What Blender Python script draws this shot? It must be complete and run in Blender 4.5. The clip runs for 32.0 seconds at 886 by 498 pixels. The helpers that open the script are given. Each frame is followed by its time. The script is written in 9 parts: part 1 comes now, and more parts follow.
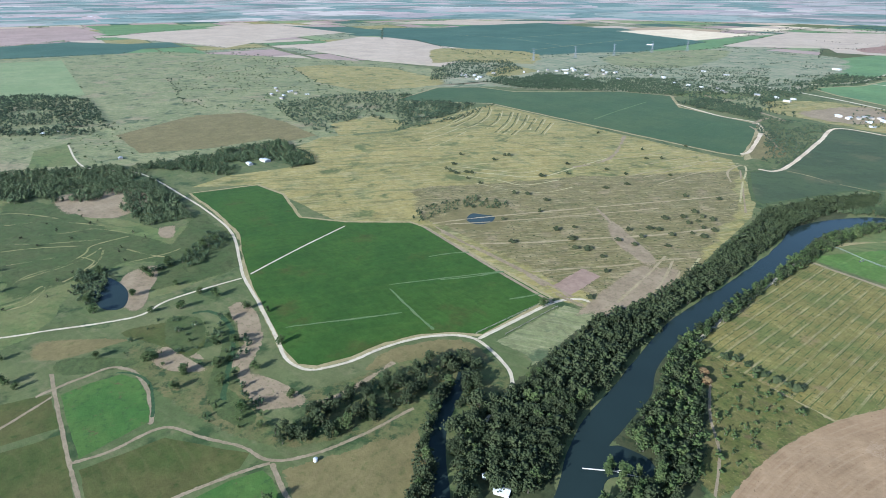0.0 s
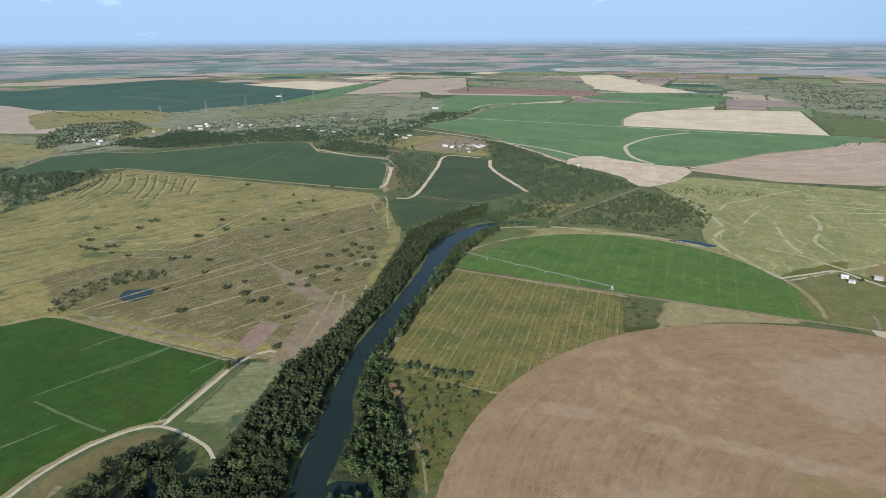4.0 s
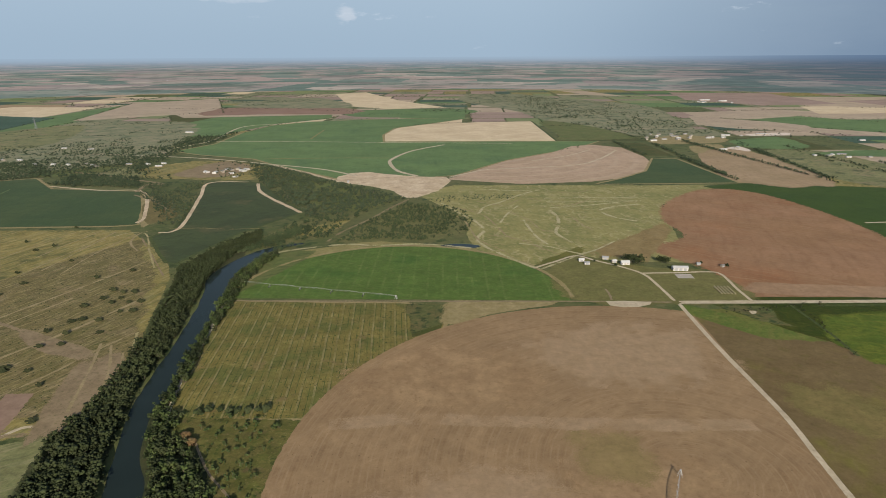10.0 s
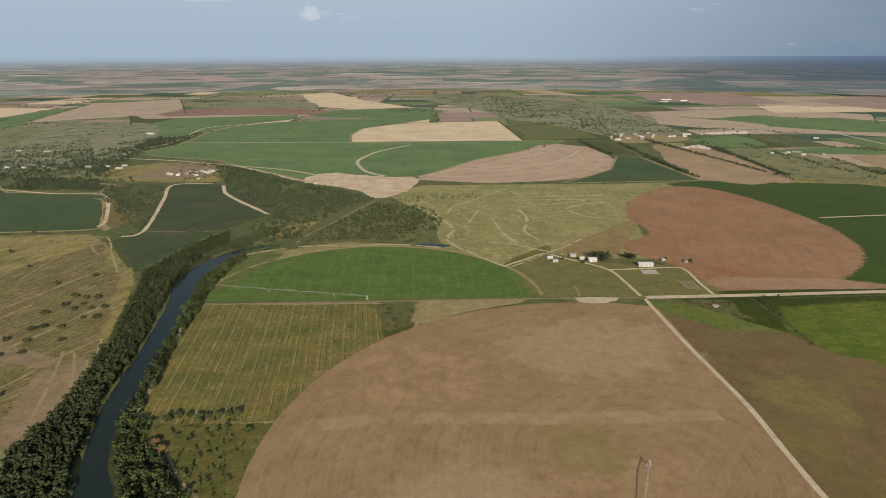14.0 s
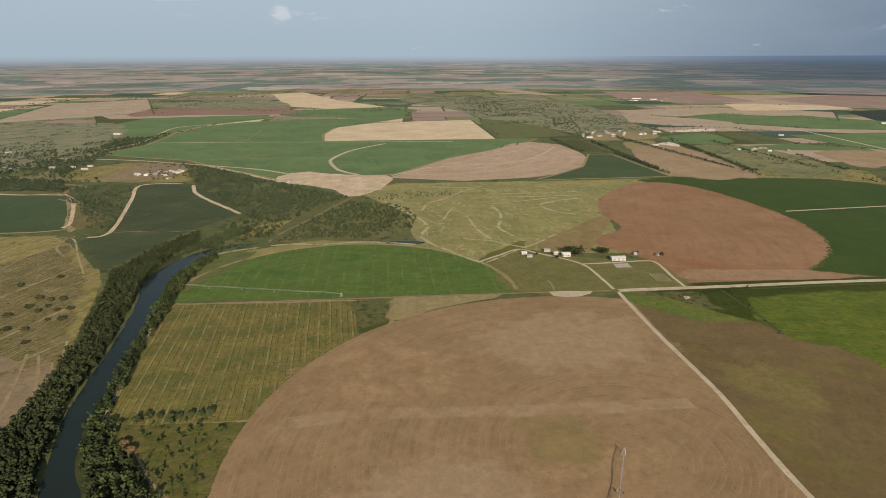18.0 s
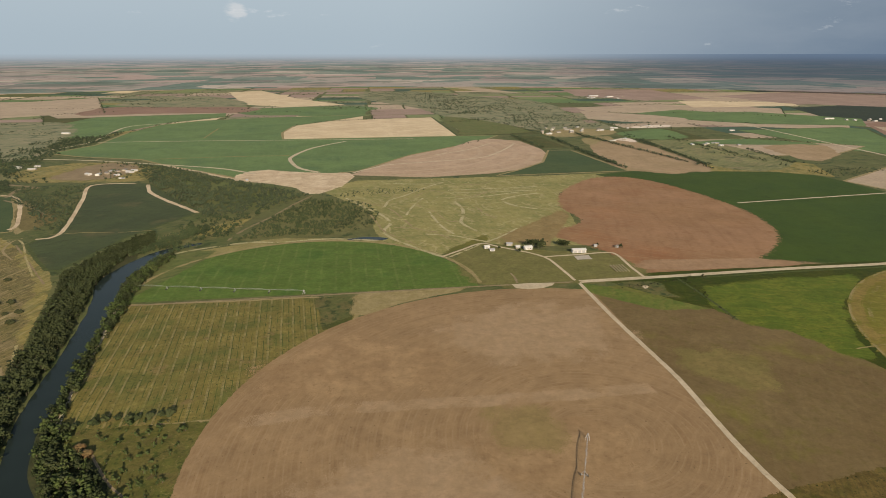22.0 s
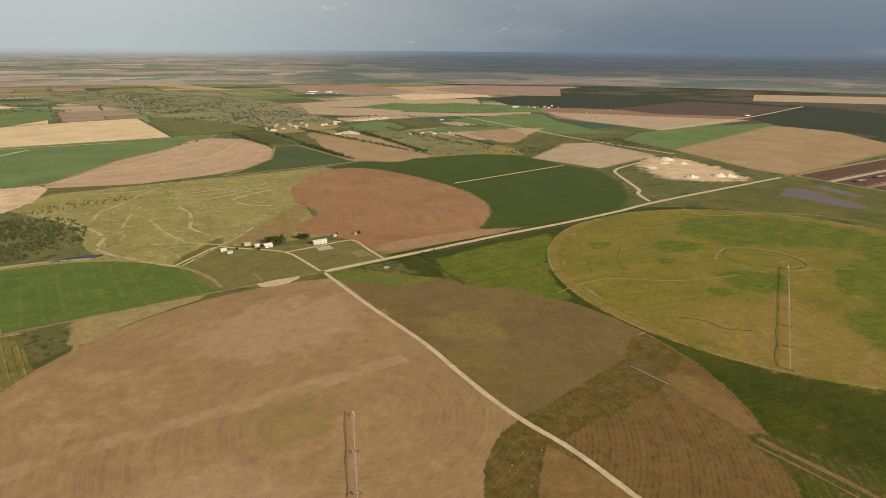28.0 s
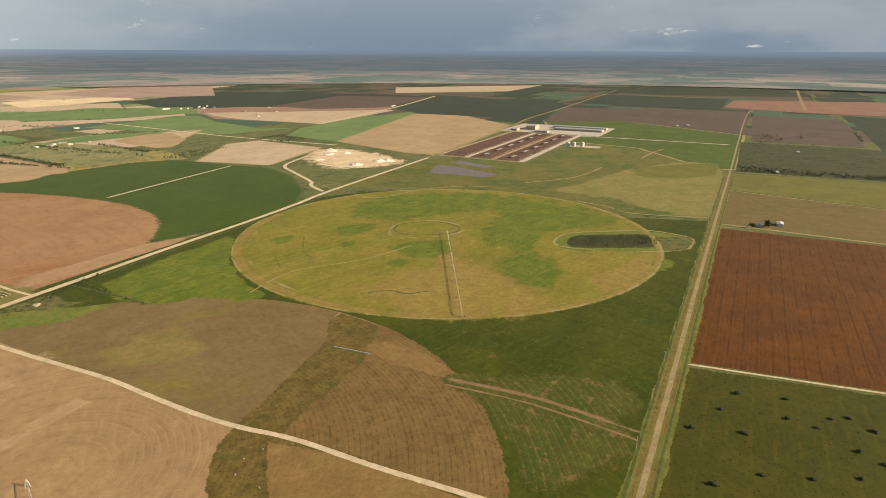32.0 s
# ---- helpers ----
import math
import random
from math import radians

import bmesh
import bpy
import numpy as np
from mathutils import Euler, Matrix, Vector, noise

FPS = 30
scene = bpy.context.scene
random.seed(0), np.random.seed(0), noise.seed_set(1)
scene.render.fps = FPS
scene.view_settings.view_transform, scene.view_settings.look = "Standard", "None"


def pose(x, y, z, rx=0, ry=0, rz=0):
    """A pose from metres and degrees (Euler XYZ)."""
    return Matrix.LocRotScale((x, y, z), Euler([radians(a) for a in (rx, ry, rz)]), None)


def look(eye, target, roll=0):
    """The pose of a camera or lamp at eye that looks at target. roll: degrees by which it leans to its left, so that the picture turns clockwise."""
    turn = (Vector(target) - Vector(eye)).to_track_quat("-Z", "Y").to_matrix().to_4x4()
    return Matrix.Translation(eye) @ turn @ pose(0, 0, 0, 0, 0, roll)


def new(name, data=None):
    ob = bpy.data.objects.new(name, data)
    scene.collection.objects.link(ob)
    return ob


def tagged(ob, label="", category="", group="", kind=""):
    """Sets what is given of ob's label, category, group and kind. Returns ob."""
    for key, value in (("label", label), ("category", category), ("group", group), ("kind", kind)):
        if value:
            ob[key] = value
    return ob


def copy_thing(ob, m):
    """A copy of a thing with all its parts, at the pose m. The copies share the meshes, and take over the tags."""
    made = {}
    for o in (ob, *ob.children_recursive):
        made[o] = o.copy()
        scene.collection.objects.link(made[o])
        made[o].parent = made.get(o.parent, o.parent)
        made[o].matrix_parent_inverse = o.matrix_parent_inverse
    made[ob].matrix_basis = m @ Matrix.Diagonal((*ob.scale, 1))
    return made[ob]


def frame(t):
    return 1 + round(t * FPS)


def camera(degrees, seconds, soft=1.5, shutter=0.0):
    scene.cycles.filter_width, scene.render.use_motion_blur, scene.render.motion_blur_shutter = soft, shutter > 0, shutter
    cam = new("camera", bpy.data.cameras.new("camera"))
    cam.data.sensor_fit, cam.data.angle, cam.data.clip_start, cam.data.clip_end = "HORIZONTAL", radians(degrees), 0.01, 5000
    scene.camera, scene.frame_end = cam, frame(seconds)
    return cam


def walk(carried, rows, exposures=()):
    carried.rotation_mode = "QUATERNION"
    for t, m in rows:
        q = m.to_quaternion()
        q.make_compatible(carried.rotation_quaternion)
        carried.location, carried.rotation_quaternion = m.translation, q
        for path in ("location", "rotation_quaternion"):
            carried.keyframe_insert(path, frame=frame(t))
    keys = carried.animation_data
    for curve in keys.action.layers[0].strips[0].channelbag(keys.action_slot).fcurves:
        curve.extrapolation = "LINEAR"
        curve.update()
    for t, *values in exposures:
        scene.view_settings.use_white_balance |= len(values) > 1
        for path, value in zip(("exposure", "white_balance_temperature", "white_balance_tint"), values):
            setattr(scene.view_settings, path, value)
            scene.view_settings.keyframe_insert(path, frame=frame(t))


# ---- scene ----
cam = camera(72.55, 32.0, soft=0.75)
# seconds, place of the drone, heading, tilt, lean
PATH = [
    (0, 1.3, 18.0, 241.5, 57.39, -23.67, -0.09),
    (0.5, 2.1, 13.4, 242.3, 45.86, -23.62, 0.15),
    (1, 5.4, 11.3, 243.4, 33.00, -23.61, -0.05),
    (1.5, 5.9, 9.7, 243.2, 26.69, -23.55, -0.15),
    (2, 6.0, 9.7, 242.7, 26.04, -23.53, -0.23),
    (2.5, 5.6, 10.0, 242.5, 25.67, -23.60, -0.19),
    (3, 5.2, 10.8, 242.4, 25.28, -23.29, -0.21),
    (3.5, 4.6, 12.5, 242.5, 24.89, -21.26, -0.28),
    (4, 4.3, 13.7, 242.8, 24.55, -19.21, -0.30),
    (4.5, 3.8, 14.3, 243.1, 24.13, -17.18, -0.35),
    (6.5, 5.4, 20.9, 241.9, 22.66, -17.26, -0.35),
    (7, 5.5, 21.6, 241.7, 22.28, -17.34, -0.32),
    (7.5, 5.1, 21.2, 242.1, 21.92, -17.46, -0.33),
    (8, 4.0, 19.5, 242.4, 21.53, -17.49, -0.31),
    (8.5, 2.5, 16.4, 243.7, 21.09, -17.48, -0.21),
    (9, 2.2, 11.0, 245.8, 20.68, -17.47, -0.25),
    (9.5, 4.7, 3.9, 247.7, 16.55, -17.64, 0.05),
    (10, 1.8, 2.9, 248.2, 2.50, -17.74, -0.27),
    (10.5, 1.0, 2.1, 248.6, 1.75, -17.66, -0.16),
    (11, 0.4, 1.3, 249.0, 1.36, -17.66, -0.13),
    (11.5, -0.2, 0.6, 249.5, 0.98, -17.74, -0.13),
    (12, -0.2, 0.1, 250.3, 0.65, -17.79, -0.20),
    (12.5, -0.1, -0.1, 250.2, 0.34, -17.75, -0.20),
    (13, 0.0, -0.0, 250.0, 0.00, -17.71, -0.14),
    (13.5, 0.2, -0.0, 249.2, -0.31, -17.68, -0.12),
    (14, -0.0, 0.2, 248.6, -0.63, -17.75, -0.15),
    (14.5, 0.1, 0.1, 248.4, -0.92, -17.78, -0.20),
    (16.5, 0.3, 0.4, 245.5, -2.20, -17.76, -0.11),
    (17, 0.6, 0.6, 244.9, -2.50, -17.76, -0.11),
    (17.5, 0.7, 0.5, 244.0, -2.80, -17.73, -0.13),
    (18, 0.7, 0.2, 243.6, -3.11, -17.73, -0.13),
    (18.5, 0.9, 0.1, 243.4, -3.37, -17.79, -0.09),
    (19, 0.8, -0.3, 242.8, -3.67, -17.79, -0.09),
    (19.5, 0.3, -0.6, 242.3, -3.98, -17.79, -0.07),
    (20, 0.1, -1.0, 241.9, -4.25, -17.81, -0.06),
    (20.5, 0.1, -0.8, 241.4, -4.55, -17.83, -0.06),
    (21, 0.0, -1.1, 240.8, -4.99, -17.86, -0.03),
    (21.5, 0.0, -1.7, 240.1, -5.75, -17.84, -0.00),
    (22, 0.3, -1.8, 239.5, -6.80, -17.86, -0.03),
    (22.5, 0.4, -1.3, 238.4, -8.08, -17.88, -0.01),
    (23, 0.1, -1.8, 238.3, -9.25, -17.94, 0.04),
    (23.5, -1.0, -3.0, 238.1, -10.37, -17.96, 0.18),
    (24, -2.1, -4.4, 238.2, -11.53, -17.95, 0.24),
    (24.5, -2.6, -5.6, 238.4, -13.20, -17.99, 0.33),
    (26.5, -2.9, -7.6, 236.9, -23.41, -18.03, 0.37),
    (27, -3.4, -7.2, 236.8, -26.26, -18.08, 0.44),
    (27.5, -3.8, -7.2, 236.5, -29.24, -18.11, 0.46),
    (28, -4.2, -7.5, 235.2, -32.38, -18.06, 0.47),
    (28.5, -5.0, -8.2, 234.9, -35.92, -18.07, 0.50),
    (29, -5.6, -9.1, 235.1, -39.79, -18.08, 0.43),
    (29.5, -5.6, -9.9, 234.7, -43.69, -18.11, 0.41),
    (30, -6.2, -10.5, 234.6, -47.72, -18.14, 0.38),
    (30.5, -7.2, -11.0, 233.7, -51.75, -18.05, 0.42),
    (31, -7.8, -10.9, 232.9, -55.76, -18.02, 0.35),
    (31.5, -8.1, -10.5, 232.3, -59.66, -18.03, 0.26),
    (32, -11.2, -11.0, 231.8, -63.24, -18.06, 0.18),
]
# the drone camera's white balance warms as it turns
EXPOSURES = [(0.0, 1.60, 4700, 8), (1.0, 1.42, 4740, 8), (2.0, 1.26, 4780, 8), (3.0, 1.16, 4860, 8), (4.0, 1.02, 5200, 8), (4.5, 0.96, 5300, 8), (7.0, 0.58, 5700, 8), (9.0, 0.60, 5950, 9), (13.0, 0.62, 6330, 11), (20.0, 0.64, 6720, 11), (24.0, 0.69, 7150, 11), (28.0, 0.80, 7950, 11), (29.5, 0.82, 7950, 11), (32.0, 1.24, 7900, 11)]
walk(cam, [(t, pose(x, y, z, 90 + tilt, 0, yaw) @ pose(0, 0, 0, 0, 0, lean)) for t, x, y, z, yaw, tilt, lean in PATH], EXPOSURES)

# ---- light: a low warm evening sun behind the drone, hazy sky with soft cloud ----
SUN_ELEVATION, SUN_AZIMUTH = 22.0, 168.0  # azimuth clockwise from +y


def make_world():
    world = bpy.data.worlds.new("evening_sky")
    scene.world = world
    world.use_nodes = True
    nt = world.node_tree
    nt.nodes.clear()
    N = nt.nodes.new
    out, bg = N("ShaderNodeOutputWorld"), N("ShaderNodeBackground")
    sky = N("ShaderNodeTexSky")
    sky.sky_type, sky.sun_disc = "NISHITA", False
    sky.sun_elevation, sky.sun_rotation = radians(SUN_ELEVATION), radians(SUN_AZIMUTH)
    sky.air_density, sky.dust_density, sky.ozone_density = 1.0, 2.0, 1.5
    co, mp = N("ShaderNodeTexCoord"), N("ShaderNodeMapping")
    mp.inputs["Scale"].default_value = (1.0, 1.0, 3.5)
    sep = N("ShaderNodeSeparateXYZ")
    L = nt.links.new

    def noise_of(scale, detail, rough=0.55):
        n = N("ShaderNodeTexNoise")
        n.inputs["Scale"].default_value, n.inputs["Detail"].default_value, n.inputs["Roughness"].default_value = scale, detail, rough
        L(mp.outputs[0], n.inputs["Vector"])
        return n.outputs["Fac"]

    def span(value, a, b, lo=0.0, hi=1.0):
        n = N("ShaderNodeMapRange")
        n.interpolation_type = "SMOOTHSTEP"
        for i, v in enumerate((a, b, lo, hi)):
            n.inputs[i + 1].default_value = v
        L(value, n.inputs[0])
        return n.outputs[0]

    def blend(fac, a, b):
        n = N("ShaderNodeMix")
        n.data_type = "RGBA"
        for i, v in ((0, fac), (6, a), (7, b)):
            if isinstance(v, (int, float)):
                n.inputs[i].default_value = v
            elif isinstance(v, tuple):
                n.inputs[i].default_value = (*v, 1)
            else:
                L(v, n.inputs[i])
        return n.outputs[2]

    def times(a, b):
        n = N("ShaderNodeMath")
        n.operation = "MULTIPLY"
        L(a, n.inputs[0])
        if isinstance(b, (int, float)):
            n.inputs[1].default_value = b
        else:
            L(b, n.inputs[1])
        return n.outputs[0]

    L(co.outputs["Generated"], mp.inputs["Vector"])
    L(co.outputs["Generated"], sep.inputs[0])
    east = span(sep.outputs["X"], 0.02, 0.85)
    up = span(sep.outputs["Z"], 0.0, 0.11)
    # hazy air over the plain: blue in the west, slate under the cloud bank in the east
    west_air = blend(up, (3.25, 4.1, 4.85), (3.6, 4.45, 5.15))
    east_air = blend(up, (1.05, 1.56, 2.32), (1.50, 2.02, 2.72))
    air = blend(east, west_air, east_air)
    # soft grey layers in the east, a few small bright heaps in the west
    layers = span(noise_of(3.2, 6.0), 0.42, 0.68)
    air = blend(times(times(layers, east), 0.2), air, (3.9, 4.4, 4.9))
    heaps = span(noise_of(11.97, 7.98, 0.67), 0.63, 0.74)
    air = blend(times(heaps, 0.45), air, (6.12, 6.52, 6.92))
    # a few single cumulus heads over the northern and western skyline
    bulge = noise_of(42.0, 6.0, 0.62)

    def puff(azimuth, lift, wide, tall, amount):
        a, e = radians(azimuth), radians(lift)
        offsets = []
        for axis, size, middle in (((math.cos(a), -math.sin(a), 0), wide, 0.0), ((0, 0, 1), tall, math.sin(e))):
            dot = N("ShaderNodeVectorMath")
            dot.operation = "DOT_PRODUCT"
            dot.inputs[1].default_value = axis
            L(co.outputs["Generated"], dot.inputs[0])
            n = N("ShaderNodeMath")
            n.operation = "MULTIPLY_ADD"
            n.inputs[1].default_value, n.inputs[2].default_value = 1 / radians(size), -middle / radians(size)
            L(dot.outputs["Value"], n.inputs[0])
            offsets.append(times(n.outputs[0], n.outputs[0]))
        total = N("ShaderNodeMath")
        total.operation = "ADD"
        L(offsets[0], total.inputs[0])
        L(offsets[1], total.inputs[1])
        edge = N("ShaderNodeMath")
        edge.operation = "MULTIPLY_ADD"
        edge.inputs[1].default_value = -3.4
        L(bulge, edge.inputs[0])
        L(total.outputs[0], edge.inputs[2])
        ahead = N("ShaderNodeVectorMath")
        ahead.operation = "DOT_PRODUCT"
        ahead.inputs[1].default_value = (math.sin(a), math.cos(a), 0)
        L(co.outputs["Generated"], ahead.inputs[0])
        return times(times(span(edge.outputs[0], -1.7, -0.4, 1.0, 0.0), span(ahead.outputs["Value"], 0.5, 0.8)), amount)

    air = blend(puff(-11.0, 3.5, 0.9, 0.8, 0.4), air, (6.6, 6.6, 6.7))
    air = blend(puff(-51.5, 3.1, 1.1, 0.6, 0.34), air, (6.6, 6.5, 6.6))
    air = blend(puff(-20.5, 4.6, 3.6, 0.3, 0.3), air, (6.4, 6.5, 6.7))
    # higher up the clear evening sky shows
    high = span(sep.outputs["Z"], 0.08, 0.45)
    colour = blend(times(high, 0.75), air, sky.outputs[0])
    L(colour, bg.inputs["Color"])
    bg.inputs["Strength"].default_value = 0.075
    L(bg.outputs[0], out.inputs[0])


make_world()
sun_data = bpy.data.lights.new("sun", "SUN")
sun_data.energy, sun_data.angle, sun_data.color = 5.0, radians(0.6), (1.0, 0.87, 0.70)
sun = new("sun", sun_data)
_a, _e = radians(SUN_AZIMUTH), radians(SUN_ELEVATION)
sun.matrix_world = look((math.sin(_a) * math.cos(_e) * 900, math.cos(_a) * math.cos(_e) * 900, 900 * math.sin(_e)), (0, 0, 0))
# ---- materials ----
MATS = {}


def _nodes(name):
    m = bpy.data.materials.new(name)
    m.use_nodes = True
    nt = m.node_tree
    return m, nt, nt.nodes["Principled BSDF"]


def _math(nt, op, a, b=None, c=None):
    n = nt.nodes.new("ShaderNodeMath")
    n.operation = op
    for i, v in enumerate((a, b, c)):
        if v is None:
            continue
        if isinstance(v, (int, float)):
            n.inputs[i].default_value = v
        else:
            nt.links.new(v, n.inputs[i])
    return n.outputs[0]


def _noise(nt, vec, size, detail=3.0, rough=0.55):
    n = nt.nodes.new("ShaderNodeTexNoise")
    n.inputs["Scale"].default_value, n.inputs["Detail"].default_value, n.inputs["Roughness"].default_value = 1.0 / size, detail, rough
    nt.links.new(vec, n.inputs["Vector"])
    return n.outputs["Fac"]


def _ramp(nt, fac, lo, hi):
    n = nt.nodes.new("ShaderNodeMapRange")
    n.interpolation_type = "SMOOTHSTEP"
    n.inputs[1].default_value, n.inputs[2].default_value = lo, hi
    nt.links.new(fac, n.inputs[0])
    return n.outputs[0]


def _mix(nt, fac, a, b, mode="MIX"):
    n = nt.nodes.new("ShaderNodeMix")
    n.data_type, n.blend_type = "RGBA", mode
    for s, v in ((0, fac), (6, a), (7, b)):
        if isinstance(v, (int, float)):
            n.inputs[s].default_value = v
        elif isinstance(v, tuple):
            n.inputs[s].default_value = (*v, 1)
        else:
            nt.links.new(v, n.inputs[s])
    return n.outputs[2]


def land(key, a, b, c=None, patch=60.0, rows=None, rings=None, fine=1.6, mottle=0.5, weeds=None, dabs=None, streak=None, lines=None, blotch=None):
    """Soil, crop or grass. a, b: colours mixed in patches of that many metres; c: third colour in streaks.
    rows: (heading, spacing, strength, colour); rings: (cx, cy, spacing, strength, colour); weeds: (colour, amount, size)."""
    m, nt, bsdf = _nodes(key)
    co = nt.nodes.new("ShaderNodeTexCoord").outputs["Object"]
    big, mid = _noise(nt, co, patch, 4.0, 0.6), _noise(nt, co, patch / 7, 4.0, 0.65)
    sml = _noise(nt, co, fine, 3.0, 0.7)
    col = _mix(nt, _ramp(nt, big, 0.36, 0.64), a, b)
    if c:
        col = _mix(nt, _math(nt, "MULTIPLY", _ramp(nt, mid, 0.5, 0.72), 0.8), col, c)
    sep = nt.nodes.new("ShaderNodeSeparateXYZ")
    nt.links.new(co, sep.inputs[0])
    wob = _math(nt, "MULTIPLY", _math(nt, "SUBTRACT", mid, 0.5), 0.9)
    def turned(heading, along, across, bend=0.0):
        c, q = math.cos(radians(heading)), math.sin(radians(heading))
        u = _math(nt, "ADD", _math(nt, "MULTIPLY", sep.outputs[0], c), _math(nt, "MULTIPLY", sep.outputs[1], q))
        v = _math(nt, "ADD", _math(nt, "MULTIPLY", sep.outputs[0], -q), _math(nt, "MULTIPLY", sep.outputs[1], c))
        if bend:
            v = _math(nt, "ADD", v, _math(nt, "MULTIPLY", _math(nt, "SUBTRACT", big, 0.5), bend))
        k = nt.nodes.new("ShaderNodeCombineXYZ")
        nt.links.new(_math(nt, "DIVIDE", u, along), k.inputs[0])
        nt.links.new(_math(nt, "DIVIDE", v, across), k.inputs[1])
        return k.outputs[0], v

    if blotch:
        colour, lo, hi, size = blotch
        col = _mix(nt, _ramp(nt, _noise(nt, co, size, 5.0, 0.6), lo, hi), col, colour)
    if streak:
        for heading, across, strength, colour in ([streak] if not isinstance(streak[0], tuple) else streak):
            k, _v = turned(heading, across * 14.0, across, across * 6)
            sn = _noise(nt, k, 1.0, 4.0, 0.6)
            col = _mix(nt, _math(nt, "MULTIPLY", _ramp(nt, sn, 0.48, 0.68), strength), col, colour)
    if lines:
        for heading, spacing, strength, colour, bend in ([lines] if not isinstance(lines[0], tuple) else lines):
            k, v = turned(heading, 1.0, 1.0, bend)
            w = _math(nt, "SINE", _math(nt, "MULTIPLY", v, 2 * math.pi / spacing))
            gate = _math(nt, "ADD", 0.35 if bend < 4 else 0.0, _ramp(nt, _noise(nt, co, spacing * 2.5, 2.0), 0.42, 0.58))
            col = _mix(nt, _math(nt, "MULTIPLY", _math(nt, "MULTIPLY", _ramp(nt, w, 0.80, 0.97), gate), strength), col, colour)
    if rows:
        for heading, spacing, strength, colour in ([rows] if not isinstance(rows[0], tuple) else rows):
            u = _math(nt, "ADD", _math(nt, "MULTIPLY", sep.outputs[0], math.cos(radians(heading)) / spacing),
                      _math(nt, "MULTIPLY", sep.outputs[1], math.sin(radians(heading)) / spacing))
            u = _math(nt, "ADD", u, wob)
            w = _math(nt, "SINE", _math(nt, "MULTIPLY", u, 2 * math.pi))
            w = _math(nt, "MULTIPLY", _ramp(nt, w, 0.1, 0.95), _ramp(nt, big, 0.3, 0.6))
            col = _mix(nt, _math(nt, "MULTIPLY", w, strength), col, colour)
    if rings:
        for cx, cy, spacing, strength, colour in ([rings] if not isinstance(rings[0], tuple) else rings):
            dx, dy = _math(nt, "SUBTRACT", sep.outputs[0], cx), _math(nt, "SUBTRACT", sep.outputs[1], cy)
            d = _math(nt, "SQRT", _math(nt, "ADD", _math(nt, "MULTIPLY", dx, dx), _math(nt, "MULTIPLY", dy, dy)))
            w = _math(nt, "SINE", _math(nt, "MULTIPLY", _math(nt, "ADD", _math(nt, "DIVIDE", d, spacing), _math(nt, "MULTIPLY", wob, 0.25)), 2 * math.pi))
            w = _math(nt, "MULTIPLY", _ramp(nt, w, 0.3, 1.0), _ramp(nt, mid, 0.35, 0.65))
            col = _mix(nt, _math(nt, "MULTIPLY", w, strength), col, colour)
    if weeds:
        colour, amount, size = weeds
        wn = _noise(nt, co, size, 5.0, 0.65)
        col = _mix(nt, _ramp(nt, wn, 0.62 - amount * 0.3, 0.74 - amount * 0.3), col, colour)
    if dabs:
        colour, amount, size = dabs
        wn = _noise(nt, co, size, 2.0, 0.5)
        col = _mix(nt, _ramp(nt, wn, 0.66 - amount * 0.2, 0.70 - amount * 0.2), col, colour)
    tuft = _noise(nt, co, fine * 3.2, 4.0, 0.7)
    clod = _noise(nt, co, fine * 9.0, 5.0, 0.7)
    grain = _math(nt, "ADD", 1.0 - mottle * 1.05, _math(nt, "ADD", _math(nt, "MULTIPLY", sml, mottle * 0.5), _math(nt, "MULTIPLY", tuft, mottle * 0.9)))
    grain = _math(nt, "ADD", grain, _math(nt, "MULTIPLY", clod, mottle * 0.7))
    wide = _math(nt, "ADD", 0.72, _math(nt, "MULTIPLY", _noise(nt, co, patch * 0.45, 6.0, 0.68), 0.56))
    grain = _math(nt, "MULTIPLY", _math(nt, "MAXIMUM", grain, 0.25), wide)
    g = nt.nodes.new("ShaderNodeCombineColor")
    for i in range(3):
        nt.links.new(grain, g.inputs[i])
    col = _mix(nt, 1.0, col, g.outputs[0], "MULTIPLY")
    nt.links.new(col, bsdf.inputs["Base Color"])
    bsdf.inputs["Roughness"].default_value = 0.9
    bsdf.inputs["Specular IOR Level"].default_value = 0.12
    # blue-tinted sheen in place of air haze: lifts land seen at low angles
    bsdf.inputs["Sheen Weight"].default_value = 0.018
    bsdf.inputs["Sheen Roughness"].default_value = 0.3
    bsdf.inputs["Sheen Tint"].default_value = (0.80, 0.90, 1.0, 1)
    bump = nt.nodes.new("ShaderNodeBump")
    bump.inputs["Strength"].default_value, bump.inputs["Distance"].default_value = 0.35, 0.35
    nt.links.new(_math(nt, "ADD", sml, _math(nt, "MULTIPLY", tuft, 1.5)), bump.inputs["Height"])
    nt.links.new(bump.outputs[0], bsdf.inputs["Normal"])
    # worn rims: the cover thins out in tufts where the sheet is marked as frayed
    rim = nt.nodes.new("ShaderNodeAttribute")
    rim.attribute_name = "fray"
    gone = _ramp(nt, _math(nt, "ADD", rim.outputs["Fac"], _math(nt, "MULTIPLY", _math(nt, "SUBTRACT", _noise(nt, co, 5.0, 4.0, 0.7), 0.5), 1.3)), 0.38, 0.72)
    gone = _math(nt, "MULTIPLY", gone, _ramp(nt, rim.outputs["Fac"], 0.0, 0.12))
    # soft patches: the cover fades over a wide, uneven rim
    veil = nt.nodes.new("ShaderNodeAttribute")
    veil.attribute_name = "veil"
    drift = _math(nt, "ADD", _math(nt, "MULTIPLY", _math(nt, "SUBTRACT", _noise(nt, co, 28.0, 6.0, 0.62), 0.5), 1.5), veil.outputs["Fac"])
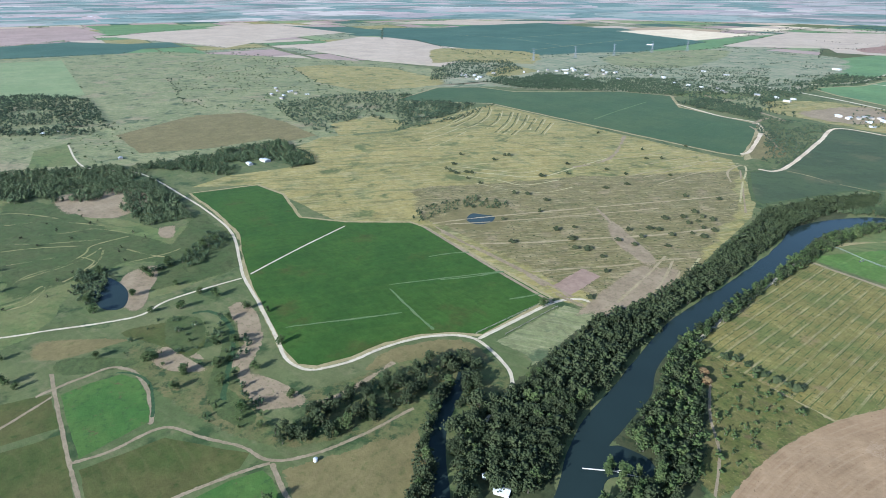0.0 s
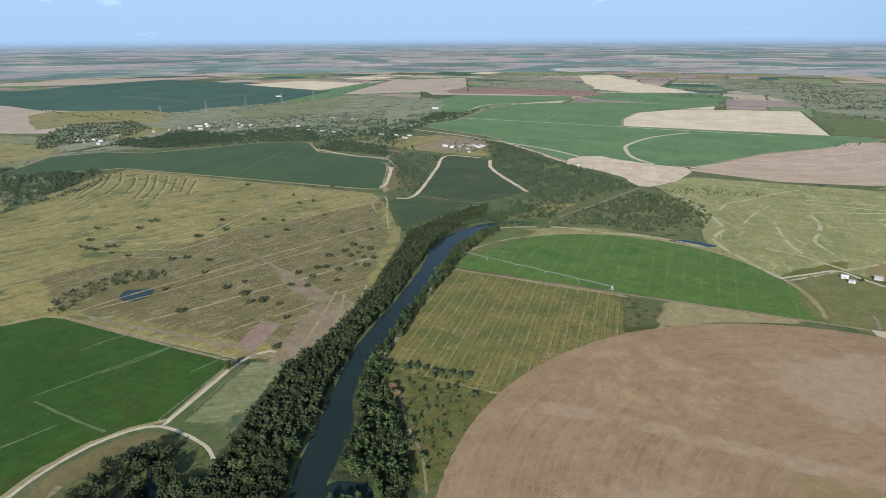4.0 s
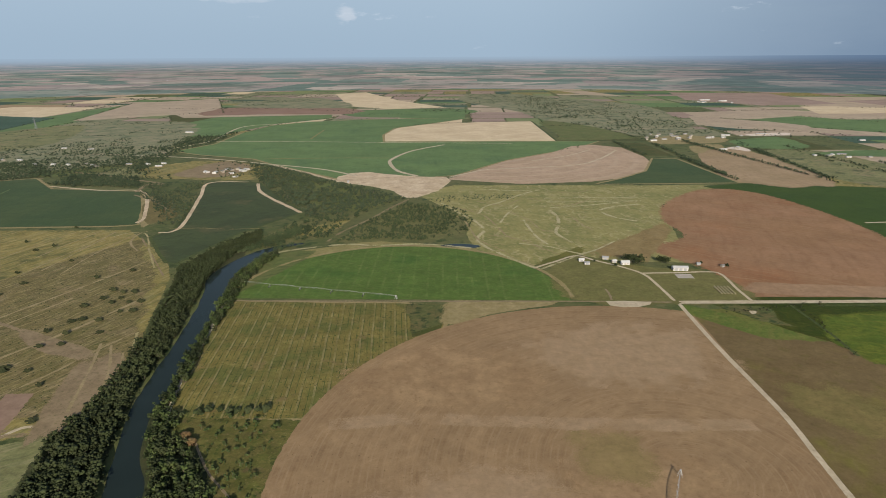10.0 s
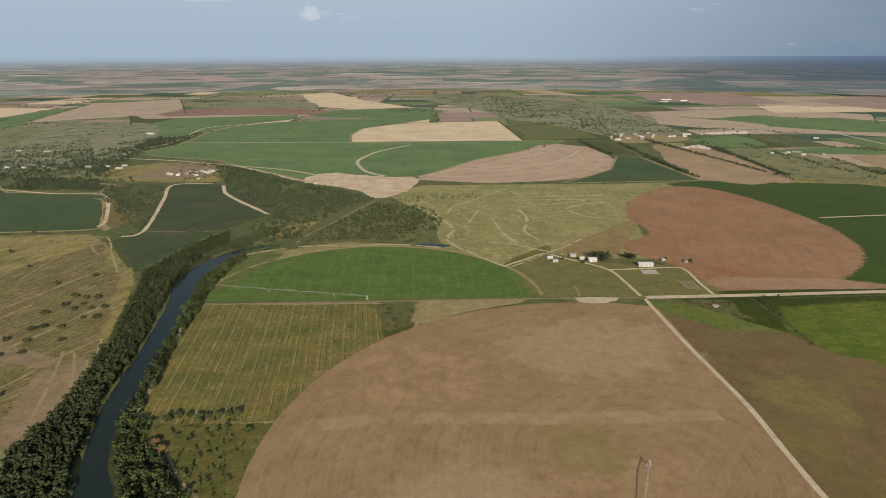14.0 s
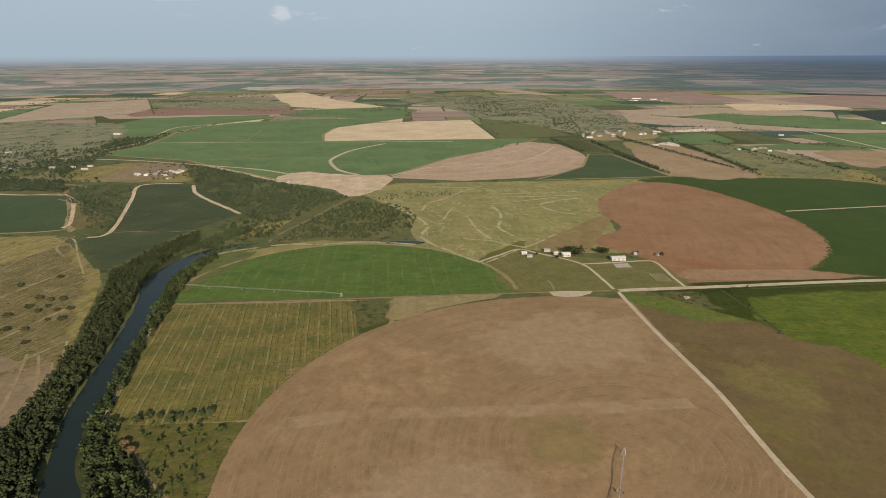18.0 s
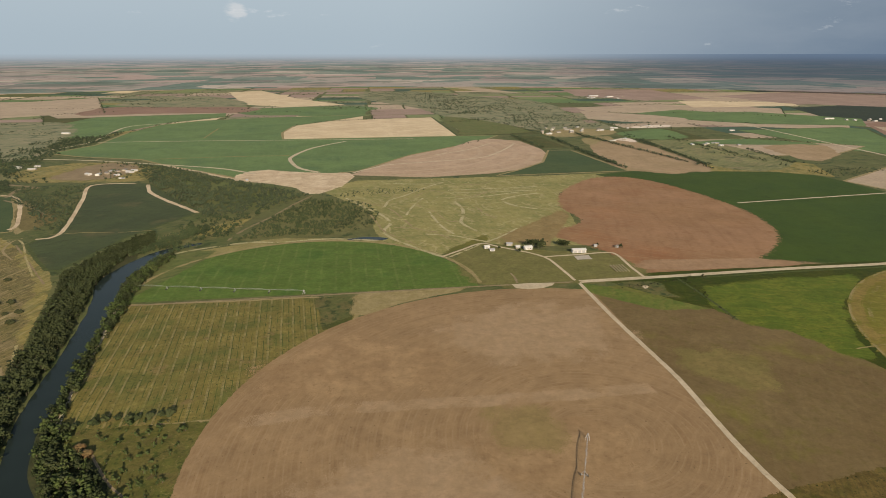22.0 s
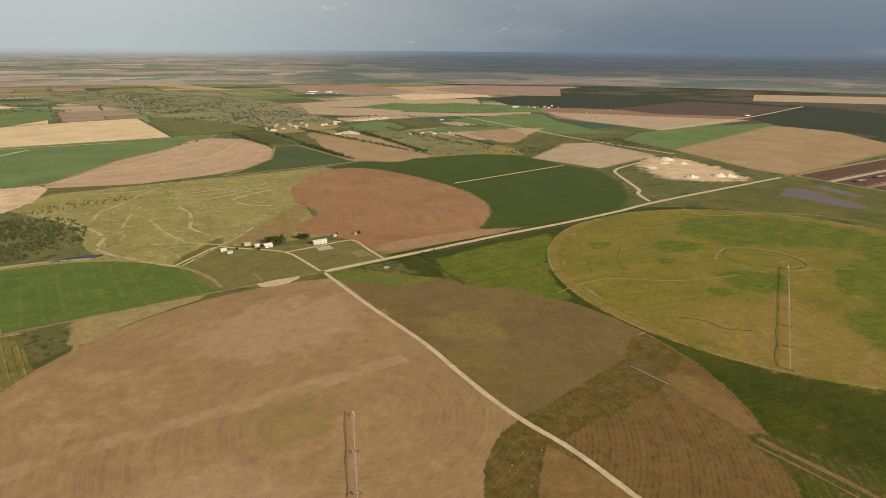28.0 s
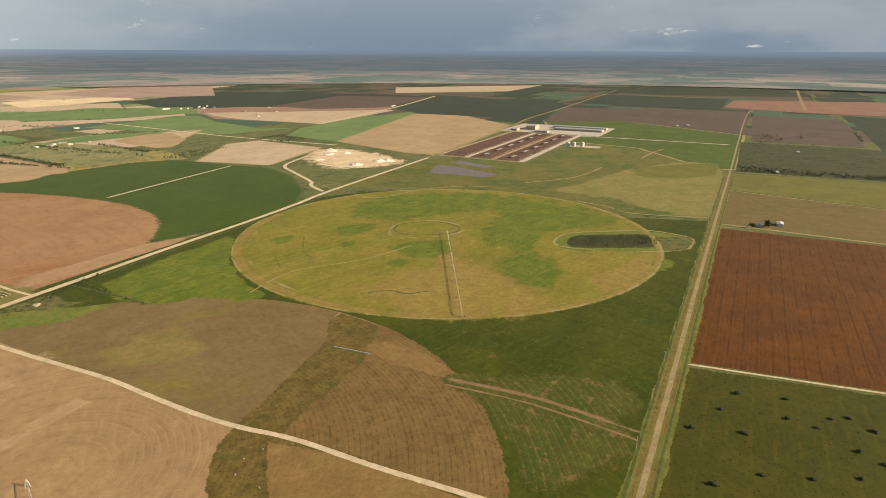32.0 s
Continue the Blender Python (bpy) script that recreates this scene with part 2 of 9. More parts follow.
    fade = _math(nt, "MULTIPLY", _ramp(nt, drift, 0.10, 0.95), _ramp(nt, veil.outputs["Fac"], 0.0, 0.2))
    fade = _math(nt, "MAXIMUM", fade, _ramp(nt, veil.outputs["Fac"], 0.75, 1.0))
    gone = _math(nt, "MAXIMUM", gone, fade)
    # single tufts and clods either stand or are missing
    speck = nt.nodes.new("ShaderNodeMapRange")
    for i, v in enumerate((0.28, 0.72, 0.02, 0.98)):
        speck.inputs[i + 1].default_value = v
    nt.links.new(_noise(nt, co, 0.9, 3.0, 0.65), speck.inputs[0])
    gone = _math(nt, "GREATER_THAN", gone, speck.outputs[0])
    clear, both = nt.nodes.new("ShaderNodeBsdfTransparent"), nt.nodes.new("ShaderNodeMixShader")
    nt.links.new(gone, both.inputs[0])
    nt.links.new(bsdf.outputs[0], both.inputs[1])
    nt.links.new(clear.outputs[0], both.inputs[2])
    nt.links.new(both.outputs[0], nt.nodes["Material Output"].inputs["Surface"])
    MATS[key] = m
    return m


def plain(key, colour, rough=0.7, metal=0.0, vary=0.25, size=1.5):
    m, nt, bsdf = _nodes(key)
    co = nt.nodes.new("ShaderNodeTexCoord").outputs["Object"]
    n = _noise(nt, co, size, 4.0)
    dark = tuple(v * (1 - vary) for v in colour)
    nt.links.new(_mix(nt, n, dark, colour), bsdf.inputs["Base Color"])
    bsdf.inputs["Roughness"].default_value, bsdf.inputs["Metallic"].default_value = rough, metal
    MATS[key] = m
    return m


def leaves(key, dark, light, warm):
    """Foliage: every clump its own tone, every tree a little different."""
    m, nt, bsdf = _nodes(key)
    geo = nt.nodes.new("ShaderNodeNewGeometry")
    info = nt.nodes.new("ShaderNodeObjectInfo")
    tree = _noise(nt, geo.outputs["Position"], 9.0, 2.0)
    col = _mix(nt, geo.outputs["Random Per Island"], dark, light)
    col = _mix(nt, _math(nt, "MULTIPLY", _ramp(nt, tree, 0.45, 0.7), 0.7), col, warm)
    col = _mix(nt, _math(nt, "MULTIPLY", info.outputs["Random"], 0.55), col, warm)
    stand = _ramp(nt, _noise(nt, geo.outputs["Position"], 32.0, 3.0), 0.46, 0.66)
    col = _mix(nt, _math(nt, "MULTIPLY", stand, 0.55), col, tuple(v * k for v, k in zip(dark, (1.3, 1.1, 1.1))))
    nt.links.new(col, bsdf.inputs["Base Color"])
    bsdf.inputs["Roughness"].default_value = 0.85
    bsdf.inputs["Specular IOR Level"].default_value = 0.15
    MATS[key] = m
    return m


def water(key, colour):
    m, nt, bsdf = _nodes(key)
    co = nt.nodes.new("ShaderNodeTexCoord").outputs["Object"]
    n = _noise(nt, co, 25.0, 4.0)
    nt.links.new(_mix(nt, n, colour, tuple(v * 1.4 for v in colour)), bsdf.inputs["Base Color"])
    bsdf.inputs["Roughness"].default_value = 0.12
    bsdf.inputs["IOR"].default_value = 1.33
    bsdf.inputs["Specular IOR Level"].default_value = 0.12
    bump = nt.nodes.new("ShaderNodeBump")
    bump.inputs["Strength"].default_value, bump.inputs["Distance"].default_value = 0.25, 0.1
    nt.links.new(_noise(nt, co, 1.2, 3.0), bump.inputs["Height"])
    nt.links.new(bump.outputs[0], bsdf.inputs["Normal"])
    MATS[key] = m
    return m


OLIVE, YEL, GRN = (0.17, 0.17, 0.07), (0.27, 0.24, 0.11), (0.075, 0.13, 0.04)
SOIL, TAN, RED = (0.20, 0.145, 0.10), (0.38, 0.30, 0.21), (0.23, 0.115, 0.065)
land("base", (0.085, 0.090, 0.033), (0.061, 0.076, 0.024), (0.115, 0.105, 0.047), 140, weeds=((0.031, 0.047, 0.015), 0.3, 30), streak=(20, 6, 0.35, (0.115, 0.107, 0.047)), mottle=0.7)
land("hay", (0.196, 0.156, 0.048), (0.148, 0.124, 0.036), (0.232, 0.186, 0.066), 110, streak=((76, 2.4, 0.65, (0.252, 0.215, 0.100)), (72, 5, 0.55, (0.236, 0.200, 0.092)), (66, 9, 0.65, (0.082, 0.084, 0.026))), weeds=((0.078, 0.085, 0.026), 0.26, 45), mottle=1.1, blotch=((0.126, 0.118, 0.042), 0.5, 0.68, 34))
land("hayridge", (0.249, 0.213, 0.099), (0.282, 0.240, 0.125), (0.182, 0.162, 0.067), 30, mottle=0.7)
land("olive", (0.078, 0.096, 0.028), (0.102, 0.102, 0.035), (0.059, 0.083, 0.022), 50, lines=(20, 22.0, 0.5, (0.049, 0.064, 0.020), 60.0), streak=(40, 4, 0.4, (0.116, 0.115, 0.045)), mottle=0.7)
land("dryolive", (0.104, 0.086, 0.032), (0.125, 0.100, 0.039), (0.073, 0.071, 0.022), 40, streak=(120, 4, 0.4, (0.140, 0.109, 0.047)), mottle=0.7)
land("bright", (0.025, 0.053, 0.007), (0.034, 0.064, 0.008), (0.023, 0.047, 0.006), 80, streak=((78, 6, 0.4, (0.040, 0.067, 0.009)), (10, 3, 0.25, (0.020, 0.040, 0.006))), mottle=0.7, blotch=((0.040, 0.049, 0.009), 0.55, 0.72, 40))
land("bright2", (0.041, 0.081, 0.015), (0.055, 0.092, 0.018), (0.032, 0.057, 0.015), 30, weeds=((0.069, 0.063, 0.023), 0.15, 9), mottle=0.6)
land("oldgreen", (0.044, 0.054, 0.012), (0.063, 0.060, 0.017), (0.030, 0.045, 0.009), 45, streak=(10, 4, 0.45, (0.073, 0.066, 0.021)), mottle=0.7)
land("tanbare", (0.200, 0.150, 0.089), (0.167, 0.124, 0.072), (0.114, 0.097, 0.046), 25, mottle=0.6)
land("redplot", (0.176, 0.119, 0.082), (0.205, 0.139, 0.098), None, 20)
land("darkgreen", (0.036, 0.059, 0.022), (0.048, 0.069, 0.025), (0.031, 0.051, 0.020), 120, mottle=0.5, streak=(100, 5, 0.4, (0.056, 0.076, 0.026)))
land("darkgreen2", (0.037, 0.049, 0.020), (0.046, 0.060, 0.023), (0.028, 0.041, 0.018), 100, mottle=0.5, blotch=((0.065, 0.066, 0.028), 0.55, 0.7, 60))
land("rows", (0.138, 0.113, 0.031), (0.112, 0.098, 0.027), (0.164, 0.134, 0.046), 70, lines=((97, 10.5, 0.55, (0.197, 0.164, 0.075), 3.0), (97, 5.25, 0.75, (0.055, 0.066, 0.017), 3.0), (97, 2.6, 0.4, (0.078, 0.074, 0.022), 3.0)), blotch=((0.090, 0.092, 0.024), 0.48, 0.62, 30), weeds=((0.147, 0.109, 0.044), 0.12, 26), dabs=((0.048, 0.057, 0.016), 0.16, 2.6), mottle=1.0)
land("weeds", (0.072, 0.078, 0.025), (0.098, 0.085, 0.032), (0.047, 0.065, 0.019), 25, weeds=((0.032, 0.048, 0.016), 0.4, 9), mottle=0.9)
land("rankweeds", (0.075, 0.077, 0.018), (0.097, 0.084, 0.025), (0.051, 0.064, 0.014), 18, weeds=((0.036, 0.048, 0.011), 0.25, 8), dabs=((0.123, 0.105, 0.037), 0.12, 2.4), blotch=((0.086, 0.064, 0.028), 0.55, 0.7, 14), mottle=1.2)
land("scrubpasture", (0.150, 0.146, 0.062), (0.118, 0.124, 0.050), (0.188, 0.170, 0.082), 130, streak=((33, 7, 0.6, (0.070, 0.082, 0.036)), (33, 3, 0.5, (0.205, 0.186, 0.098))), weeds=((0.060, 0.074, 0.032), 0.3, 40), blotch=((0.170, 0.140, 0.075), 0.52, 0.68, 90), mottle=1.0)
land("meadow", (0.199, 0.180, 0.067), (0.154, 0.150, 0.053), (0.247, 0.212, 0.095), 60, lines=((-70, 26.0, 0.6, (0.282, 0.243, 0.125), 110.0), (10, 34.0, 0.5, (0.273, 0.243, 0.116), 150.0)), streak=(-80, 5, 0.4, (0.113, 0.123, 0.037)), mottle=0.7)
land("redbare", (0.196, 0.113, 0.056), (0.218, 0.126, 0.068), (0.178, 0.097, 0.047), 160, rings=(330, 800, 14.0, 0.15, (0.163, 0.089, 0.046)), streak=((-35, 5, 0.4, (0.245, 0.157, 0.092)), (75, 9, 0.3, (0.149, 0.081, 0.040))), blotch=((0.196, 0.089, 0.039), 0.5, 0.75, 220), mottle=0.4)
land("dkcrop", (0.027, 0.051, 0.008), (0.034, 0.058, 0.008), (0.024, 0.043, 0.007), 120, streak=(90, 4, 0.4, (0.041, 0.064, 0.009)), mottle=0.45)
land("olivegreen", (0.025, 0.039, 0.003), (0.039, 0.047, 0.004), (0.021, 0.033, 0.003), 90, streak=((-18, 3.5, 0.55, (0.053, 0.053, 0.008)), (80, 6, 0.4, (0.016, 0.029, 0.002))), weeds=((0.086, 0.061, 0.011), -0.02, 24), dabs=((0.055, 0.054, 0.009), 0.1, 3.0), mottle=1.0)
land("reddark", (0.065, 0.024, 0.005), (0.080, 0.031, 0.006), (0.053, 0.019, 0.004), 60, lines=((0, 3.4, 0.5, (0.044, 0.016, 0.003), 3.0), (0, 11.0, 0.4, (0.028, 0.012, 0.003), 3.0)), streak=(0, 2.2, 0.5, (0.095, 0.043, 0.009)), mottle=0.6)
land("verge", (0.041, 0.047, 0.009), (0.058, 0.055, 0.014), (0.028, 0.036, 0.007), 16, streak=(0, 1.6, 0.6, (0.076, 0.062, 0.020)), dabs=((0.017, 0.023, 0.005), 0.12, 2.2), mottle=1.0)
land("thinrows", (0.034, 0.049, 0.007), (0.048, 0.054, 0.009), (0.083, 0.063, 0.020), 30, rings=((144, 324, 5.2, 0.75, (0.100, 0.075, 0.027)), (144, 324, 2.6, 0.4, (0.022, 0.034, 0.004))), blotch=((0.104, 0.075, 0.029), 0.56, 0.66, 11), mottle=1.1)
land("dkpasture", (0.030, 0.034, 0.004), (0.040, 0.040, 0.005), (0.024, 0.029, 0.004), 50, lines=(0, 14.0, 0.4, (0.060, 0.051, 0.006), 5.0), dabs=((0.017, 0.018, 0.003), 0.12, 2.6), streak=(0, 3.0, 0.4, (0.053, 0.042, 0.006)), mottle=0.8)
land("brownfield", (0.094, 0.072, 0.026), (0.109, 0.078, 0.032), (0.072, 0.065, 0.021), 60, streak=(-84, 7, 0.5, (0.072, 0.052, 0.021)), lines=(-84, 30, 0.4, (0.123, 0.094, 0.043), 40), mottle=0.6)
land("yelgreen", (0.098, 0.094, 0.020), (0.079, 0.083, 0.018), (0.112, 0.098, 0.029), 60, streak=(-84, 5, 0.4, (0.065, 0.072, 0.016)), mottle=0.6)
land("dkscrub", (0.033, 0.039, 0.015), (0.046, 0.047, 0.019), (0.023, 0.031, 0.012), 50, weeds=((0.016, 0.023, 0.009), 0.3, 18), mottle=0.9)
land("pinkbrown", (0.209, 0.150, 0.119), (0.242, 0.174, 0.139), None, 200, streak=(0, 12, 0.4, (0.173, 0.123, 0.096)))
land("redfar", (0.194, 0.123, 0.088), (0.178, 0.109, 0.077), None, 200, streak=(70, 12, 0.4, (0.138, 0.086, 0.062)))
land("reddist", (0.17, 0.095, 0.065), (0.155, 0.085, 0.06), None, 200, streak=(0, 12, 0.4, (0.13, 0.07, 0.05)))
land("tan", (0.420, 0.334, 0.215), (0.470, 0.379, 0.249), (0.375, 0.293, 0.181), 120, streak=((15, 14, 0.5, (0.336, 0.260, 0.157)), (15, 5, 0.35, (0.515, 0.426, 0.291))))
land("tan2", (0.230, 0.166, 0.093), (0.264, 0.191, 0.115), (0.200, 0.140, 0.076), 140, streak=(85, 8, 0.4, (0.187, 0.132, 0.072)))
land("tanpink", (0.283, 0.222, 0.156), (0.317, 0.251, 0.178), (0.250, 0.194, 0.134), 150, streak=((85, 8, 0.5, (0.228, 0.176, 0.121)), (85, 3, 0.3, (0.344, 0.281, 0.204))))
land("pinksand", (0.295, 0.214, 0.142), (0.328, 0.238, 0.163), (0.266, 0.185, 0.123), 120, rings=(48, 1573, 45.0, 0.35, (0.400, 0.322, 0.231)), streak=(20, 6, 0.4, (0.247, 0.176, 0.113)))
land("sand", (0.385, 0.301, 0.198), (0.443, 0.354, 0.244), (0.301, 0.225, 0.143), 40, blotch=((0.310, 0.236, 0.155), 0.5, 0.7, 30), mottle=0.7)
land("midgreen", (0.080, 0.126, 0.045), (0.096, 0.146, 0.051), (0.066, 0.106, 0.040), 150, mottle=0.5, streak=(95, 6, 0.4, (0.112, 0.156, 0.059)), blotch=((0.070, 0.116, 0.045), 0.5, 0.68, 110))
land("palegreen", (0.127, 0.155, 0.063), (0.147, 0.168, 0.071), (0.110, 0.136, 0.055), 120, streak=(80, 9, 0.4, (0.161, 0.172, 0.083)), mottle=0.5)
land("roughgrass", (0.090, 0.086, 0.022), (0.068, 0.077, 0.016), (0.115, 0.094, 0.032), 70, streak=((-84, 5, 0.5, (0.126, 0.105, 0.042)), (-20, 7, 0.45, (0.048, 0.063, 0.013))), blotch=((0.050, 0.070, 0.013), 0.48, 0.66, 90), weeds=((0.119, 0.092, 0.039), 0.1, 30), mottle=0.9)
land("blackgreen", (0.033, 0.063, 0.041), (0.044, 0.076, 0.048), None, 250, mottle=0.45)
land("greyscrub", (0.150, 0.152, 0.084), (0.188, 0.176, 0.102), (0.100, 0.118, 0.062), 120, weeds=((0.060, 0.078, 0.038), 0.3, 50), blotch=((0.225, 0.188, 0.122), 0.55, 0.7, 80), streak=(0, 12, 0.5, (0.075, 0.092, 0.048)), mottle=0.8)
land("plough", (0.198, 0.132, 0.069), (0.226, 0.152, 0.081), (0.182, 0.119, 0.060), 90, rings=((144, 324, 4.6, 0.5, (0.252, 0.176, 0.100)), (144, 324, 13.0, 0.42, (0.158, 0.101, 0.050)), (144, 324, 2.3, 0.3, (0.150, 0.096, 0.048))), streak=((45, 3.5, 0.3, (0.258, 0.181, 0.102)), (45, 12, 0.25, (0.164, 0.105, 0.055)), (135, 5, 0.25, (0.166, 0.110, 0.058))), blotch=((0.240, 0.167, 0.093), 0.55, 0.85, 90), dabs=((0.142, 0.094, 0.046), -0.1, 2.4), mottle=0.4)
land("ploughtint", (0.176, 0.130, 0.056), (0.190, 0.138, 0.062), (0.160, 0.122, 0.048), 40, mottle=0.5)
land("ploughband", (0.250, 0.176, 0.104), (0.236, 0.164, 0.094), (0.222, 0.152, 0.085), 20, mottle=0.5)
land("ploughmark", (0.145, 0.10, 0.06), (0.165, 0.115, 0.072), (0.19, 0.135, 0.085), 20, mottle=0.5)
land("plough2", (0.106, 0.074, 0.032), (0.122, 0.088, 0.039), (0.096, 0.077, 0.025), 80, rings=(144, 324, 6.0, 0.18, (0.084, 0.058, 0.026)), streak=(60, 5, 0.35, (0.138, 0.102, 0.048)), blotch=((0.116, 0.100, 0.026), 0.54, 0.72, 75), mottle=0.7)
land("stubble", (0.104, 0.066, 0.024), (0.122, 0.080, 0.030), (0.084, 0.060, 0.020), 40, rings=((144, 324, 3.6, 0.75, (0.058, 0.040, 0.013)), (144, 324, 12.0, 0.35, (0.138, 0.098, 0.040))), weeds=((0.075, 0.070, 0.018), 0.0, 13), blotch=((0.124, 0.074, 0.030), 0.5, 0.7, 45), mottle=0.9)
land("weedstrip", (0.077, 0.056, 0.015), (0.097, 0.070, 0.020), (0.119, 0.078, 0.030), 16, rings=((144, 324, 3.6, 0.85, (0.029, 0.027, 0.007)), (144, 324, 3.6, 0.35, (0.132, 0.100, 0.034))), dabs=((0.029, 0.032, 0.008), 0.06, 2.2), blotch=((0.064, 0.058, 0.013), 0.5, 0.66, 22), mottle=1.2)
land("haygreen", (0.060, 0.096, 0.018), (0.072, 0.112, 0.022), (0.088, 0.112, 0.028), 60, lines=((92, 17.0, 0.26, (0.112, 0.136, 0.040), 3.0), (165, 6.0, 0.3, (0.046, 0.078, 0.015), 5.0)), blotch=((0.042, 0.084, 0.015), 0.5, 0.7, 60), mottle=0.8)
land("pivotlush", (0.062, 0.090, 0.010), (0.088, 0.106, 0.013), (0.044, 0.068, 0.009), 30, streak=((-15, 4, 0.5, (0.128, 0.124, 0.020)), (-15, 9, 0.4, (0.040, 0.064, 0.008))), weeds=((0.034, 0.056, 0.008), 0.05, 12), mottle=0.9)
land("pivottan", (0.168, 0.122, 0.036), (0.150, 0.118, 0.030), (0.186, 0.138, 0.048), 30, streak=(-15, 5, 0.4, (0.140, 0.120, 0.026)), weeds=((0.104, 0.102, 0.020), 0.0, 10), mottle=0.8)
land("wedge", (0.140, 0.086, 0.034), (0.152, 0.098, 0.040), (0.120, 0.088, 0.030), 25, rings=(144, 324, 3.4, 0.3, (0.096, 0.066, 0.022)), weeds=((0.088, 0.080, 0.024), 0.0, 9), mottle=0.9)
land("verge", (0.082, 0.092, 0.019), (0.106, 0.106, 0.025), (0.058, 0.076, 0.014), 24, streak=(-10, 4, 0.4, (0.130, 0.114, 0.034)), weeds=((0.040, 0.056, 0.010), 0.05, 9), mottle=0.9)
land("feedgreen", (0.038, 0.064, 0.011), (0.052, 0.076, 0.014), (0.029, 0.050, 0.009), 90, streak=(-84, 6, 0.4, (0.068, 0.080, 0.018)), mottle=0.7)
land("trodden", (0.168, 0.120, 0.050), (0.188, 0.138, 0.060), (0.140, 0.108, 0.042), 30, streak=(40, 4, 0.4, (0.200, 0.156, 0.076)), mottle=0.7)
land("farmgrass", (0.104, 0.100, 0.032), (0.122, 0.112, 0.038), (0.084, 0.088, 0.025), 26, streak=(60, 3, 0.4, (0.138, 0.122, 0.048)), weeds=((0.068, 0.076, 0.020), 0.0, 8), mottle=0.8)
land("scrubfloor", (0.090, 0.094, 0.034), (0.112, 0.106, 0.042), (0.066, 0.076, 0.024), 26, streak=(40, 4, 0.4, (0.136, 0.118, 0.052)), mottle=0.9)
land("grasspivot", (0.142, 0.118, 0.022), (0.112, 0.106, 0.017), (0.158, 0.122, 0.032), 90, rings=(687, 335, 8, 0.15, (0.090, 0.086, 0.016)), streak=((-15, 4, 0.4, (0.176, 0.148, 0.038)), (-15, 8, 0.4, (0.080, 0.088, 0.012))), blotch=((0.098, 0.108, 0.014), 0.50, 0.70, 60), weeds=((0.070, 0.080, 0.012), 0.0, 12), mottle=0.9)
land("caliche", (0.340, 0.286, 0.196), (0.387, 0.329, 0.233), (0.263, 0.209, 0.133), 15, mottle=0.6)
land("dirt", (0.168, 0.131, 0.076), (0.196, 0.151, 0.092), (0.128, 0.104, 0.054), 12, mottle=0.6)
land("dirt_red", (0.140, 0.086, 0.046), (0.164, 0.105, 0.060), (0.098, 0.075, 0.036), 12, mottle=0.6)
land("grasstrack", (0.135, 0.131, 0.045), (0.180, 0.153, 0.063), None, 20, mottle=0.6)
land("palegrass", (0.190, 0.154, 0.069), (0.227, 0.183, 0.090), (0.146, 0.125, 0.049), 14, mottle=0.7)
land("darkgrass", (0.045, 0.058, 0.018), (0.06, 0.072, 0.022), (0.03, 0.042, 0.012), 8, mottle=0.9)
land("chalk", (0.476, 0.398, 0.327), (0.544, 0.465, 0.394), (0.357, 0.278, 0.211), 14, mottle=0.6)
land("manure", (0.068, 0.036, 0.026), (0.096, 0.053, 0.038), (0.050, 0.029, 0.022), 20, mottle=0.7)
land("concrete", (0.27, 0.24, 0.205), (0.33, 0.295, 0.25), None, 12, mottle=0.5)
land("haytrail", (0.225, 0.178, 0.096), (0.192, 0.150, 0.076), (0.255, 0.205, 0.116), 20, mottle=0.8)
land("haydark", (0.098, 0.084, 0.028), (0.122, 0.098, 0.036), (0.070, 0.070, 0.020), 40, streak=((68, 2.2, 0.85, (0.225, 0.180, 0.090)), (70, 5, 0.65, (0.058, 0.064, 0.019)), (68, 1.3, 0.6, (0.205, 0.160, 0.085))), mottle=1.1, dabs=((0.034, 0.041, 0.012), 0.16, 3.2), blotch=((0.150, 0.115, 0.056), 0.52, 0.66, 26))
land("olive2", (0.043, 0.058, 0.016), (0.056, 0.063, 0.020), (0.031, 0.046, 0.012), 30, lines=(20, 16.0, 0.5, (0.025, 0.036, 0.010), 50.0), streak=(40, 4, 0.4, (0.060, 0.066, 0.023)), mottle=0.7)
land("croptrack", (0.071, 0.107, 0.037), (0.092, 0.116, 0.046), None, 12, mottle=0.5)
land("pivotgreen", (0.071, 0.101, 0.018), (0.100, 0.113, 0.024), (0.053, 0.077, 0.015), 24, streak=(60, 5, 0.4, (0.131, 0.115, 0.034)), mottle=0.7)
land("pastbrown", (0.120, 0.113, 0.034), (0.150, 0.124, 0.046), (0.090, 0.103, 0.025), 60, lines=(-84, 13.0, 0.5, (0.170, 0.147, 0.063), 8.0), streak=(-84, 5, 0.4, (0.088, 0.097, 0.027)), mottle=0.7)
land("tanred", (0.221, 0.140, 0.080), (0.243, 0.158, 0.093), (0.191, 0.116, 0.064), 40, mottle=0.5)
land("plough3", (0.200, 0.131, 0.068), (0.244, 0.164, 0.087), (0.170, 0.110, 0.055), 30, mottle=0.5)
land("roadtan", (0.184, 0.142, 0.078), (0.210, 0.160, 0.092), (0.132, 0.108, 0.052), 10, mottle=0.7)
land("ploughsoft", (0.226, 0.153, 0.081), (0.220, 0.147, 0.077), (0.214, 0.142, 0.073), 40, mottle=0.4)
land("ploughgreen", (0.125, 0.104, 0.036), (0.145, 0.112, 0.042), (0.10, 0.088, 0.028), 30, mottle=0.6)
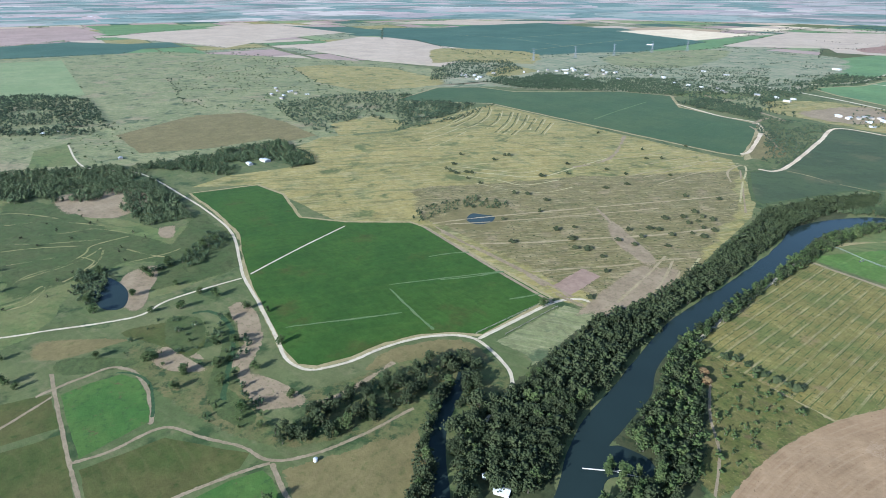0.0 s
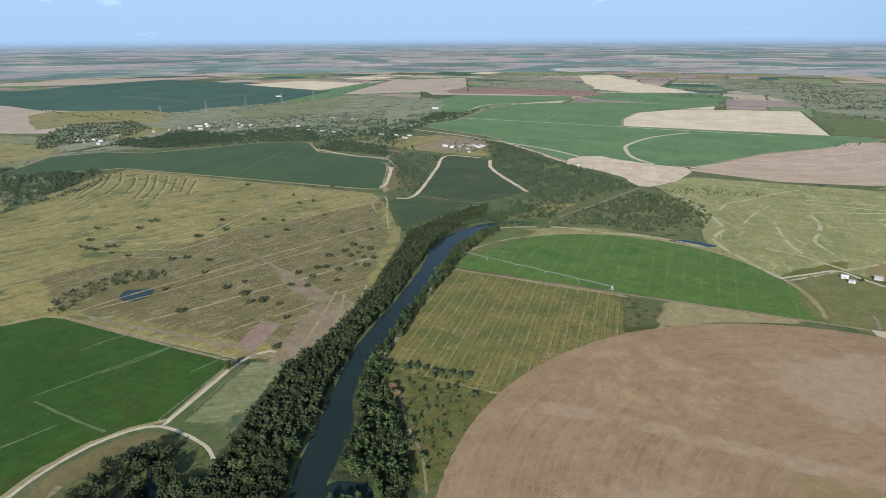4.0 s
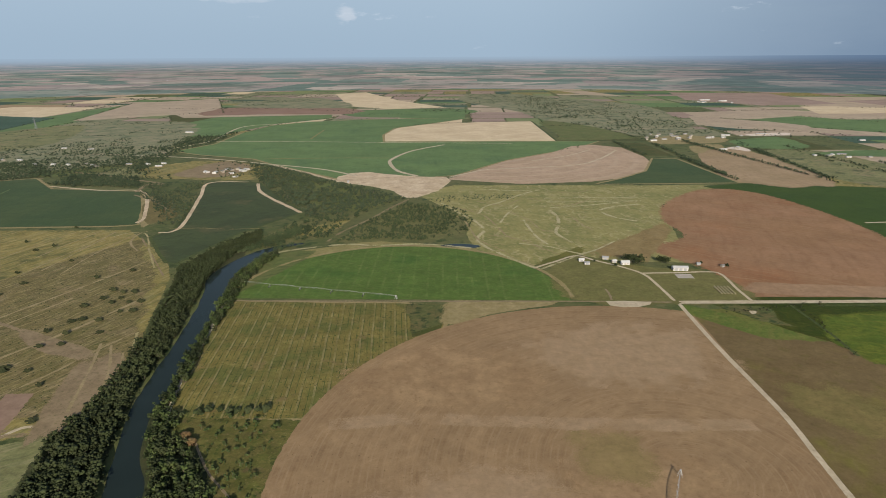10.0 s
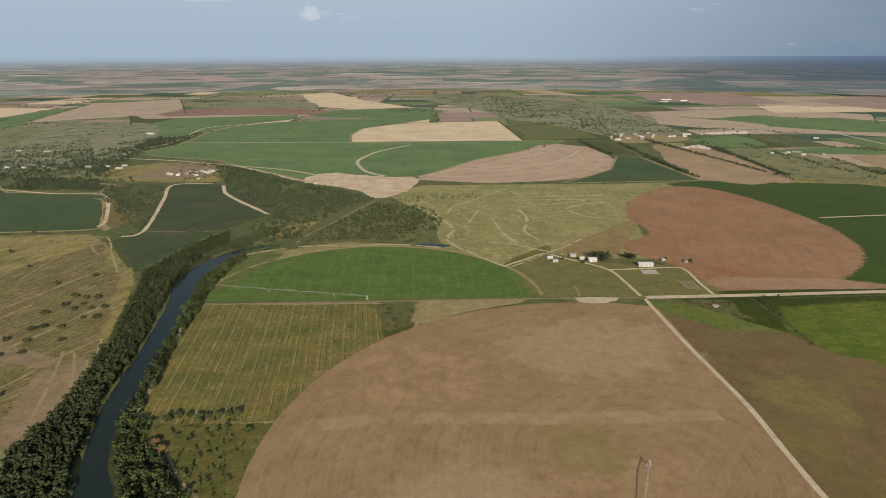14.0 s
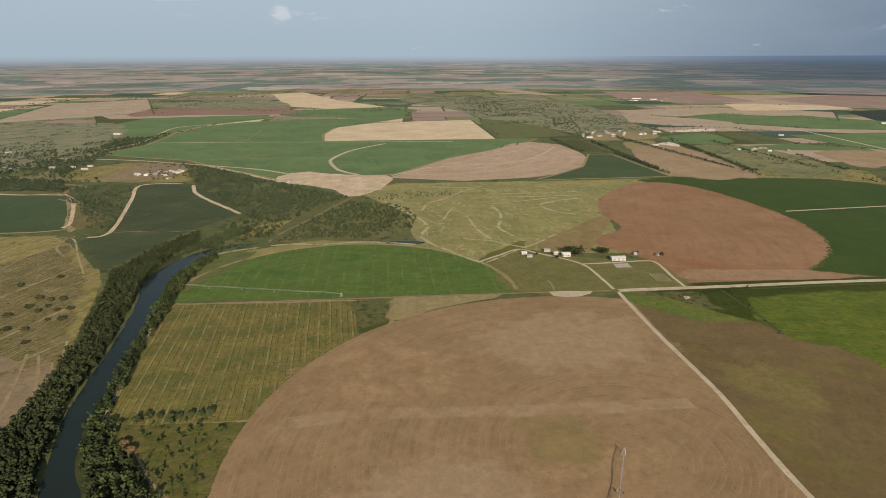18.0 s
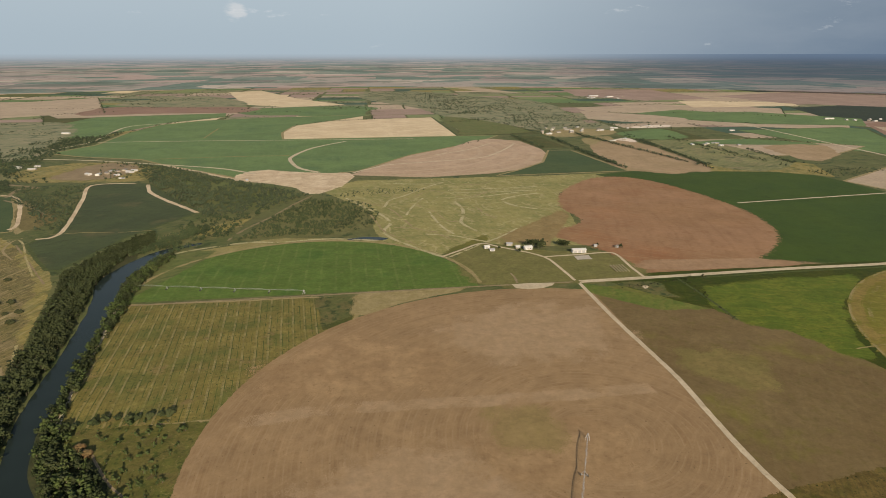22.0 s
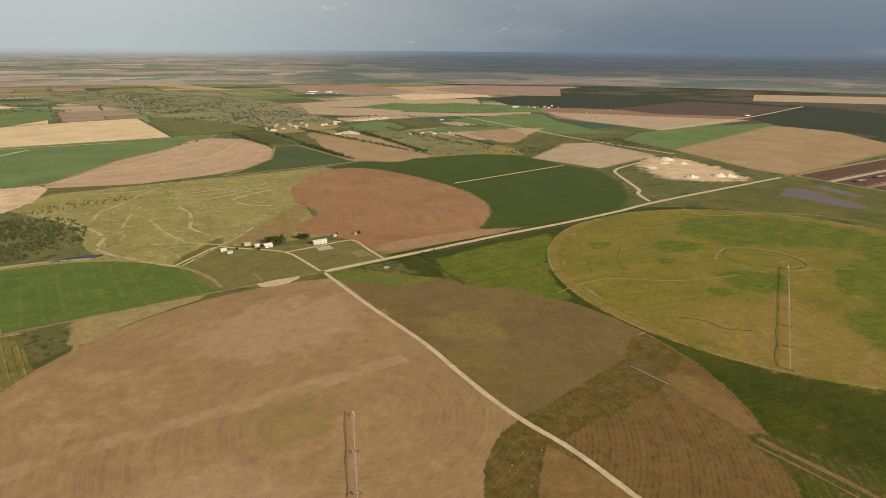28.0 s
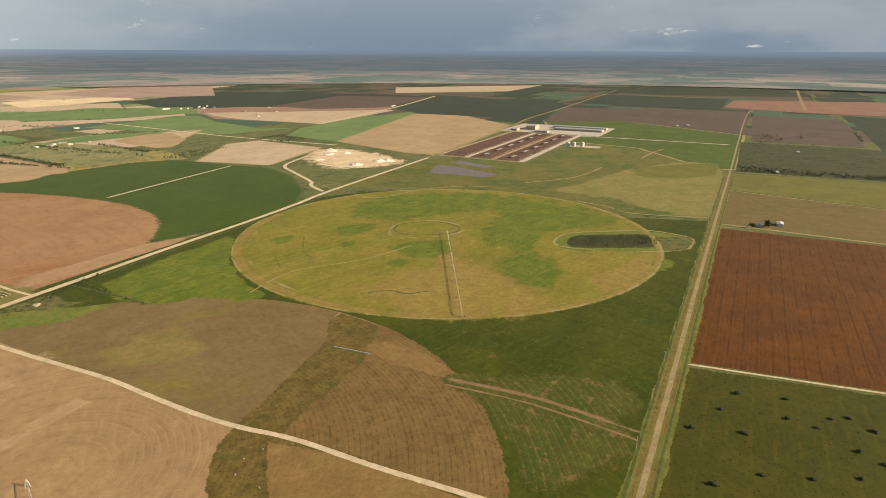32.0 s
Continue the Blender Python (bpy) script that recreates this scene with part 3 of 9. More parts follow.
land("redtan", (0.215, 0.155, 0.080), (0.23, 0.165, 0.085), (0.19, 0.15, 0.068), 40, streak=(-35, 5, 0.4, (0.25, 0.19, 0.10)), mottle=0.5)
# darkened brown and green: shade of the eastern cloud bank put into the colour
land("shadedbrown", (0.062, 0.047, 0.038), (0.073, 0.054, 0.043), (0.052, 0.040, 0.033), 160, streak=(0, 12, 0.4, (0.047, 0.035, 0.029)), mottle=0.5)
land("shadedgreen", (0.020, 0.029, 0.018), (0.025, 0.034, 0.021), (0.016, 0.024, 0.016), 180, streak=(0, 10, 0.4, (0.029, 0.037, 0.024)), mottle=0.5)
land("creekgreen", (0.026, 0.048, 0.018), (0.036, 0.060, 0.022), (0.018, 0.034, 0.012), 8, mottle=0.9)
land("meadowtrack", (0.284, 0.252, 0.140), (0.318, 0.283, 0.166), (0.232, 0.204, 0.102), 14, mottle=0.6)
land("paddock", (0.165, 0.148, 0.055), (0.19, 0.162, 0.066), (0.13, 0.126, 0.042), 40, streak=(20, 4, 0.4, (0.21, 0.18, 0.085)), mottle=0.7)
leaves("leaf_river", (0.010, 0.015, 0.005), (0.027, 0.037, 0.012), (0.044, 0.051, 0.020))
leaves("leaf_bush", (0.011, 0.016, 0.006), (0.026, 0.032, 0.012), (0.042, 0.044, 0.018))
leaves("leaf_bright", (0.014, 0.025, 0.007), (0.044, 0.066, 0.016), (0.066, 0.079, 0.025))
leaves("leaf_wood", (0.016, 0.028, 0.012), (0.044, 0.064, 0.026), (0.072, 0.086, 0.036))
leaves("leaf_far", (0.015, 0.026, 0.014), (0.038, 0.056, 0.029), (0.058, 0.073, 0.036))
leaves("leaf_rust", (0.070, 0.038, 0.017), (0.105, 0.058, 0.024), (0.085, 0.066, 0.028))
plain("bark", (0.12, 0.095, 0.07), 0.9)
water("river_water", (0.012, 0.018, 0.016))
water("pond_water", (0.020, 0.028, 0.024))
water("lagoon_water", (0.085, 0.060, 0.050))
plain("bleached_wood", (0.36, 0.33, 0.29), 0.9)
plain("weathered_stone", (0.22, 0.19, 0.14), 0.9)
plain("white_metal", (0.40, 0.395, 0.38), 0.5)
plain("grey_roof", (0.24, 0.24, 0.24), 0.5)
plain("red_roof", (0.30, 0.13, 0.09), 0.7)
plain("tan_wall", (0.30, 0.26, 0.20), 0.85)
plain("white_wall", (0.42, 0.40, 0.365), 0.8)
plain("dark_roof", (0.16, 0.15, 0.14), 0.8)
plain("galvanised", (0.36, 0.36, 0.35), 0.6, 0.25)
plain("dull_pipe", (0.17, 0.19, 0.14), 0.7)
plain("rubber", (0.03, 0.03, 0.03), 0.9)
plain("glass_dark", (0.04, 0.05, 0.06), 0.15)
plain("straw", (0.31, 0.27, 0.15), 0.95)
plain("timber", (0.30, 0.25, 0.19), 0.9)
plain("pylon_steel", (0.20, 0.21, 0.22), 0.6, 0.3)
# ---- helpers for the land ----
from mathutils.geometry import convex_hull_2d, delaunay_2d_cdt


def part(name, bm, material, parent=None, label=""):
    """Links a bmesh as one mesh object, under a thing or a part."""
    me = bpy.data.meshes.new(name)
    bm.to_mesh(me)
    bm.free()
    me.materials.append(MATS[material])
    ob = new(name, me)
    if parent:
        ob.parent = parent
    if label:
        tagged(ob, label)
    return ob


def box(bm, w, d, h, x=0.0, y=0.0, z=0.0, turn=0.0):
    """A box standing on z with its middle at x, y."""
    m = pose(x, y, z + h / 2, 0, 0, turn) @ Matrix.Diagonal((w, d, h, 1))
    bmesh.ops.create_cube(bm, size=1.0, matrix=m)


def rod(bm, a, b, r, n=6):
    """A round bar between two places."""
    a, b = Vector(a), Vector(b)
    d = b - a
    m = Matrix.Translation((a + b) / 2) @ d.to_track_quat("Z", "Y").to_matrix().to_4x4()
    bmesh.ops.create_cone(bm, cap_ends=True, segments=n, radius1=r, radius2=r, depth=d.length, matrix=m)


def spline(pts, steps=6, closed=False):
    """A smooth line through the points."""
    p = [Vector((*q[:2], 0)) for q in pts]
    n, out = len(p), []
    for i in range(n if closed else n - 1):
        a, b, c, d = ((p[(i + k) % n] for k in (-1, 0, 1, 2)) if closed else (p[max(i - 1, 0)], p[i], p[i + 1], p[min(i + 2, n - 1)]))
        for s in range(steps):
            t = s / steps
            out.append(0.5 * ((2 * b) + (c - a) * t + (2 * a - 5 * b + 4 * c - d) * t * t + (3 * b - a - 3 * c + d) * t ** 3))
    if not closed:
        out.append(p[-1])
    return out


def worn(pts, amount=0.7):
    """Walks round an outline in short steps and frays it a little."""
    out, n = [], len(pts)
    for i in range(n):
        a, b = Vector((*pts[i][:2], 0)), Vector((*pts[(i + 1) % n][:2], 0))
        far = (a + b).length / 2
        step = 7.0 if far < 700 else 16.0 if far < 1500 else 60.0
        k = max(1, min(60, int((b - a).length / step)))
        side = (b - a).orthogonal().normalized() if (b - a).length > 0 else Vector((0, 0, 0))
        side = Vector(((b - a).y, -(b - a).x, 0)).normalized()
        for s in range(k):
            q = a.lerp(b, s / k)
            w = amount * (2.0 * noise.noise(q * 0.05) + 1.0 * noise.noise(q * 0.21)) * (1 if s else 0.4)
            out.append(q + side * w)
    return out


SURFACES = []


def within(p, poly):
    hit, j = False, len(poly) - 1
    for i in range(len(poly)):
        if (poly[i][1] > p[1]) != (poly[j][1] > p[1]) and p[0] < (poly[j][0] - poly[i][0]) * (p[1] - poly[i][1]) / (poly[j][1] - poly[i][1]) + poly[i][0]:
            hit = not hit
        j = i
    return hit


def bounds(poly):
    xs, ys = [p[0] for p in poly], [p[1] for p in poly]
    return min(xs), min(ys), max(xs), max(ys)


def level(outline):
    """The height just above all covers that this outline overlaps; the outline is noted as one more cover."""
    poly = [(p[0], p[1]) for p in outline]
    poly = poly[::max(1, len(poly) // 60)]
    x0, y0, x1, y1 = bounds(poly)
    top = 0.01
    for (a, b, c, d), other, z in SURFACES:
        if z >= top and a < x1 + 8 and c > x0 - 8 and b < y1 + 8 and d > y0 - 8 and (any(within(p, other) for p in poly) or any(within(p, poly) for p in other)):
            top = z
    z = top + 0.005 + 2e-6 * max(math.hypot(*p) for p in poly)
    SURFACES.append(((x0, y0, x1, y1), poly, z))
    return z


def cover(p):
    """Height of the uppermost cover at a place."""
    return max([z for (a, b, c, d), poly, z in SURFACES if a <= p[0] <= c and b <= p[1] <= d and within(p, poly)], default=0.01)


def lie(points, reach):
    """Heights along a strip: over every cover that it touches near each place."""
    over = []
    for i, p in enumerate(points):
        d = (points[min(i + 1, len(points) - 1)] - points[max(i - 1, 0)]).normalized()
        s = Vector((-d.y, d.x, 0)) * reach
        over.append(max(cover(p), cover(p + s), cover(p - s)))
    n = len(over)
    return [max(over[max(0, i - 2):i + 3]) for i in range(n)]


def sheet(name, outline, material, z, depth=0.3, feather=0.0):
    """A level sheet. Crisp crops have a cut edge down to the ground; with feather the rim thins out over that many metres."""
    bm = bmesh.new()
    n = len(outline)
    pts = [Vector((p[0], p[1], 0)) for p in outline]
    area = sum(pts[i].x * pts[(i + 1) % n].y - pts[(i + 1) % n].x * pts[i].y for i in range(n)) / 2
    if area < 0:
        pts.reverse()
    ring = pts
    if feather:
        feather = min(feather, 0.11 * math.sqrt(abs(area)))
        fray = bm.verts.layers.float.new("fray")
        outer, ring = [], []
        for i, p in enumerate(pts):
            d = (pts[(i + 1) % n] - pts[i - 1]).normalized()
            side = Vector((-d.y, d.x, 0)) * feather * 0.5
            v, w = bm.verts.new((p - side).to_tuple()[:2] + (z - 0.0005,)), bm.verts.new((p + side).to_tuple()[:2] + (z,))
            v[fray] = 1.0
            outer.append((v, w))
            ring.append(p + side)
        for i in range(n):
            (a, b), (c, d) = outer[i], outer[(i + 1) % n]
            bm.faces.new((a, c, d, b))
    else:
        top = [bm.verts.new((p.x, p.y, z)) for p in pts]
        low = [bm.verts.new((p.x, p.y, min(0.0, z - depth))) for p in pts]
        for i in range(n):
            j = (i + 1) % n
            bm.faces.new((top[i], low[i], low[j], top[j]))
    vs, _e, fs, *_rest = delaunay_2d_cdt([p.to_2d() for p in ring], [(i, (i + 1) % n) for i in range(n)], [], 1, 1e-4)
    made = [bm.verts.new((v.x, v.y, z)) for v in vs]
    for f in fs:
        face = bm.faces.new([made[i] for i in f])
        face.normal_update()
        if face.normal.z < 0:
            face.normal_flip()
    return part(name, bm, material)


SOFT = {"pasture": 6.0, "bare_plot": 7.0, "scrub_land": 7.0, "bare_field": 2.5}
OUTLINES = []
CROPS = []


def field(name, material, label, corners, smooth=False, fray=0.7, rise=0.0065):
    if rise > 0.003:
        OUTLINES.append(corners)
    if material in ("darkgreen", "darkgreen2", "bright", "midgreen"):
        CROPS.append(corners)
    line = [(p.x, p.y) for p in spline(corners, 5, True)] if smooth else corners
    edge = worn(line, 1.6 if smooth else fray)
    if name == "crop_field" and material not in ("oldgreen", "bright2", "olivegreen", "reddark", "weedstrip") and rise > 0.003 and max(math.hypot(*c) for c in corners) < 2600:
        far = sum(math.hypot(*c) for c in corners) / len(corners)
        area = sum(a[0] * b[1] - b[0] * a[1] for a, b in zip(corners, corners[1:] + corners[:1]))
        out = []
        for i, p in enumerate(edge):
            d = edge[(i + 1) % len(edge)] - edge[i - 1]
            side = Vector((d.y, -d.x, 0)).normalized() * (1 if area > 0 else -1)
            out.append(p + side * (2.0 + far * 0.003))
        rim = sheet("field_margin", out, "palegrass" if len(OUTLINES) % 3 else "darkgrass", level(out), feather=3.0)
        tagged(rim, "rough grass margin round a crop field", "grass margin", kind="structure")
    ob = sheet(name, edge, material, level(edge), feather=24.0 if material == "redbare" else SOFT.get(name, 0.0) if rise > 0.003 else 0.0)
    return tagged(ob, label, name.replace("_", " "), kind="structure")


def arc(cx, cy, r, a0, a1, step=2.5):
    n = max(2, int(abs(a1 - a0) / step))
    return [(cx + r * math.cos(radians(a0 + (a1 - a0) * i / n)), cy + r * math.sin(radians(a0 + (a1 - a0) * i / n))) for i in range(n + 1)]


TRACK = [0.0]


def road(name, material, label, line, width, smooth=True, category="road", z=None, fray=0.35):
    """A strip of that width along a line."""
    pts = spline(line, 8) if smooth else [Vector((*p, 0)) for p in line]
    fine = [pts[0]]
    for b in pts[1:]:
        k = max(1, min(80, int((b - fine[-1]).length / 9)))
        a = fine[-1]
        fine += [a.lerp(b, (s + 1) / k) for s in range(k)]
    TRACK[0] = (TRACK[0] + 0.0011) % 0.03
    heights = [h + 0.006 + TRACK[0] + 2e-6 * p.length for h, p in zip(lie(fine, width / 2 + 1), fine)]
    bm = bmesh.new()
    mark = bm.verts.layers.float.new("fray")
    soft = 0.9 if material in ("caliche", "concrete") else 1.6
    prev = None
    for i, p in enumerate(fine):
        d = (fine[min(i + 1, len(fine) - 1)] - fine[max(i - 1, 0)]).normalized()
        s = Vector((-d.y, d.x, 0))
        wide = width * (1 + 0.25 * noise.noise(p * 0.03)) if fray > 1 else width
        l = wide / 2 + fray * noise.noise(p * 0.13)
        r = wide / 2 + fray * noise.noise(p * 0.13 + Vector((50, 0, 0)))
        row = []
        for off, f in ((l + soft / 2, 1), (max(l - soft / 2, 0.1 * width), 0), (-max(r - soft / 2, 0.1 * width), 0), (-r - soft / 2, 1)):
            q = p + s * off
            v = bm.verts.new((q.x, q.y, heights[i]))
            v[mark] = f if 0 < i < len(fine) - 1 else 1.0
            row.append(v)
        if prev:
            for k in range(3):
                bm.faces.new((prev[k + 1], prev[k], row[k], row[k + 1]))
        prev = row
    bmesh.ops.recalc_face_normals(bm, faces=bm.faces[:])
    if bm.faces[:][0].normal.z < 0:
        bmesh.ops.reverse_faces(bm, faces=bm.faces[:])
    return tagged(part(name, bm, material), label, category, kind="structure")


# ---- ground and distance ----
def make_ground():
    bm = bmesh.new()
    rim = [bm.verts.new((4900 * math.cos(i * math.pi / 60), 4900 * math.sin(i * math.pi / 60), 0)) for i in range(120)]
    mid = bm.verts.new((0, 0, 0))
    for i in range(120):
        bm.faces.new((mid, rim[i], rim[(i + 1) % 120]))
    ob = part("ground", bm, "base")
    tagged(ob, "flat dry grass plain reaching the horizon", "ground", kind="structure")


def make_backdrop(radius=4880.0, top=241.0):
    """The plain beyond, out to the skyline, painted on a self-lit wall: strips of fields that close up towards the
    horizon.
    """
    m, nt, bsdf = _nodes("distant_plain")
    nt.nodes.remove(bsdf)
    co = nt.nodes.new("ShaderNodeTexCoord").outputs["Object"]
    sep = nt.nodes.new("ShaderNodeSeparateXYZ")
    nt.links.new(co, sep.inputs[0])
    # how far out on the plain each height of the backdrop stands for
    far = _math(nt, "DIVIDE", 241.0, _math(nt, "MAXIMUM", _math(nt, "SUBTRACT", 243.0, sep.outputs[2]), 2.0))
    gx, gy = _math(nt, "MULTIPLY", sep.outputs[0], far), _math(nt, "MULTIPLY", sep.outputs[1], far)
    vec = nt.nodes.new("ShaderNodeCombineXYZ")
    nt.links.new(gx, vec.inputs[0])
    nt.links.new(gy, vec.inputs[1])
    vor = nt.nodes.new("ShaderNodeTexVoronoi")
    vor.distance = "CHEBYCHEV"
    vor.inputs["Scale"].default_value = 1 / 520.0
    nt.links.new(vec.outputs[0], vor.inputs["Vector"])
    hue = nt.nodes.new("ShaderNodeSeparateColor")
    nt.links.new(vor.outputs["Color"], hue.inputs[0])
    pick = nt.nodes.new("ShaderNodeValToRGB")
    cr = pick.color_ramp
    cr.interpolation = "CONSTANT"
    tones = [(0.0, (0.105, 0.125, 0.105)), (0.2, (0.19, 0.165, 0.14)), (0.38, (0.085, 0.11, 0.09)), (0.52, (0.215, 0.165, 0.14)), (0.66, (0.15, 0.155, 0.125)), (0.8, (0.17, 0.14, 0.125)), (0.92, (0.25, 0.21, 0.17))]
    cr.elements[0].position, cr.elements[0].color = 0.0, (*tones[0][1], 1)
    cr.elements[1].position, cr.elements[1].color = tones[1][0], (*tones[1][1], 1)
    for p, c in tones[2:]:
        e = cr.elements.new(p)
        e.color = (*c, 1)
    nt.links.new(hue.outputs[0], pick.inputs[0])
    wood = _ramp(nt, _noise(nt, vec.outputs[0], 1500.0, 6.0, 0.65), 0.5, 0.6)
    col = _mix(nt, _math(nt, "MULTIPLY", wood, 0.75), pick.outputs[0], (0.066, 0.082, 0.066))
    copses = _ramp(nt, _noise(nt, vec.outputs[0], 170.0, 4.0, 0.7), 0.55, 0.64)
    col = _mix(nt, _math(nt, "MULTIPLY", copses, 0.6), col, (0.052, 0.066, 0.052))
    town = _ramp(nt, _noise(nt, vec.outputs[0], 2600.0, 2.0), 0.60, 0.66)
    roofs = _ramp(nt, _noise(nt, vec.outputs[0], 70.0, 2.0), 0.66, 0.72)
    col = _mix(nt, _math(nt, "MULTIPLY", _math(nt, "MULTIPLY", town, roofs), 0.8), col, (0.46, 0.46, 0.45))
    rows = _ramp(nt, _noise(nt, vec.outputs[0], 90.0, 3.0, 0.6), 0.52, 0.66)
    col = _mix(nt, _math(nt, "MULTIPLY", rows, 0.25), col, (0.20, 0.17, 0.14))
    # painted in: shade of the eastern cloud bank, and blue haze growing with distance
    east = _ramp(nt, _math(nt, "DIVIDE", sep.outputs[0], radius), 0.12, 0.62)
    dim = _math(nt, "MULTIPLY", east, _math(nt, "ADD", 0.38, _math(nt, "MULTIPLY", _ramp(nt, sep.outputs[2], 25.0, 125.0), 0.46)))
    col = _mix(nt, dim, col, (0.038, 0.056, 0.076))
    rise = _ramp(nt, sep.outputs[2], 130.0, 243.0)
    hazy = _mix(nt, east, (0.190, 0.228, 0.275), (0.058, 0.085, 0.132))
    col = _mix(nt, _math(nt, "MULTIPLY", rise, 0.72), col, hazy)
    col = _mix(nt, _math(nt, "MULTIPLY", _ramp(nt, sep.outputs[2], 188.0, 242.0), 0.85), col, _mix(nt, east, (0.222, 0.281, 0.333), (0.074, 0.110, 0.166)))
    # the wall emits its painted colours itself; sun and sky do not light it
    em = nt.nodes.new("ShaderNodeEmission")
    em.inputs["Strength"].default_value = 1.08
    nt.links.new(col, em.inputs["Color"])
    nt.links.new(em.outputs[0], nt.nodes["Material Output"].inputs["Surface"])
    MATS["distant_plain"] = m
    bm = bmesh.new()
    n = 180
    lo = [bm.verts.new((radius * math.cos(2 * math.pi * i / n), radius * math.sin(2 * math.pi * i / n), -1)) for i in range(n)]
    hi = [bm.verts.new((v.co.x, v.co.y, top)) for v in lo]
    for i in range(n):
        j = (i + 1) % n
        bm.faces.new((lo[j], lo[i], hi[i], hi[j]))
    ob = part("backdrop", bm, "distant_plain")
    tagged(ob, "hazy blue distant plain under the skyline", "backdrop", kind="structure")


make_ground()
make_backdrop()


# ---- the patchwork of far fields ----
def far_fields():
    rng = random.Random(21)
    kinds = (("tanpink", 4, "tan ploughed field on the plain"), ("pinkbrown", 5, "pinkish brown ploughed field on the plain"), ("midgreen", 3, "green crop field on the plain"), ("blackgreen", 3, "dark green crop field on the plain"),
             ("palegreen", 4, "grey-green pasture on the plain"), ("hay", 2, "dry yellow pasture on the plain"), ("greyscrub", 6, "scrubby grey-green land on the plain"), ("tan", 1, "pale harvested field on the plain"))
    names = [k for k in kinds for _ in range(k[1])]
    # darkened colours stand for the cloud shadow over the east
    under_cloud = [("shadedbrown", 1, "ploughed field on the eastern plain, brown darkened for cloud shade"), ("shadedgreen", 1, "crop field on the eastern plain, green darkened for cloud shade"), ("shadedgreen", 1, "crop field on the eastern plain, green darkened for cloud shade"), ("shadedbrown", 1, "ploughed field on the eastern plain, brown darkened for cloud shade"), ("blackgreen", 1, "crop field on the eastern plain, green darkened for cloud shade")]
    cell = 285
    hedges = []
    for gx in range(-17, 18):
        for gy in range(-6, 18):
            x0, y0 = gx * cell + rng.uniform(-15, 15), gy * cell + rng.uniform(-15, 15)
            d = math.hypot(x0 + cell / 2, y0 + cell / 2)
            if d < 2150 or d > 5080 or rng.random() < 0.02:
                continue
            w, h = cell * rng.uniform(0.94, 0.985), cell * rng.uniform(0.94, 0.985)
            cut = rng.choice((0, 1, 1, 2))
            f = rng.uniform(0.3, 0.7)
            boxes = [(x0, y0, x0 + w, y0 + h)]
            if cut == 1:
                boxes = [(x0, y0, x0 + w, y0 + h * f), (x0, y0 + h * f + 8, x0 + w, y0 + h)]
            elif cut == 2:
                boxes = [(x0, y0, x0 + w * f, y0 + h), (x0 + w * f + 8, y0, x0 + w, y0 + h)]
            for a, b, c, e in boxes:
                mat, _n, words = rng.choice(under_cloud if x0 > 1500 + 0.25 * y0 else names)
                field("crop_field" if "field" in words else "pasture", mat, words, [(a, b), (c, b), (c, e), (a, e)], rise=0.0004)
                if rng.random() < 0.75 and d < 3900:
                    side = rng.choice((((a, b), (c, b)), ((a, b), (a, e))))
                    n = int(math.hypot(side[1][0] - side[0][0], side[1][1] - side[0][1]) / 10)
                    hedges += [(side[0][0] + (side[1][0] - side[0][0]) * i / n + rng.uniform(-6, 6), side[0][1] + (side[1][1] - side[0][1]) * i / n + rng.uniform(-6, 6)) for i in range(n) if rng.random() < 0.75]
                if mat == "greyscrub":
                    hedges += [(rng.gauss((a + c) / 2, (c - a) / 7), rng.gauss((b + e) / 2, (e - b) / 7)) for _ in range(34)]
    return hedges


FAR_HEDGES = far_fields()

# ---- fields ----
field("pasture", "scrubpasture", "rough scrubby pasture west of the farms", [(-2700, -420), (-2700, 420), (-2250, 760), (-1900, 1000), (-1480, 1080), (-1300, 900), (-1180, 800), (-1000, 640), (-960, 400), (-940, 200), (-1020, -140), (-1300, -420)])
field("pasture", "hay", "dry yellow pasture with mowing lines beside the river", [(-1071, 831), (-509, 858), (-386, 725), (-349, 656), (-305, 513), (-265, 372), (-296, 353), (-323, 338), (-529, 329), (-589, 258), (-700, 239), (-774, 223), (-808, 148), (-835, 199), (-827, 327), (-936, 332), (-981, 399), (-947, 524), (-1020, 680)])
field("pasture", "olive", "rolling olive green pasture with contour ridges", [(-929, -153), (-842, -26), (-773, 23), (-708, 68), (-626, 105), (-583, 81), (-590, 47), (-576, 4), (-497, -31), (-514, -107)], smooth=True)
field("pasture", "olive", "olive pasture beside the white track", [(-623, 153), (-540, 136), (-516, 87), (-511, 46), (-537, 34), (-570, 78), (-671, 108)], smooth=True)
field("crop_field", "bright", "bright green winter crop field beside the track", [(-782, 142), (-771, 222), (-715, 237), (-626, 226), (-583, 264), (-544, 323), (-525, 328), (-328, 335), (-312, 254), (-327, 236), (-337, 215), (-342, 186), (-338, 157), (-341, 133), (-350, 123), (-370, 121), (-411, 125), (-493, 133), (-545, 141), (-617, 156), (-694, 153)])
field("crop_field", "bright2", "small bright green irrigated plot", [(-399, -18), (-403, -1), (-403, 18), (-390, 27), (-355, 29), (-341, 26), (-328, -12), (-340, -13)])
field("pasture", "dryolive", "dry grass field with sparse weeds", [(-258, 80), (-251, 124), (-262, 165), (-229, 152), (-197, 140), (-173, 128), (-207, 74), (-237, 78)])
field("crop_field", "oldgreen", "patchy green and brown fallow plot", [(-318, -13), (-320, 31), (-281, 69), (-272, 61), (-270, 25), (-259, -7), (-294, -12)])
field("crop_field", "bright2", "bright green plot beside the dirt lane", [(-263, 32), (-266, 54), (-264, 71), (-255, 74), (-236, 73), (-210, 69), (-248, 11)])
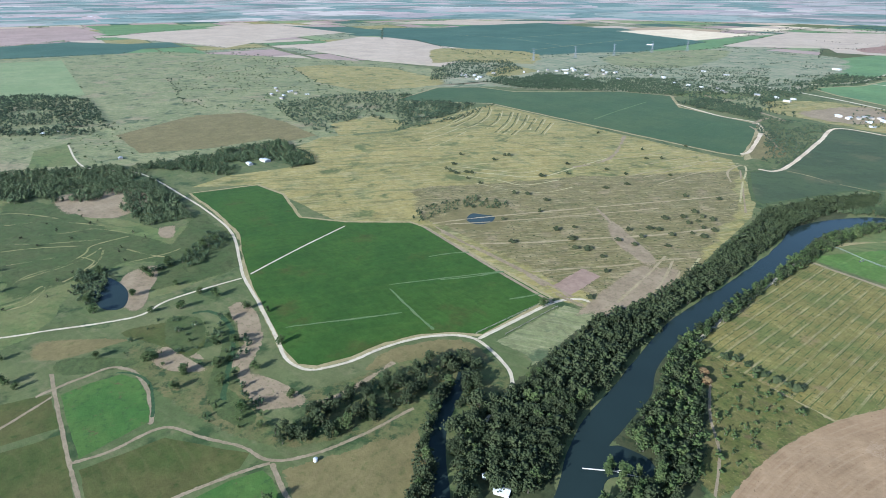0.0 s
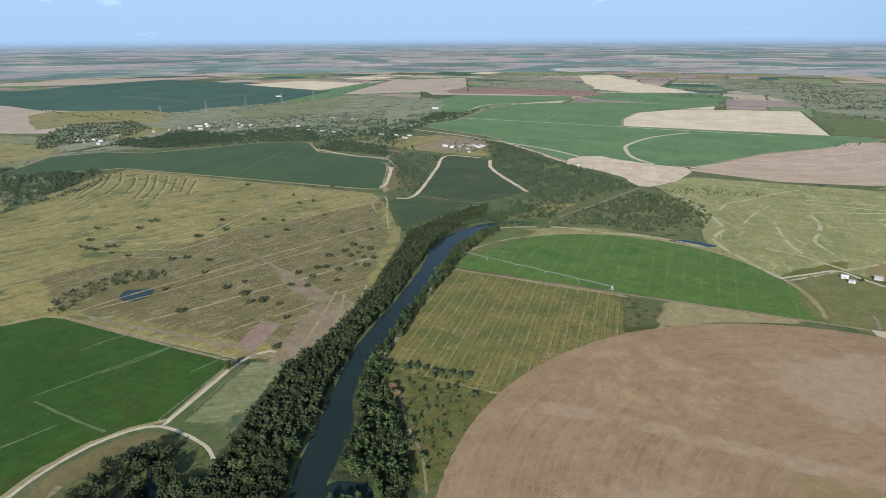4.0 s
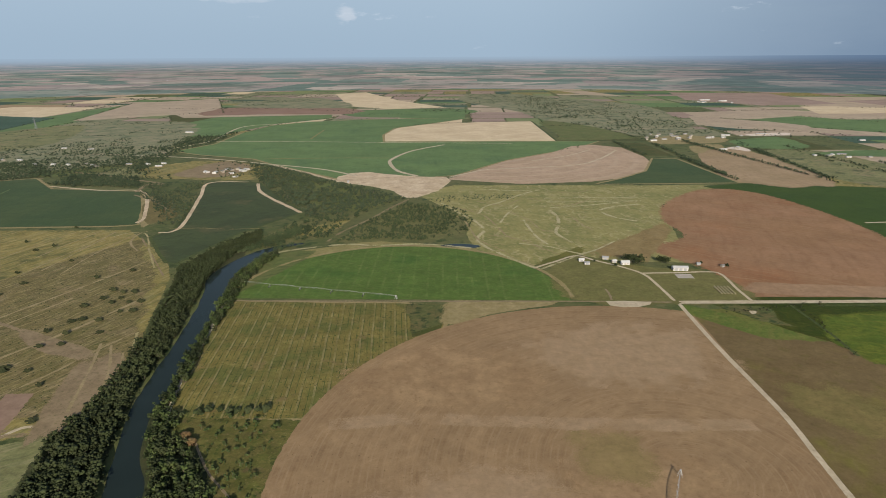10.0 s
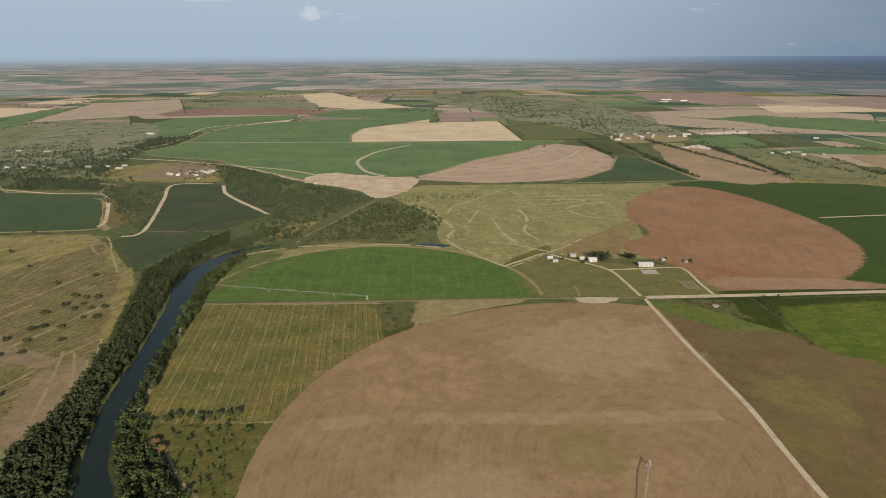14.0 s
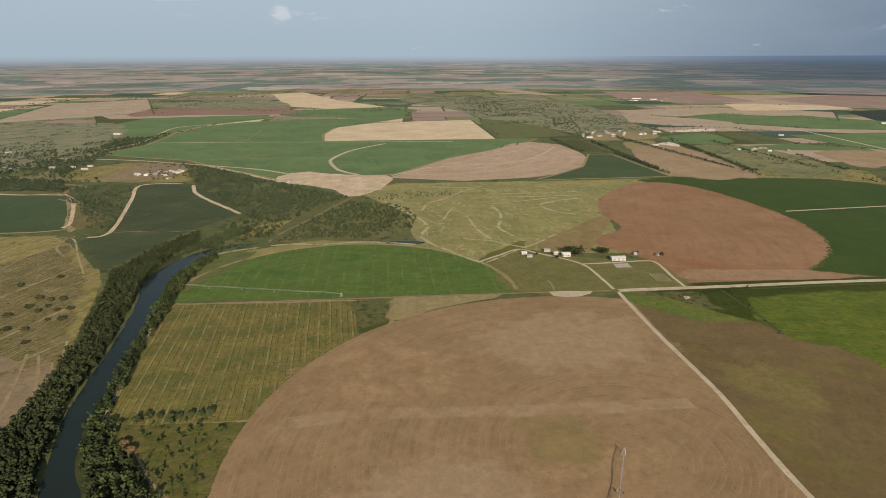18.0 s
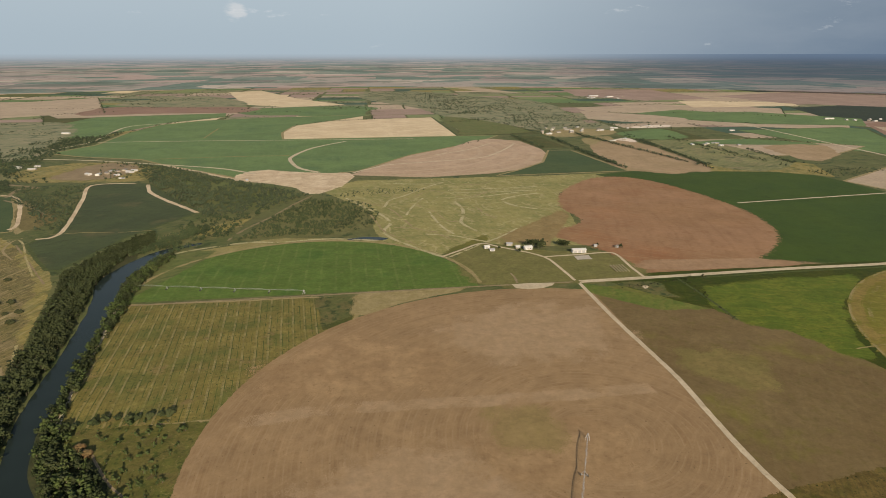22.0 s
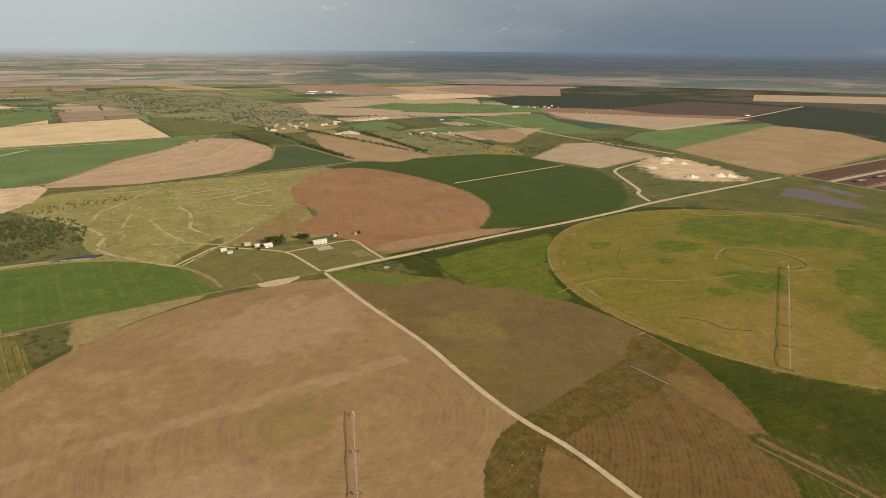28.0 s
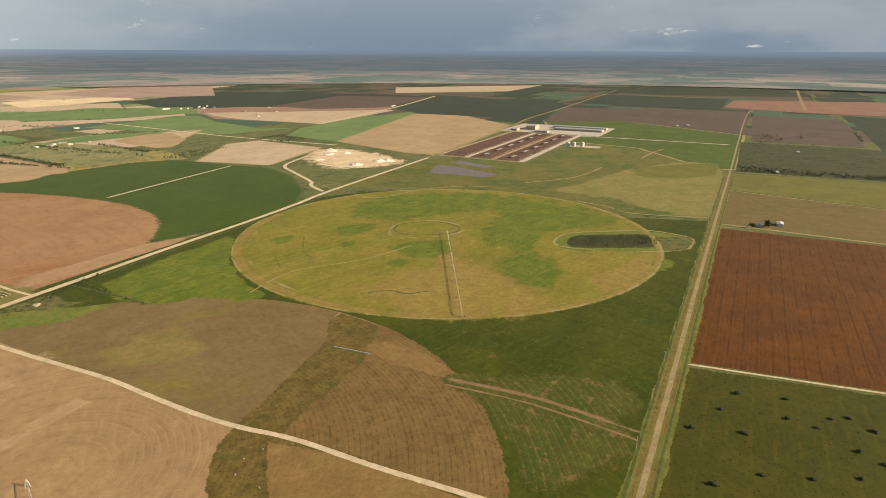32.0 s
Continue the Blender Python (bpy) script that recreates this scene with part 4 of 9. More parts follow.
field("crop_field", "oldgreen", "patchy green plot west of the lane", [(-417, -106), (-404, -23), (-363, -20), (-365, -100)])
field("crop_field", "oldgreen", "patchy green plot with yellow weeds", [(-359, -99), (-356, -20), (-317, -17), (-264, -15), (-314, -93)])
field("bare_plot", "tanbare", "bare tan eroded clearing", [(-860, 1), (-851, 47), (-871, 69), (-792, 98), (-739, 51), (-792, 1)], smooth=True)
field("bare_plot", "tanbare", "bare tan bank beside the dry creek", [(-457, 104), (-452, 120), (-395, 112), (-365, 93), (-333, 95), (-314, 114), (-307, 104), (-326, 75), (-365, 80), (-395, 98)], smooth=True)
field("bare_plot", "tanbare", "bare tan patch above the creek", [(-413, 36), (-425, 52), (-403, 66), (-347, 73), (-325, 61), (-361, 41)], smooth=True)
field("pasture", "oldgreen", "grass island inside the creek bend", [(-461, 25), (-459, 59), (-443, 76), (-415, 75), (-401, 59), (-429, 45)], smooth=True)
field("pasture", "scrubpasture", "olive grass verge beside the gate track", [(-311, 336), (-285, 347), (-268, 299), (-238, 249), (-272, 264), (-298, 256)])
field("crop_field", "darkgreen", "dark green crop field beyond the pasture", [(-1230, 678), (-1335, 860), (-1280, 950), (-1175, 980), (-1030, 1200), (-930, 1250), (-826, 1145), (-736, 1138), (-635, 1126), (-562, 993), (-515, 890), (-546, 881), (-1082, 840)])
field("crop_field", "darkgreen2", "dark green triangular crop field beside the river", [(-455, 821), (-413, 759), (-380, 714), (-368, 710), (-340, 843), (-278, 974), (-434, 1216), (-541, 1223), (-461, 957), (-444, 873)])
field("pasture", "paddock", "pale olive grass strip above the hay field", [(-278, 606), (-279, 658), (-254, 749), (-131, 813), (-66, 802), (5, 791), (54, 715), (118, 612)])
field("crop_field", "rows", "weedy strip-cropped field with faint rows", [(-255, 589), (-62, 588), (-14, 581), (-23, 527), (-49, 505), (-87, 450), (-112, 394), (-117, 375), (-183, 372), (-220, 372), (-226, 394), (-236, 466)])
field("crop_field", "oldgreen", "green weedy corner of the strip field", [(-62, 588), (-19, 587), (-24, 528), (-49, 509)])
field("pasture", "rankweeds", "weedy rough ground between the river trees and the plough", [(-220, 372), (-117, 373), (-120, 347), (-121, 313), (-118, 288), (-118, 263), (-139, 263), (-163, 297), (-193, 341)])
field("pasture", "meadow", "pale dry meadow with pale tracks", [(-100, 1122), (-27, 1199), (374, 1206), (541, 1221), (435, 1151), (336, 1039), (299, 837), (310, 746), (275, 731), (186, 736), (143, 760), (67, 702), (12, 783), (1, 840), (-3, 917), (-43, 1018)])
field("crop_field", "dkcrop", "dark green crop circle cut by a pale track", [(469, 1200), (565, 1232), (691, 1250), (807, 1241), (891, 1209), (924, 1108), (930, 985), (940, 876), (894, 780), (805, 680), (731, 633), (662, 619), (594, 623), (534, 629), (469, 655), (485, 712), (578, 917), (541, 1084)])
field("bare_field", "redbare", "bare red-brown pivot field behind the farm", [(443, 1163), (507, 1171), (549, 1128), (573, 1057), (588, 980), (594, 917), (592, 850), (579, 793), (561, 749), (535, 711), (497, 673), (465, 646), (489, 622), (434, 618), (369, 619), (304, 615), (298, 649), (299, 686), (282, 725), (250, 771), (238, 801), (281, 816), (315, 856), (309, 926), (327, 1008), (369, 1084)], smooth=True)
field("pasture", "verge", "rough green verge beside the county road", [(233, 580), (338, 602), (476, 601), (622, 607), (510, 483), (365, 493), (340, 493), (291, 519)])
field("crop_field", "olivegreen", "green grass field around the pivot circle", [(240, 617), (395, 621), (577, 626), (774, 622), (845, 579), (966, 407), (880, 142), (917, 24), (768, 24), (491, 22), (399, 22), (274, 22), (239, 22), (218, 68), (246, 85), (305, 120), (346, 166), (385, 234), (399, 309), (340, 494)])
field("pasture", "roughgrass", "grass field with tan patches beside the feedlot", [(857, 636), (1055, 638), (1205, 623), (1245, 421), (1485, 400), (1710, 305), (1695, 60), (961, 23), (904, 147), (974, 411)])
field("crop_field", "feedgreen", "green crop field behind the feedlot", [(2145, 670), (2225, 405), (2000, 10), (1386, 9), (1363, 51), (1600, 240), (1635, 445)])
field("crop_field", "reddark", "freshly ploughed red soil field", [(455, 9), (486, -202), (886, -310), (889, -183), (883, 11)])
field("pasture", "dkpasture", "dark green pasture dotted with round bushes", [(446, 9), (466, -123), (480, -198), (334, -159), (247, 9), (281, 9)])
field("crop_field", "brownfield", "brown stubble field beside the straight road", [(911, 8), (1154, 8), (1116, -216), (1092, -367), (913, -318), (903, -186)])
field("crop_field", "yelgreen", "yellow-green hay field beside the straight road", [(1337, 7), (1360, -251), (1380, -446), (1112, -372), (1124, -217), (1164, 8)])
field("scrub_land", "dkscrub", "dark green scrubland east of the road", [(1840, 10), (1850, -285), (1665, -525), (1411, -454), (1379, -253), (1359, 6)])
field("crop_field", "shadedbrown", "pinkish brown ploughed field", [(2675, -5), (2670, -305), (1875, -280), (1880, -15)])
field("crop_field", "tan", "pale tan harvested field", [(-260, 1845), (-280, 2055), (-255, 2225), (-140, 2355), (35, 2410), (245, 2450), (265, 1865)])
field("crop_field", "midgreen", "large green pivot field", [(-810, 1645), (-755, 1785), (-770, 2065), (-745, 2290), (-635, 2425), (-425, 2510), (-105, 2570), (15, 2595), (-140, 2375), (-270, 2205), (-285, 2010), (-260, 1845), (390, 1860), (310, 1730), (225, 1645), (95, 1510), (-29, 1308), (-113, 1271), (-281, 1267), (-375, 1353), (-465, 1435), (-545, 1520), (-715, 1585)])
field("bare_field", "pinksand", "pinkish ploughed half circle", [(-46, 1258), (95, 1500), (225, 1635), (295, 1755), (360, 1785), (430, 1730), (450, 1565), (440, 1460), (401, 1364), (322, 1278), (255, 1242), (111, 1215)])
field("bare_plot", "sand", "bare pale sand around a gravel yard", [(-276, 1231), (-280, 1289), (-262, 1325), (-223, 1342), (-176, 1313), (-106, 1290), (-47, 1285), (-35, 1243), (-57, 1145), (-94, 1087), (-117, 1086), (-141, 1139), (-194, 1187)], fray=2.0)
road("field_track", "sand", "sandy track along the green pivot field", [(-478, 1440), (-421, 1384), (-365, 1334), (-320, 1286), (-276, 1244)], 9.0, category="track", fray=1.6)
road("field_track", "sand", "pale sandy margin of the dark triangle", [(-431, 1211), (-404, 1139), (-362, 1076), (-325, 1030), (-276, 968)], 7.0, category="track", fray=1.8)
field("crop_field", "darkgreen", "green crop field beside the hedge", [(465, 1540), (520, 1535), (548, 1238), (262, 1218), (321, 1272), (401, 1364)])
field("crop_field", "tan2", "tan ploughed field beside the hedge", [(670, 1725), (755, 1660), (746, 1236), (554, 1238), (580, 1460)])
field("pasture", "oldgreen", "small grass paddock by the hedge", [(430, 1845), (515, 1810), (530, 1585), (455, 1585)])
field("pasture", "oldgreen", "pale green grazing field", [(315, 2245), (460, 2300), (540, 1870), (275, 1875)])
field("crop_field", "tanpink", "brown ploughed field on the plain", [(965, 2835), (1460, 2970), (1905, 2670), (1660, 2290), (1125, 2515), (955, 2620)])
field("crop_field", "tanpink", "pinkish ploughed field on the plain", [(935, 2670), (845, 2310), (945, 2195), (1175, 2060), (1580, 1850), (1790, 2110), (1105, 2470)])
field("crop_field", "midgreen", "long green crop field on the plain", [(1125, 2515), (1385, 2655), (1660, 2290), (1790, 2110), (1265, 2225)])
field("crop_field", "oldgreen", "grass fields round the village", [(820, 1930), (1010, 1955), (1000, 1655), (925, 1455), (815, 1455), (775, 1635)])
field("crop_field", "midgreen", "green field behind the village", [(1210, 1890), (1610, 1925), (1655, 1870), (1535, 1655), (1460, 1375), (1540, 1285), (1305, 1365), (1255, 1440)])
field("crop_field", "redfar", "reddish ploughed field on the plain", [(1785, 2030), (2025, 2135), (2170, 1990), (2440, 1545), (2430, 1415), (1880, 1330), (1710, 1380), (1625, 1565), (1600, 1730)])
field("crop_field", "tanpink", "tan stubble field behind the gravel yard", [(934, 1076), (1160, 1215), (1245, 1190), (1220, 960), (971, 905), (956, 994)])
field("crop_field", "midgreen", "green field beyond the gravel yard", [(1525, 1275), (1815, 1305), (2200, 1235), (1725, 965), (1325, 975), (1360, 1190)])
field("crop_field", "tan2", "tan field beside the feedlot", [(1340, 990), (2105, 1180), (2135, 985), (1915, 715), (1260, 637), (1259, 729)])
field("crop_field", "tanpink", "dull tan field behind the village", [(890, 1685), (1105, 1690), (1340, 1510), (1180, 1405), (1005, 1390), (880, 1495)])
field("pasture", "hay", "yellow grass field behind the crop circle", [(538, 1301), (865, 1440), (1005, 1265), (944, 1118), (858, 1186), (644, 1223)])
# several far eastern fields below take the browns and greens darkened for cloud
field("crop_field", "shadedgreen", "dark green crop field on the plain", [(1975, 2705), (2790, 2890), (3035, 1830), (2985, 1550), (2260, 1660), (2000, 2015), (1765, 2160)])
field("crop_field", "shadedbrown", "pinkish ploughed field by a farm", [(2115, 1925), (2800, 2055), (2970, 1575), (2335, 1410), (2100, 1660)])
field("crop_field", "shadedgreen", "very dark green crop field", [(2320, 1430), (3060, 1590), (2945, 820), (2090, 655), (2115, 725), (2145, 1205)])
field("crop_field", "shadedbrown", "purple-brown ploughed field", [(2070, 650), (2695, 745), (2860, -0), (2030, 10), (2225, 405)])
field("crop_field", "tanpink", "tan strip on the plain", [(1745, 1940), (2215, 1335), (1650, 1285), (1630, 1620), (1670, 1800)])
field("crop_field", "shadedgreen", "dark field on the plain", [(2945, 820), (3645, 750), (3595, 120), (2910, 120)])
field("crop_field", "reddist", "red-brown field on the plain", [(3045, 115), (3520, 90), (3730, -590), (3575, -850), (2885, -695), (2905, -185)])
field("crop_field", "shadedgreen", "dark green field far east", [(2780, -330), (2810, -680), (1610, -415), (1790, -310)])
field("crop_field", "shadedgreen", "distant dark green fields", [(4020, 975), (4675, 500), (4695, -200), (3955, -180), (3760, 545)])
field("crop_field", "tanpink", "distant tan strip", [(3680, 2220), (4480, 1430), (3650, 1380), (3165, 1910)])
field("crop_field", "tan", "distant pale strip", [(1650, 3160), (2260, 3205), (2095, 2800), (1525, 2760)])
field("crop_field", "midgreen", "distant green field north of the village", [(1300, 2515), (1660, 2515), (1905, 2185), (1735, 1960), (1390, 2060), (1215, 2225)])
field("crop_field", "tanpink", "distant brown field north of the village", [(1760, 3900), (2715, 3835), (3320, 3325), (2175, 2990), (1685, 3230)])
field("crop_field", "tan2", "pale harvested strip near the town", [(-2635, 2775), (-2590, 3325), (-2205, 3330), (-1905, 2675), (-2270, 2675)])
field("crop_field", "blackgreen", "large dark green field near the pylons", [(-3495, 1820), (-3265, 2075), (-3590, 3015), (-2745, 2890), (-1885, 2640), (-1630, 1920), (-1760, 1580), (-2075, 1505), (-2745, 1425)])
field("crop_field", "tanpink", "pinkish field on the western plain", [(-3925, 2050), (-3960, 2530), (-3595, 3025), (-3040, 3585), (-3325, 3100), (-3360, 2450)])
field("crop_field", "midgreen", "green field strip near the town", [(-1630, 1920), (-1860, 2610), (-1875, 3320), (-1575, 2375), (-1570, 2010)])
field("crop_field", "tanpink", "brown field near the town", [(-1625, 2450), (-1895, 3425), (-1565, 3830), (-1125, 2785), (-1340, 2715)])
field("pasture", "oldgreen", "green grass strip by the town", [(-1340, 2715), (-1105, 2865), (-705, 2480), (-810, 2105), (-1150, 2325)])
field("crop_field", "tanpink", "reddish field strip", [(-1540, 3040), (-870, 3050), (-550, 2875), (-615, 2700), (-1220, 2585)])
field("crop_field", "tan", "pale field on the plain", [(-925, 4280), (-745, 4475), (-405, 3610), (-110, 3120), (-395, 3025), (-625, 3205)])
field("crop_field", "tanpink", "brown strip on the plain", [(-1195, 2750), (-1035, 3110), (-700, 3135), (-510, 2875), (-585, 2610), (-940, 2665)])
field("pasture", "oldgreen", "grey-green grazing strip", [(-1135, 3415), (-785, 3620), (-585, 3135), (-1015, 3145)])
field("crop_field", "midgreen", "dull green field strip", [(-1120, 2300), (-1090, 2620), (-610, 2735), (-575, 2560), (-745, 2350), (-825, 1965), (-935, 1965)])
field("crop_field", "tanpink", "pink strip on the plain", [(640, 4655), (825, 4625), (995, 3965), (805, 4085)])
field("crop_field", "pinkbrown", "reddish field strip on the plain", [(1380, 4380), (1995, 4255), (1925, 3315), (1490, 3215), (1250, 3645)])
field("crop_field", "midgreen", "green field on the plain", [(370, 4685), (620, 4660), (680, 4630), (405, 4640)])
field("crop_field", "midgreen", "green strip on the plain", [(985, 4595), (1585, 4425), (1730, 4370), (1140, 4535)])
field("crop_field", "pinkbrown", "purple-brown field on the eastern plain", [(2075, 3520), (2730, 3825), (3195, 3445), (2480, 2655), (2120, 2950)])
field("crop_field", "tan", "pale strip on the eastern plain", [(1785, 3060), (2025, 3090), (1955, 2775), (1770, 2810)])
field("pasture", "hay", "pale yellow hay field behind the woods", [(-1930, 685), (-1945, 795), (-1760, 945), (-1460, 945), (-1355, 915), (-1385, 670), (-1600, 635)])
field("pasture", "scrubpasture", "rough dry yellow pasture", [(-2540, 100), (-2665, 350), (-2570, 495), (-1875, 310), (-1403, 261), (-1324, 324), (-1295, 208), (-1329, 106), (-1735, 90)])
field("pasture", "palegreen", "pale green pasture on the western plain", [(-2605, -340), (-2570, 80), (-1710, 90), (-1665, -80), (-1730, -240)])
field("pasture", "dryolive", "dull tan stubble paddock", [(-1191, 101), (-1288, 238), (-1250, 328), (-1021, 323), (-1006, 225), (-1032, 119)])
field("pasture", "dryolive", "olive grass paddock", [(-1300, 251), (-1273, 346), (-1147, 386), (-999, 396), (-983, 329)])
field("pasture", "hay", "yellow hay paddock beyond the woods", [(-1072, 453), (-1101, 557), (-1016, 587), (-963, 533), (-977, 429)])
field("pasture", "olive", "grass paddock by the lane", [(-1140, -22), (-1166, 26), (-1011, 33), (-1024, -31)])
field("crop_field", "tanpink", "wide pinkish ploughed field", [(-3665, 335), (-4280, 1085), (-4255, 1455), (-3310, 1590), (-3030, 975), (-2715, 680), (-3135, 535)])
field("crop_field", "tanpink", "pinkish ploughed field beside the dark crop", [(-2560, 920), (-2945, 1415), (-2725, 1555), (-1770, 1355), (-1765, 1530), (-1650, 1110), (-1955, 985)])
field("crop_field", "blackgreen", "long dark green field near the river town", [(-4070, 1390), (-3170, 1805), (-3075, 2375), (-2660, 2990), (-1780, 2575), (-1575, 1655), (-1855, 1580), (-2475, 1530)])
field("crop_field", "midgreen", "blue-green field on the western plain", [(-4690, 305), (-4635, 770), (-4035, 955), (-3775, 370)])
field("crop_field", "pinkbrown", "brownish purple field on the western plain", [(-4665, -415), (-4695, 245), (-3795, 345), (-3310, -75), (-3375, -315)])
field("pasture", "blackgreen", "dark blue-green scrub on the western plain", [(-3230, -300), (-3400, 145), (-3015, 465), (-2700, 295), (-2725, -185)])
field("crop_field", "tan", "pale field with sand beside the dark crop", [(-2510, 2785), (-2405, 3185), (-1920, 3140), (-1865, 2610)])
field("pasture", "hay", "pale grass strip near the town", [(-1445, 1070), (-1520, 1255), (-1405, 1245), (-1330, 1045)])

# ---- the pivot circles ----
def patch(name, material, label, outline, fray=0.5, soft=None):
    edge = worn(outline, fray)
    return tagged(sheet(name, edge, material, level(edge), feather=SOFT.get(name, 0.0) if soft is None else soft), label, name.replace("_", " "), kind="structure")


BX, BY, BR = 144, 324, 265
patch("bare_field", "plough", "bare brown ploughed pivot circle", arc(BX, BY, BR, 0, 357))
patch("bare_field", "plough2", "darker brown quarter of the plough beyond the track", [(228, 575), (230, 256), (258, 258), (323, 269), (366, 282), (397, 307), *arc(BX, BY, BR, -3, 70)])
patch("crop_field", "weedstrip", "weedy green strip across the pivot circle", [(390, 307), (366, 290), (345, 281), (299, 273), (268, 267), (232, 262), (210, 256), (193, 245), (179, 233), (160, 208), (145, 180), (120, 150), *arc(BX, BY, BR - 1, -97, -4)], soft=5.0)
patch("crop_field", "stubble", "dark red-brown stubble with curved drill rows", [(378, 250), (340, 236), (303, 233), (259, 232), (238, 227), (240, 186), (240, 90), *arc(BX, BY, BR + 1, -68, -14)], soft=7.0)
patch("bare_field", "wedge", "tan stubble wedge west of the track", [(226, 231), (236, 184), (236, 80), *arc(BX, BY, BR + 1, -71, -92), (164, 170), (189, 196)], soft=5.0)
patch("crop_field", "haygreen", "bright green half circle of hay under a pivot", [*arc(-73, 604, 184, 0, 180), (-257, 598), (111, 602)])
patch("pasture", "grasspivot", "yellow-green weedy pivot circle with faded ring tracks", arc(687, 335, 276, 0, 357), soft=9.0)
patch("pasture", "pivotgreen", "green grass round the scrub hollow", [(p.x, p.y) for p in spline([(713, 193), (764, 189), (790, 150), (822, 93), (808, 37), (765, 38), (742, 61), (715, 110), (694, 168)], 6, True)], soft=3.0)
HOLLOW_RIM = [(740, 197), (768, 184), (800, 140), (826, 95), (822, 55), (811, 37), (780, 36), (756, 43), (729, 81), (712, 130), (701, 172), (712, 194), (740, 197)]
patch("scrub_land", "dkscrub", "dark scrub hollow inside the pivot circle", [(p.x, p.y) for p in spline([(722, 180), (754, 178), (780, 140), (802, 97), (785, 70), (755, 75), (726, 120), (706, 166)], 6, True)])

patch("bare_plot", "dryolive", "trodden brownish grass under the creek trees", [(p.x, p.y) for p in spline([(-318, 232), (-300, 240), (-280, 236), (-262, 222), (-275, 200), (-300, 190), (-318, 160), (-330, 190)], 6, True)], 2.0)
patch("scrub_land", "weeds", "weedy floor of the creek bed", [(p.x, p.y) for p in spline([(-440, 108), (-400, 100), (-360, 84), (-318, 84), (-290, 92), (-300, 120), (-304, 170), (-296, 205), (-276, 190), (-266, 150), (-268, 105), (-285, 78), (-320, 56), (-370, 36), (-420, 24), (-440, 36), (-400, 60), (-390, 80)], 5, True)], 2.0)
patch("pasture", "darkgrass", "dark green rushes in the creek bend", [(p.x, p.y) for p in spline([(-438, 100), (-405, 97), (-378, 87), (-352, 75), (-345, 62), (-372, 70), (-400, 84), (-430, 88)], 5, True)], 1.0)
patch("pasture", "darkgrass", "dark green rushes along the dry creek", [(p.x, p.y) for p in spline([(-352, 62), (-325, 62), (-305, 72), (-310, 82), (-335, 78), (-352, 72)], 5, True)], 1.0)
# dark floor sheets: scrub, with the shade of the bank trees coloured in
patch("scrub_land", "dkscrub", "dark scrub floor under the west bank trees, shade coloured in", [(-246, 205), (-250, 234), (-268, 291), (-284, 342), (-279, 386), (-300, 499), (-336, 631), (-350, 690), (-335, 770), (-300, 790), (-290, 740), (-305, 660), (-270, 500), (-254, 396), (-235, 335), (-220, 295), (-203, 248), (-187, 219), (-166, 194), (-150, 170), (-181, 160), (-215, 176)], 2.0)
patch("scrub_land", "dkscrub", "dark scrub floor under the east bank trees, shade coloured in", [(-135, 190), (-150, 225), (-146, 245), (-155, 254), (-171, 249), (-188, 258), (-202, 298), (-218, 322), (-233, 365), (-258, 514), (-281, 655), (-266, 735), (-245, 762), (-236, 750), (-256, 700), (-262, 640), (-256, 600), (-242, 498), (-224, 393), (-199, 350), (-178, 337), (-154, 302), (-128, 262), (-118, 220)], 2.0)


# ---- worn, lush and bare patches inside the fields ----
def blend(name, material, label, outline, soft):
    """A patch that fades into the land around it, from a full middle to nothing at the rim."""
    rim = spline(outline, 5, True)
    mid = sum(rim, Vector((0, 0, 0))) / len(rim)
    turn = [(a - mid).cross(b - mid).z > 0 for a, b in zip(rim, rim[1:] + rim[:1])]
    if any(turn) and not all(turn):
        rim = spline([rim[i] for i in convex_hull_2d([p.to_2d() for p in rim])][::3], 6, True)
    n = len(rim)
    mid = sum(rim, Vector((0, 0, 0))) / n
    reach = sum((p - mid).length for p in rim) / n
    soft = min(1.6 * soft / reach, 0.75)
    z = level([mid + (p - mid) * (1 + soft * 0.55) for p in rim])
    bm = bmesh.new()
    veil = bm.verts.layers.float.new("veil")
    rings = []
    for k, (size, f) in enumerate(((1 + soft * 0.5, 1.0), (1 + soft * 0.15, 0.7), (1 - soft * 0.3, 0.4), (1 - soft * 0.75, 0.1), (max(0.15, 1 - soft * 1.2), 0.0))):
        ring = []
        for p in rim:
            q = mid + (p - mid) * size * (1 + 0.10 * noise.noise(p * 0.05))
            v = bm.verts.new((q.x, q.y, z - 0.0002 * (4 - k)))
            v[veil] = f
            ring.append(v)
        rings.append(ring)
    for a, b in zip(rings, rings[1:]):
        for i in range(n):
            bm.faces.new((a[i], a[(i + 1) % n], b[(i + 1) % n], b[i]))
    centre = bm.verts.new((mid.x, mid.y, z))
    for i in range(n):
        bm.faces.new((rings[-1][i], rings[-1][(i + 1) % n], centre))
    for f in bm.faces:
        f.normal_update()
        if f.normal.z < 0:
            f.normal_flip()
    return tagged(part(name, bm, material), label, name.replace("_", " "), kind="structure")


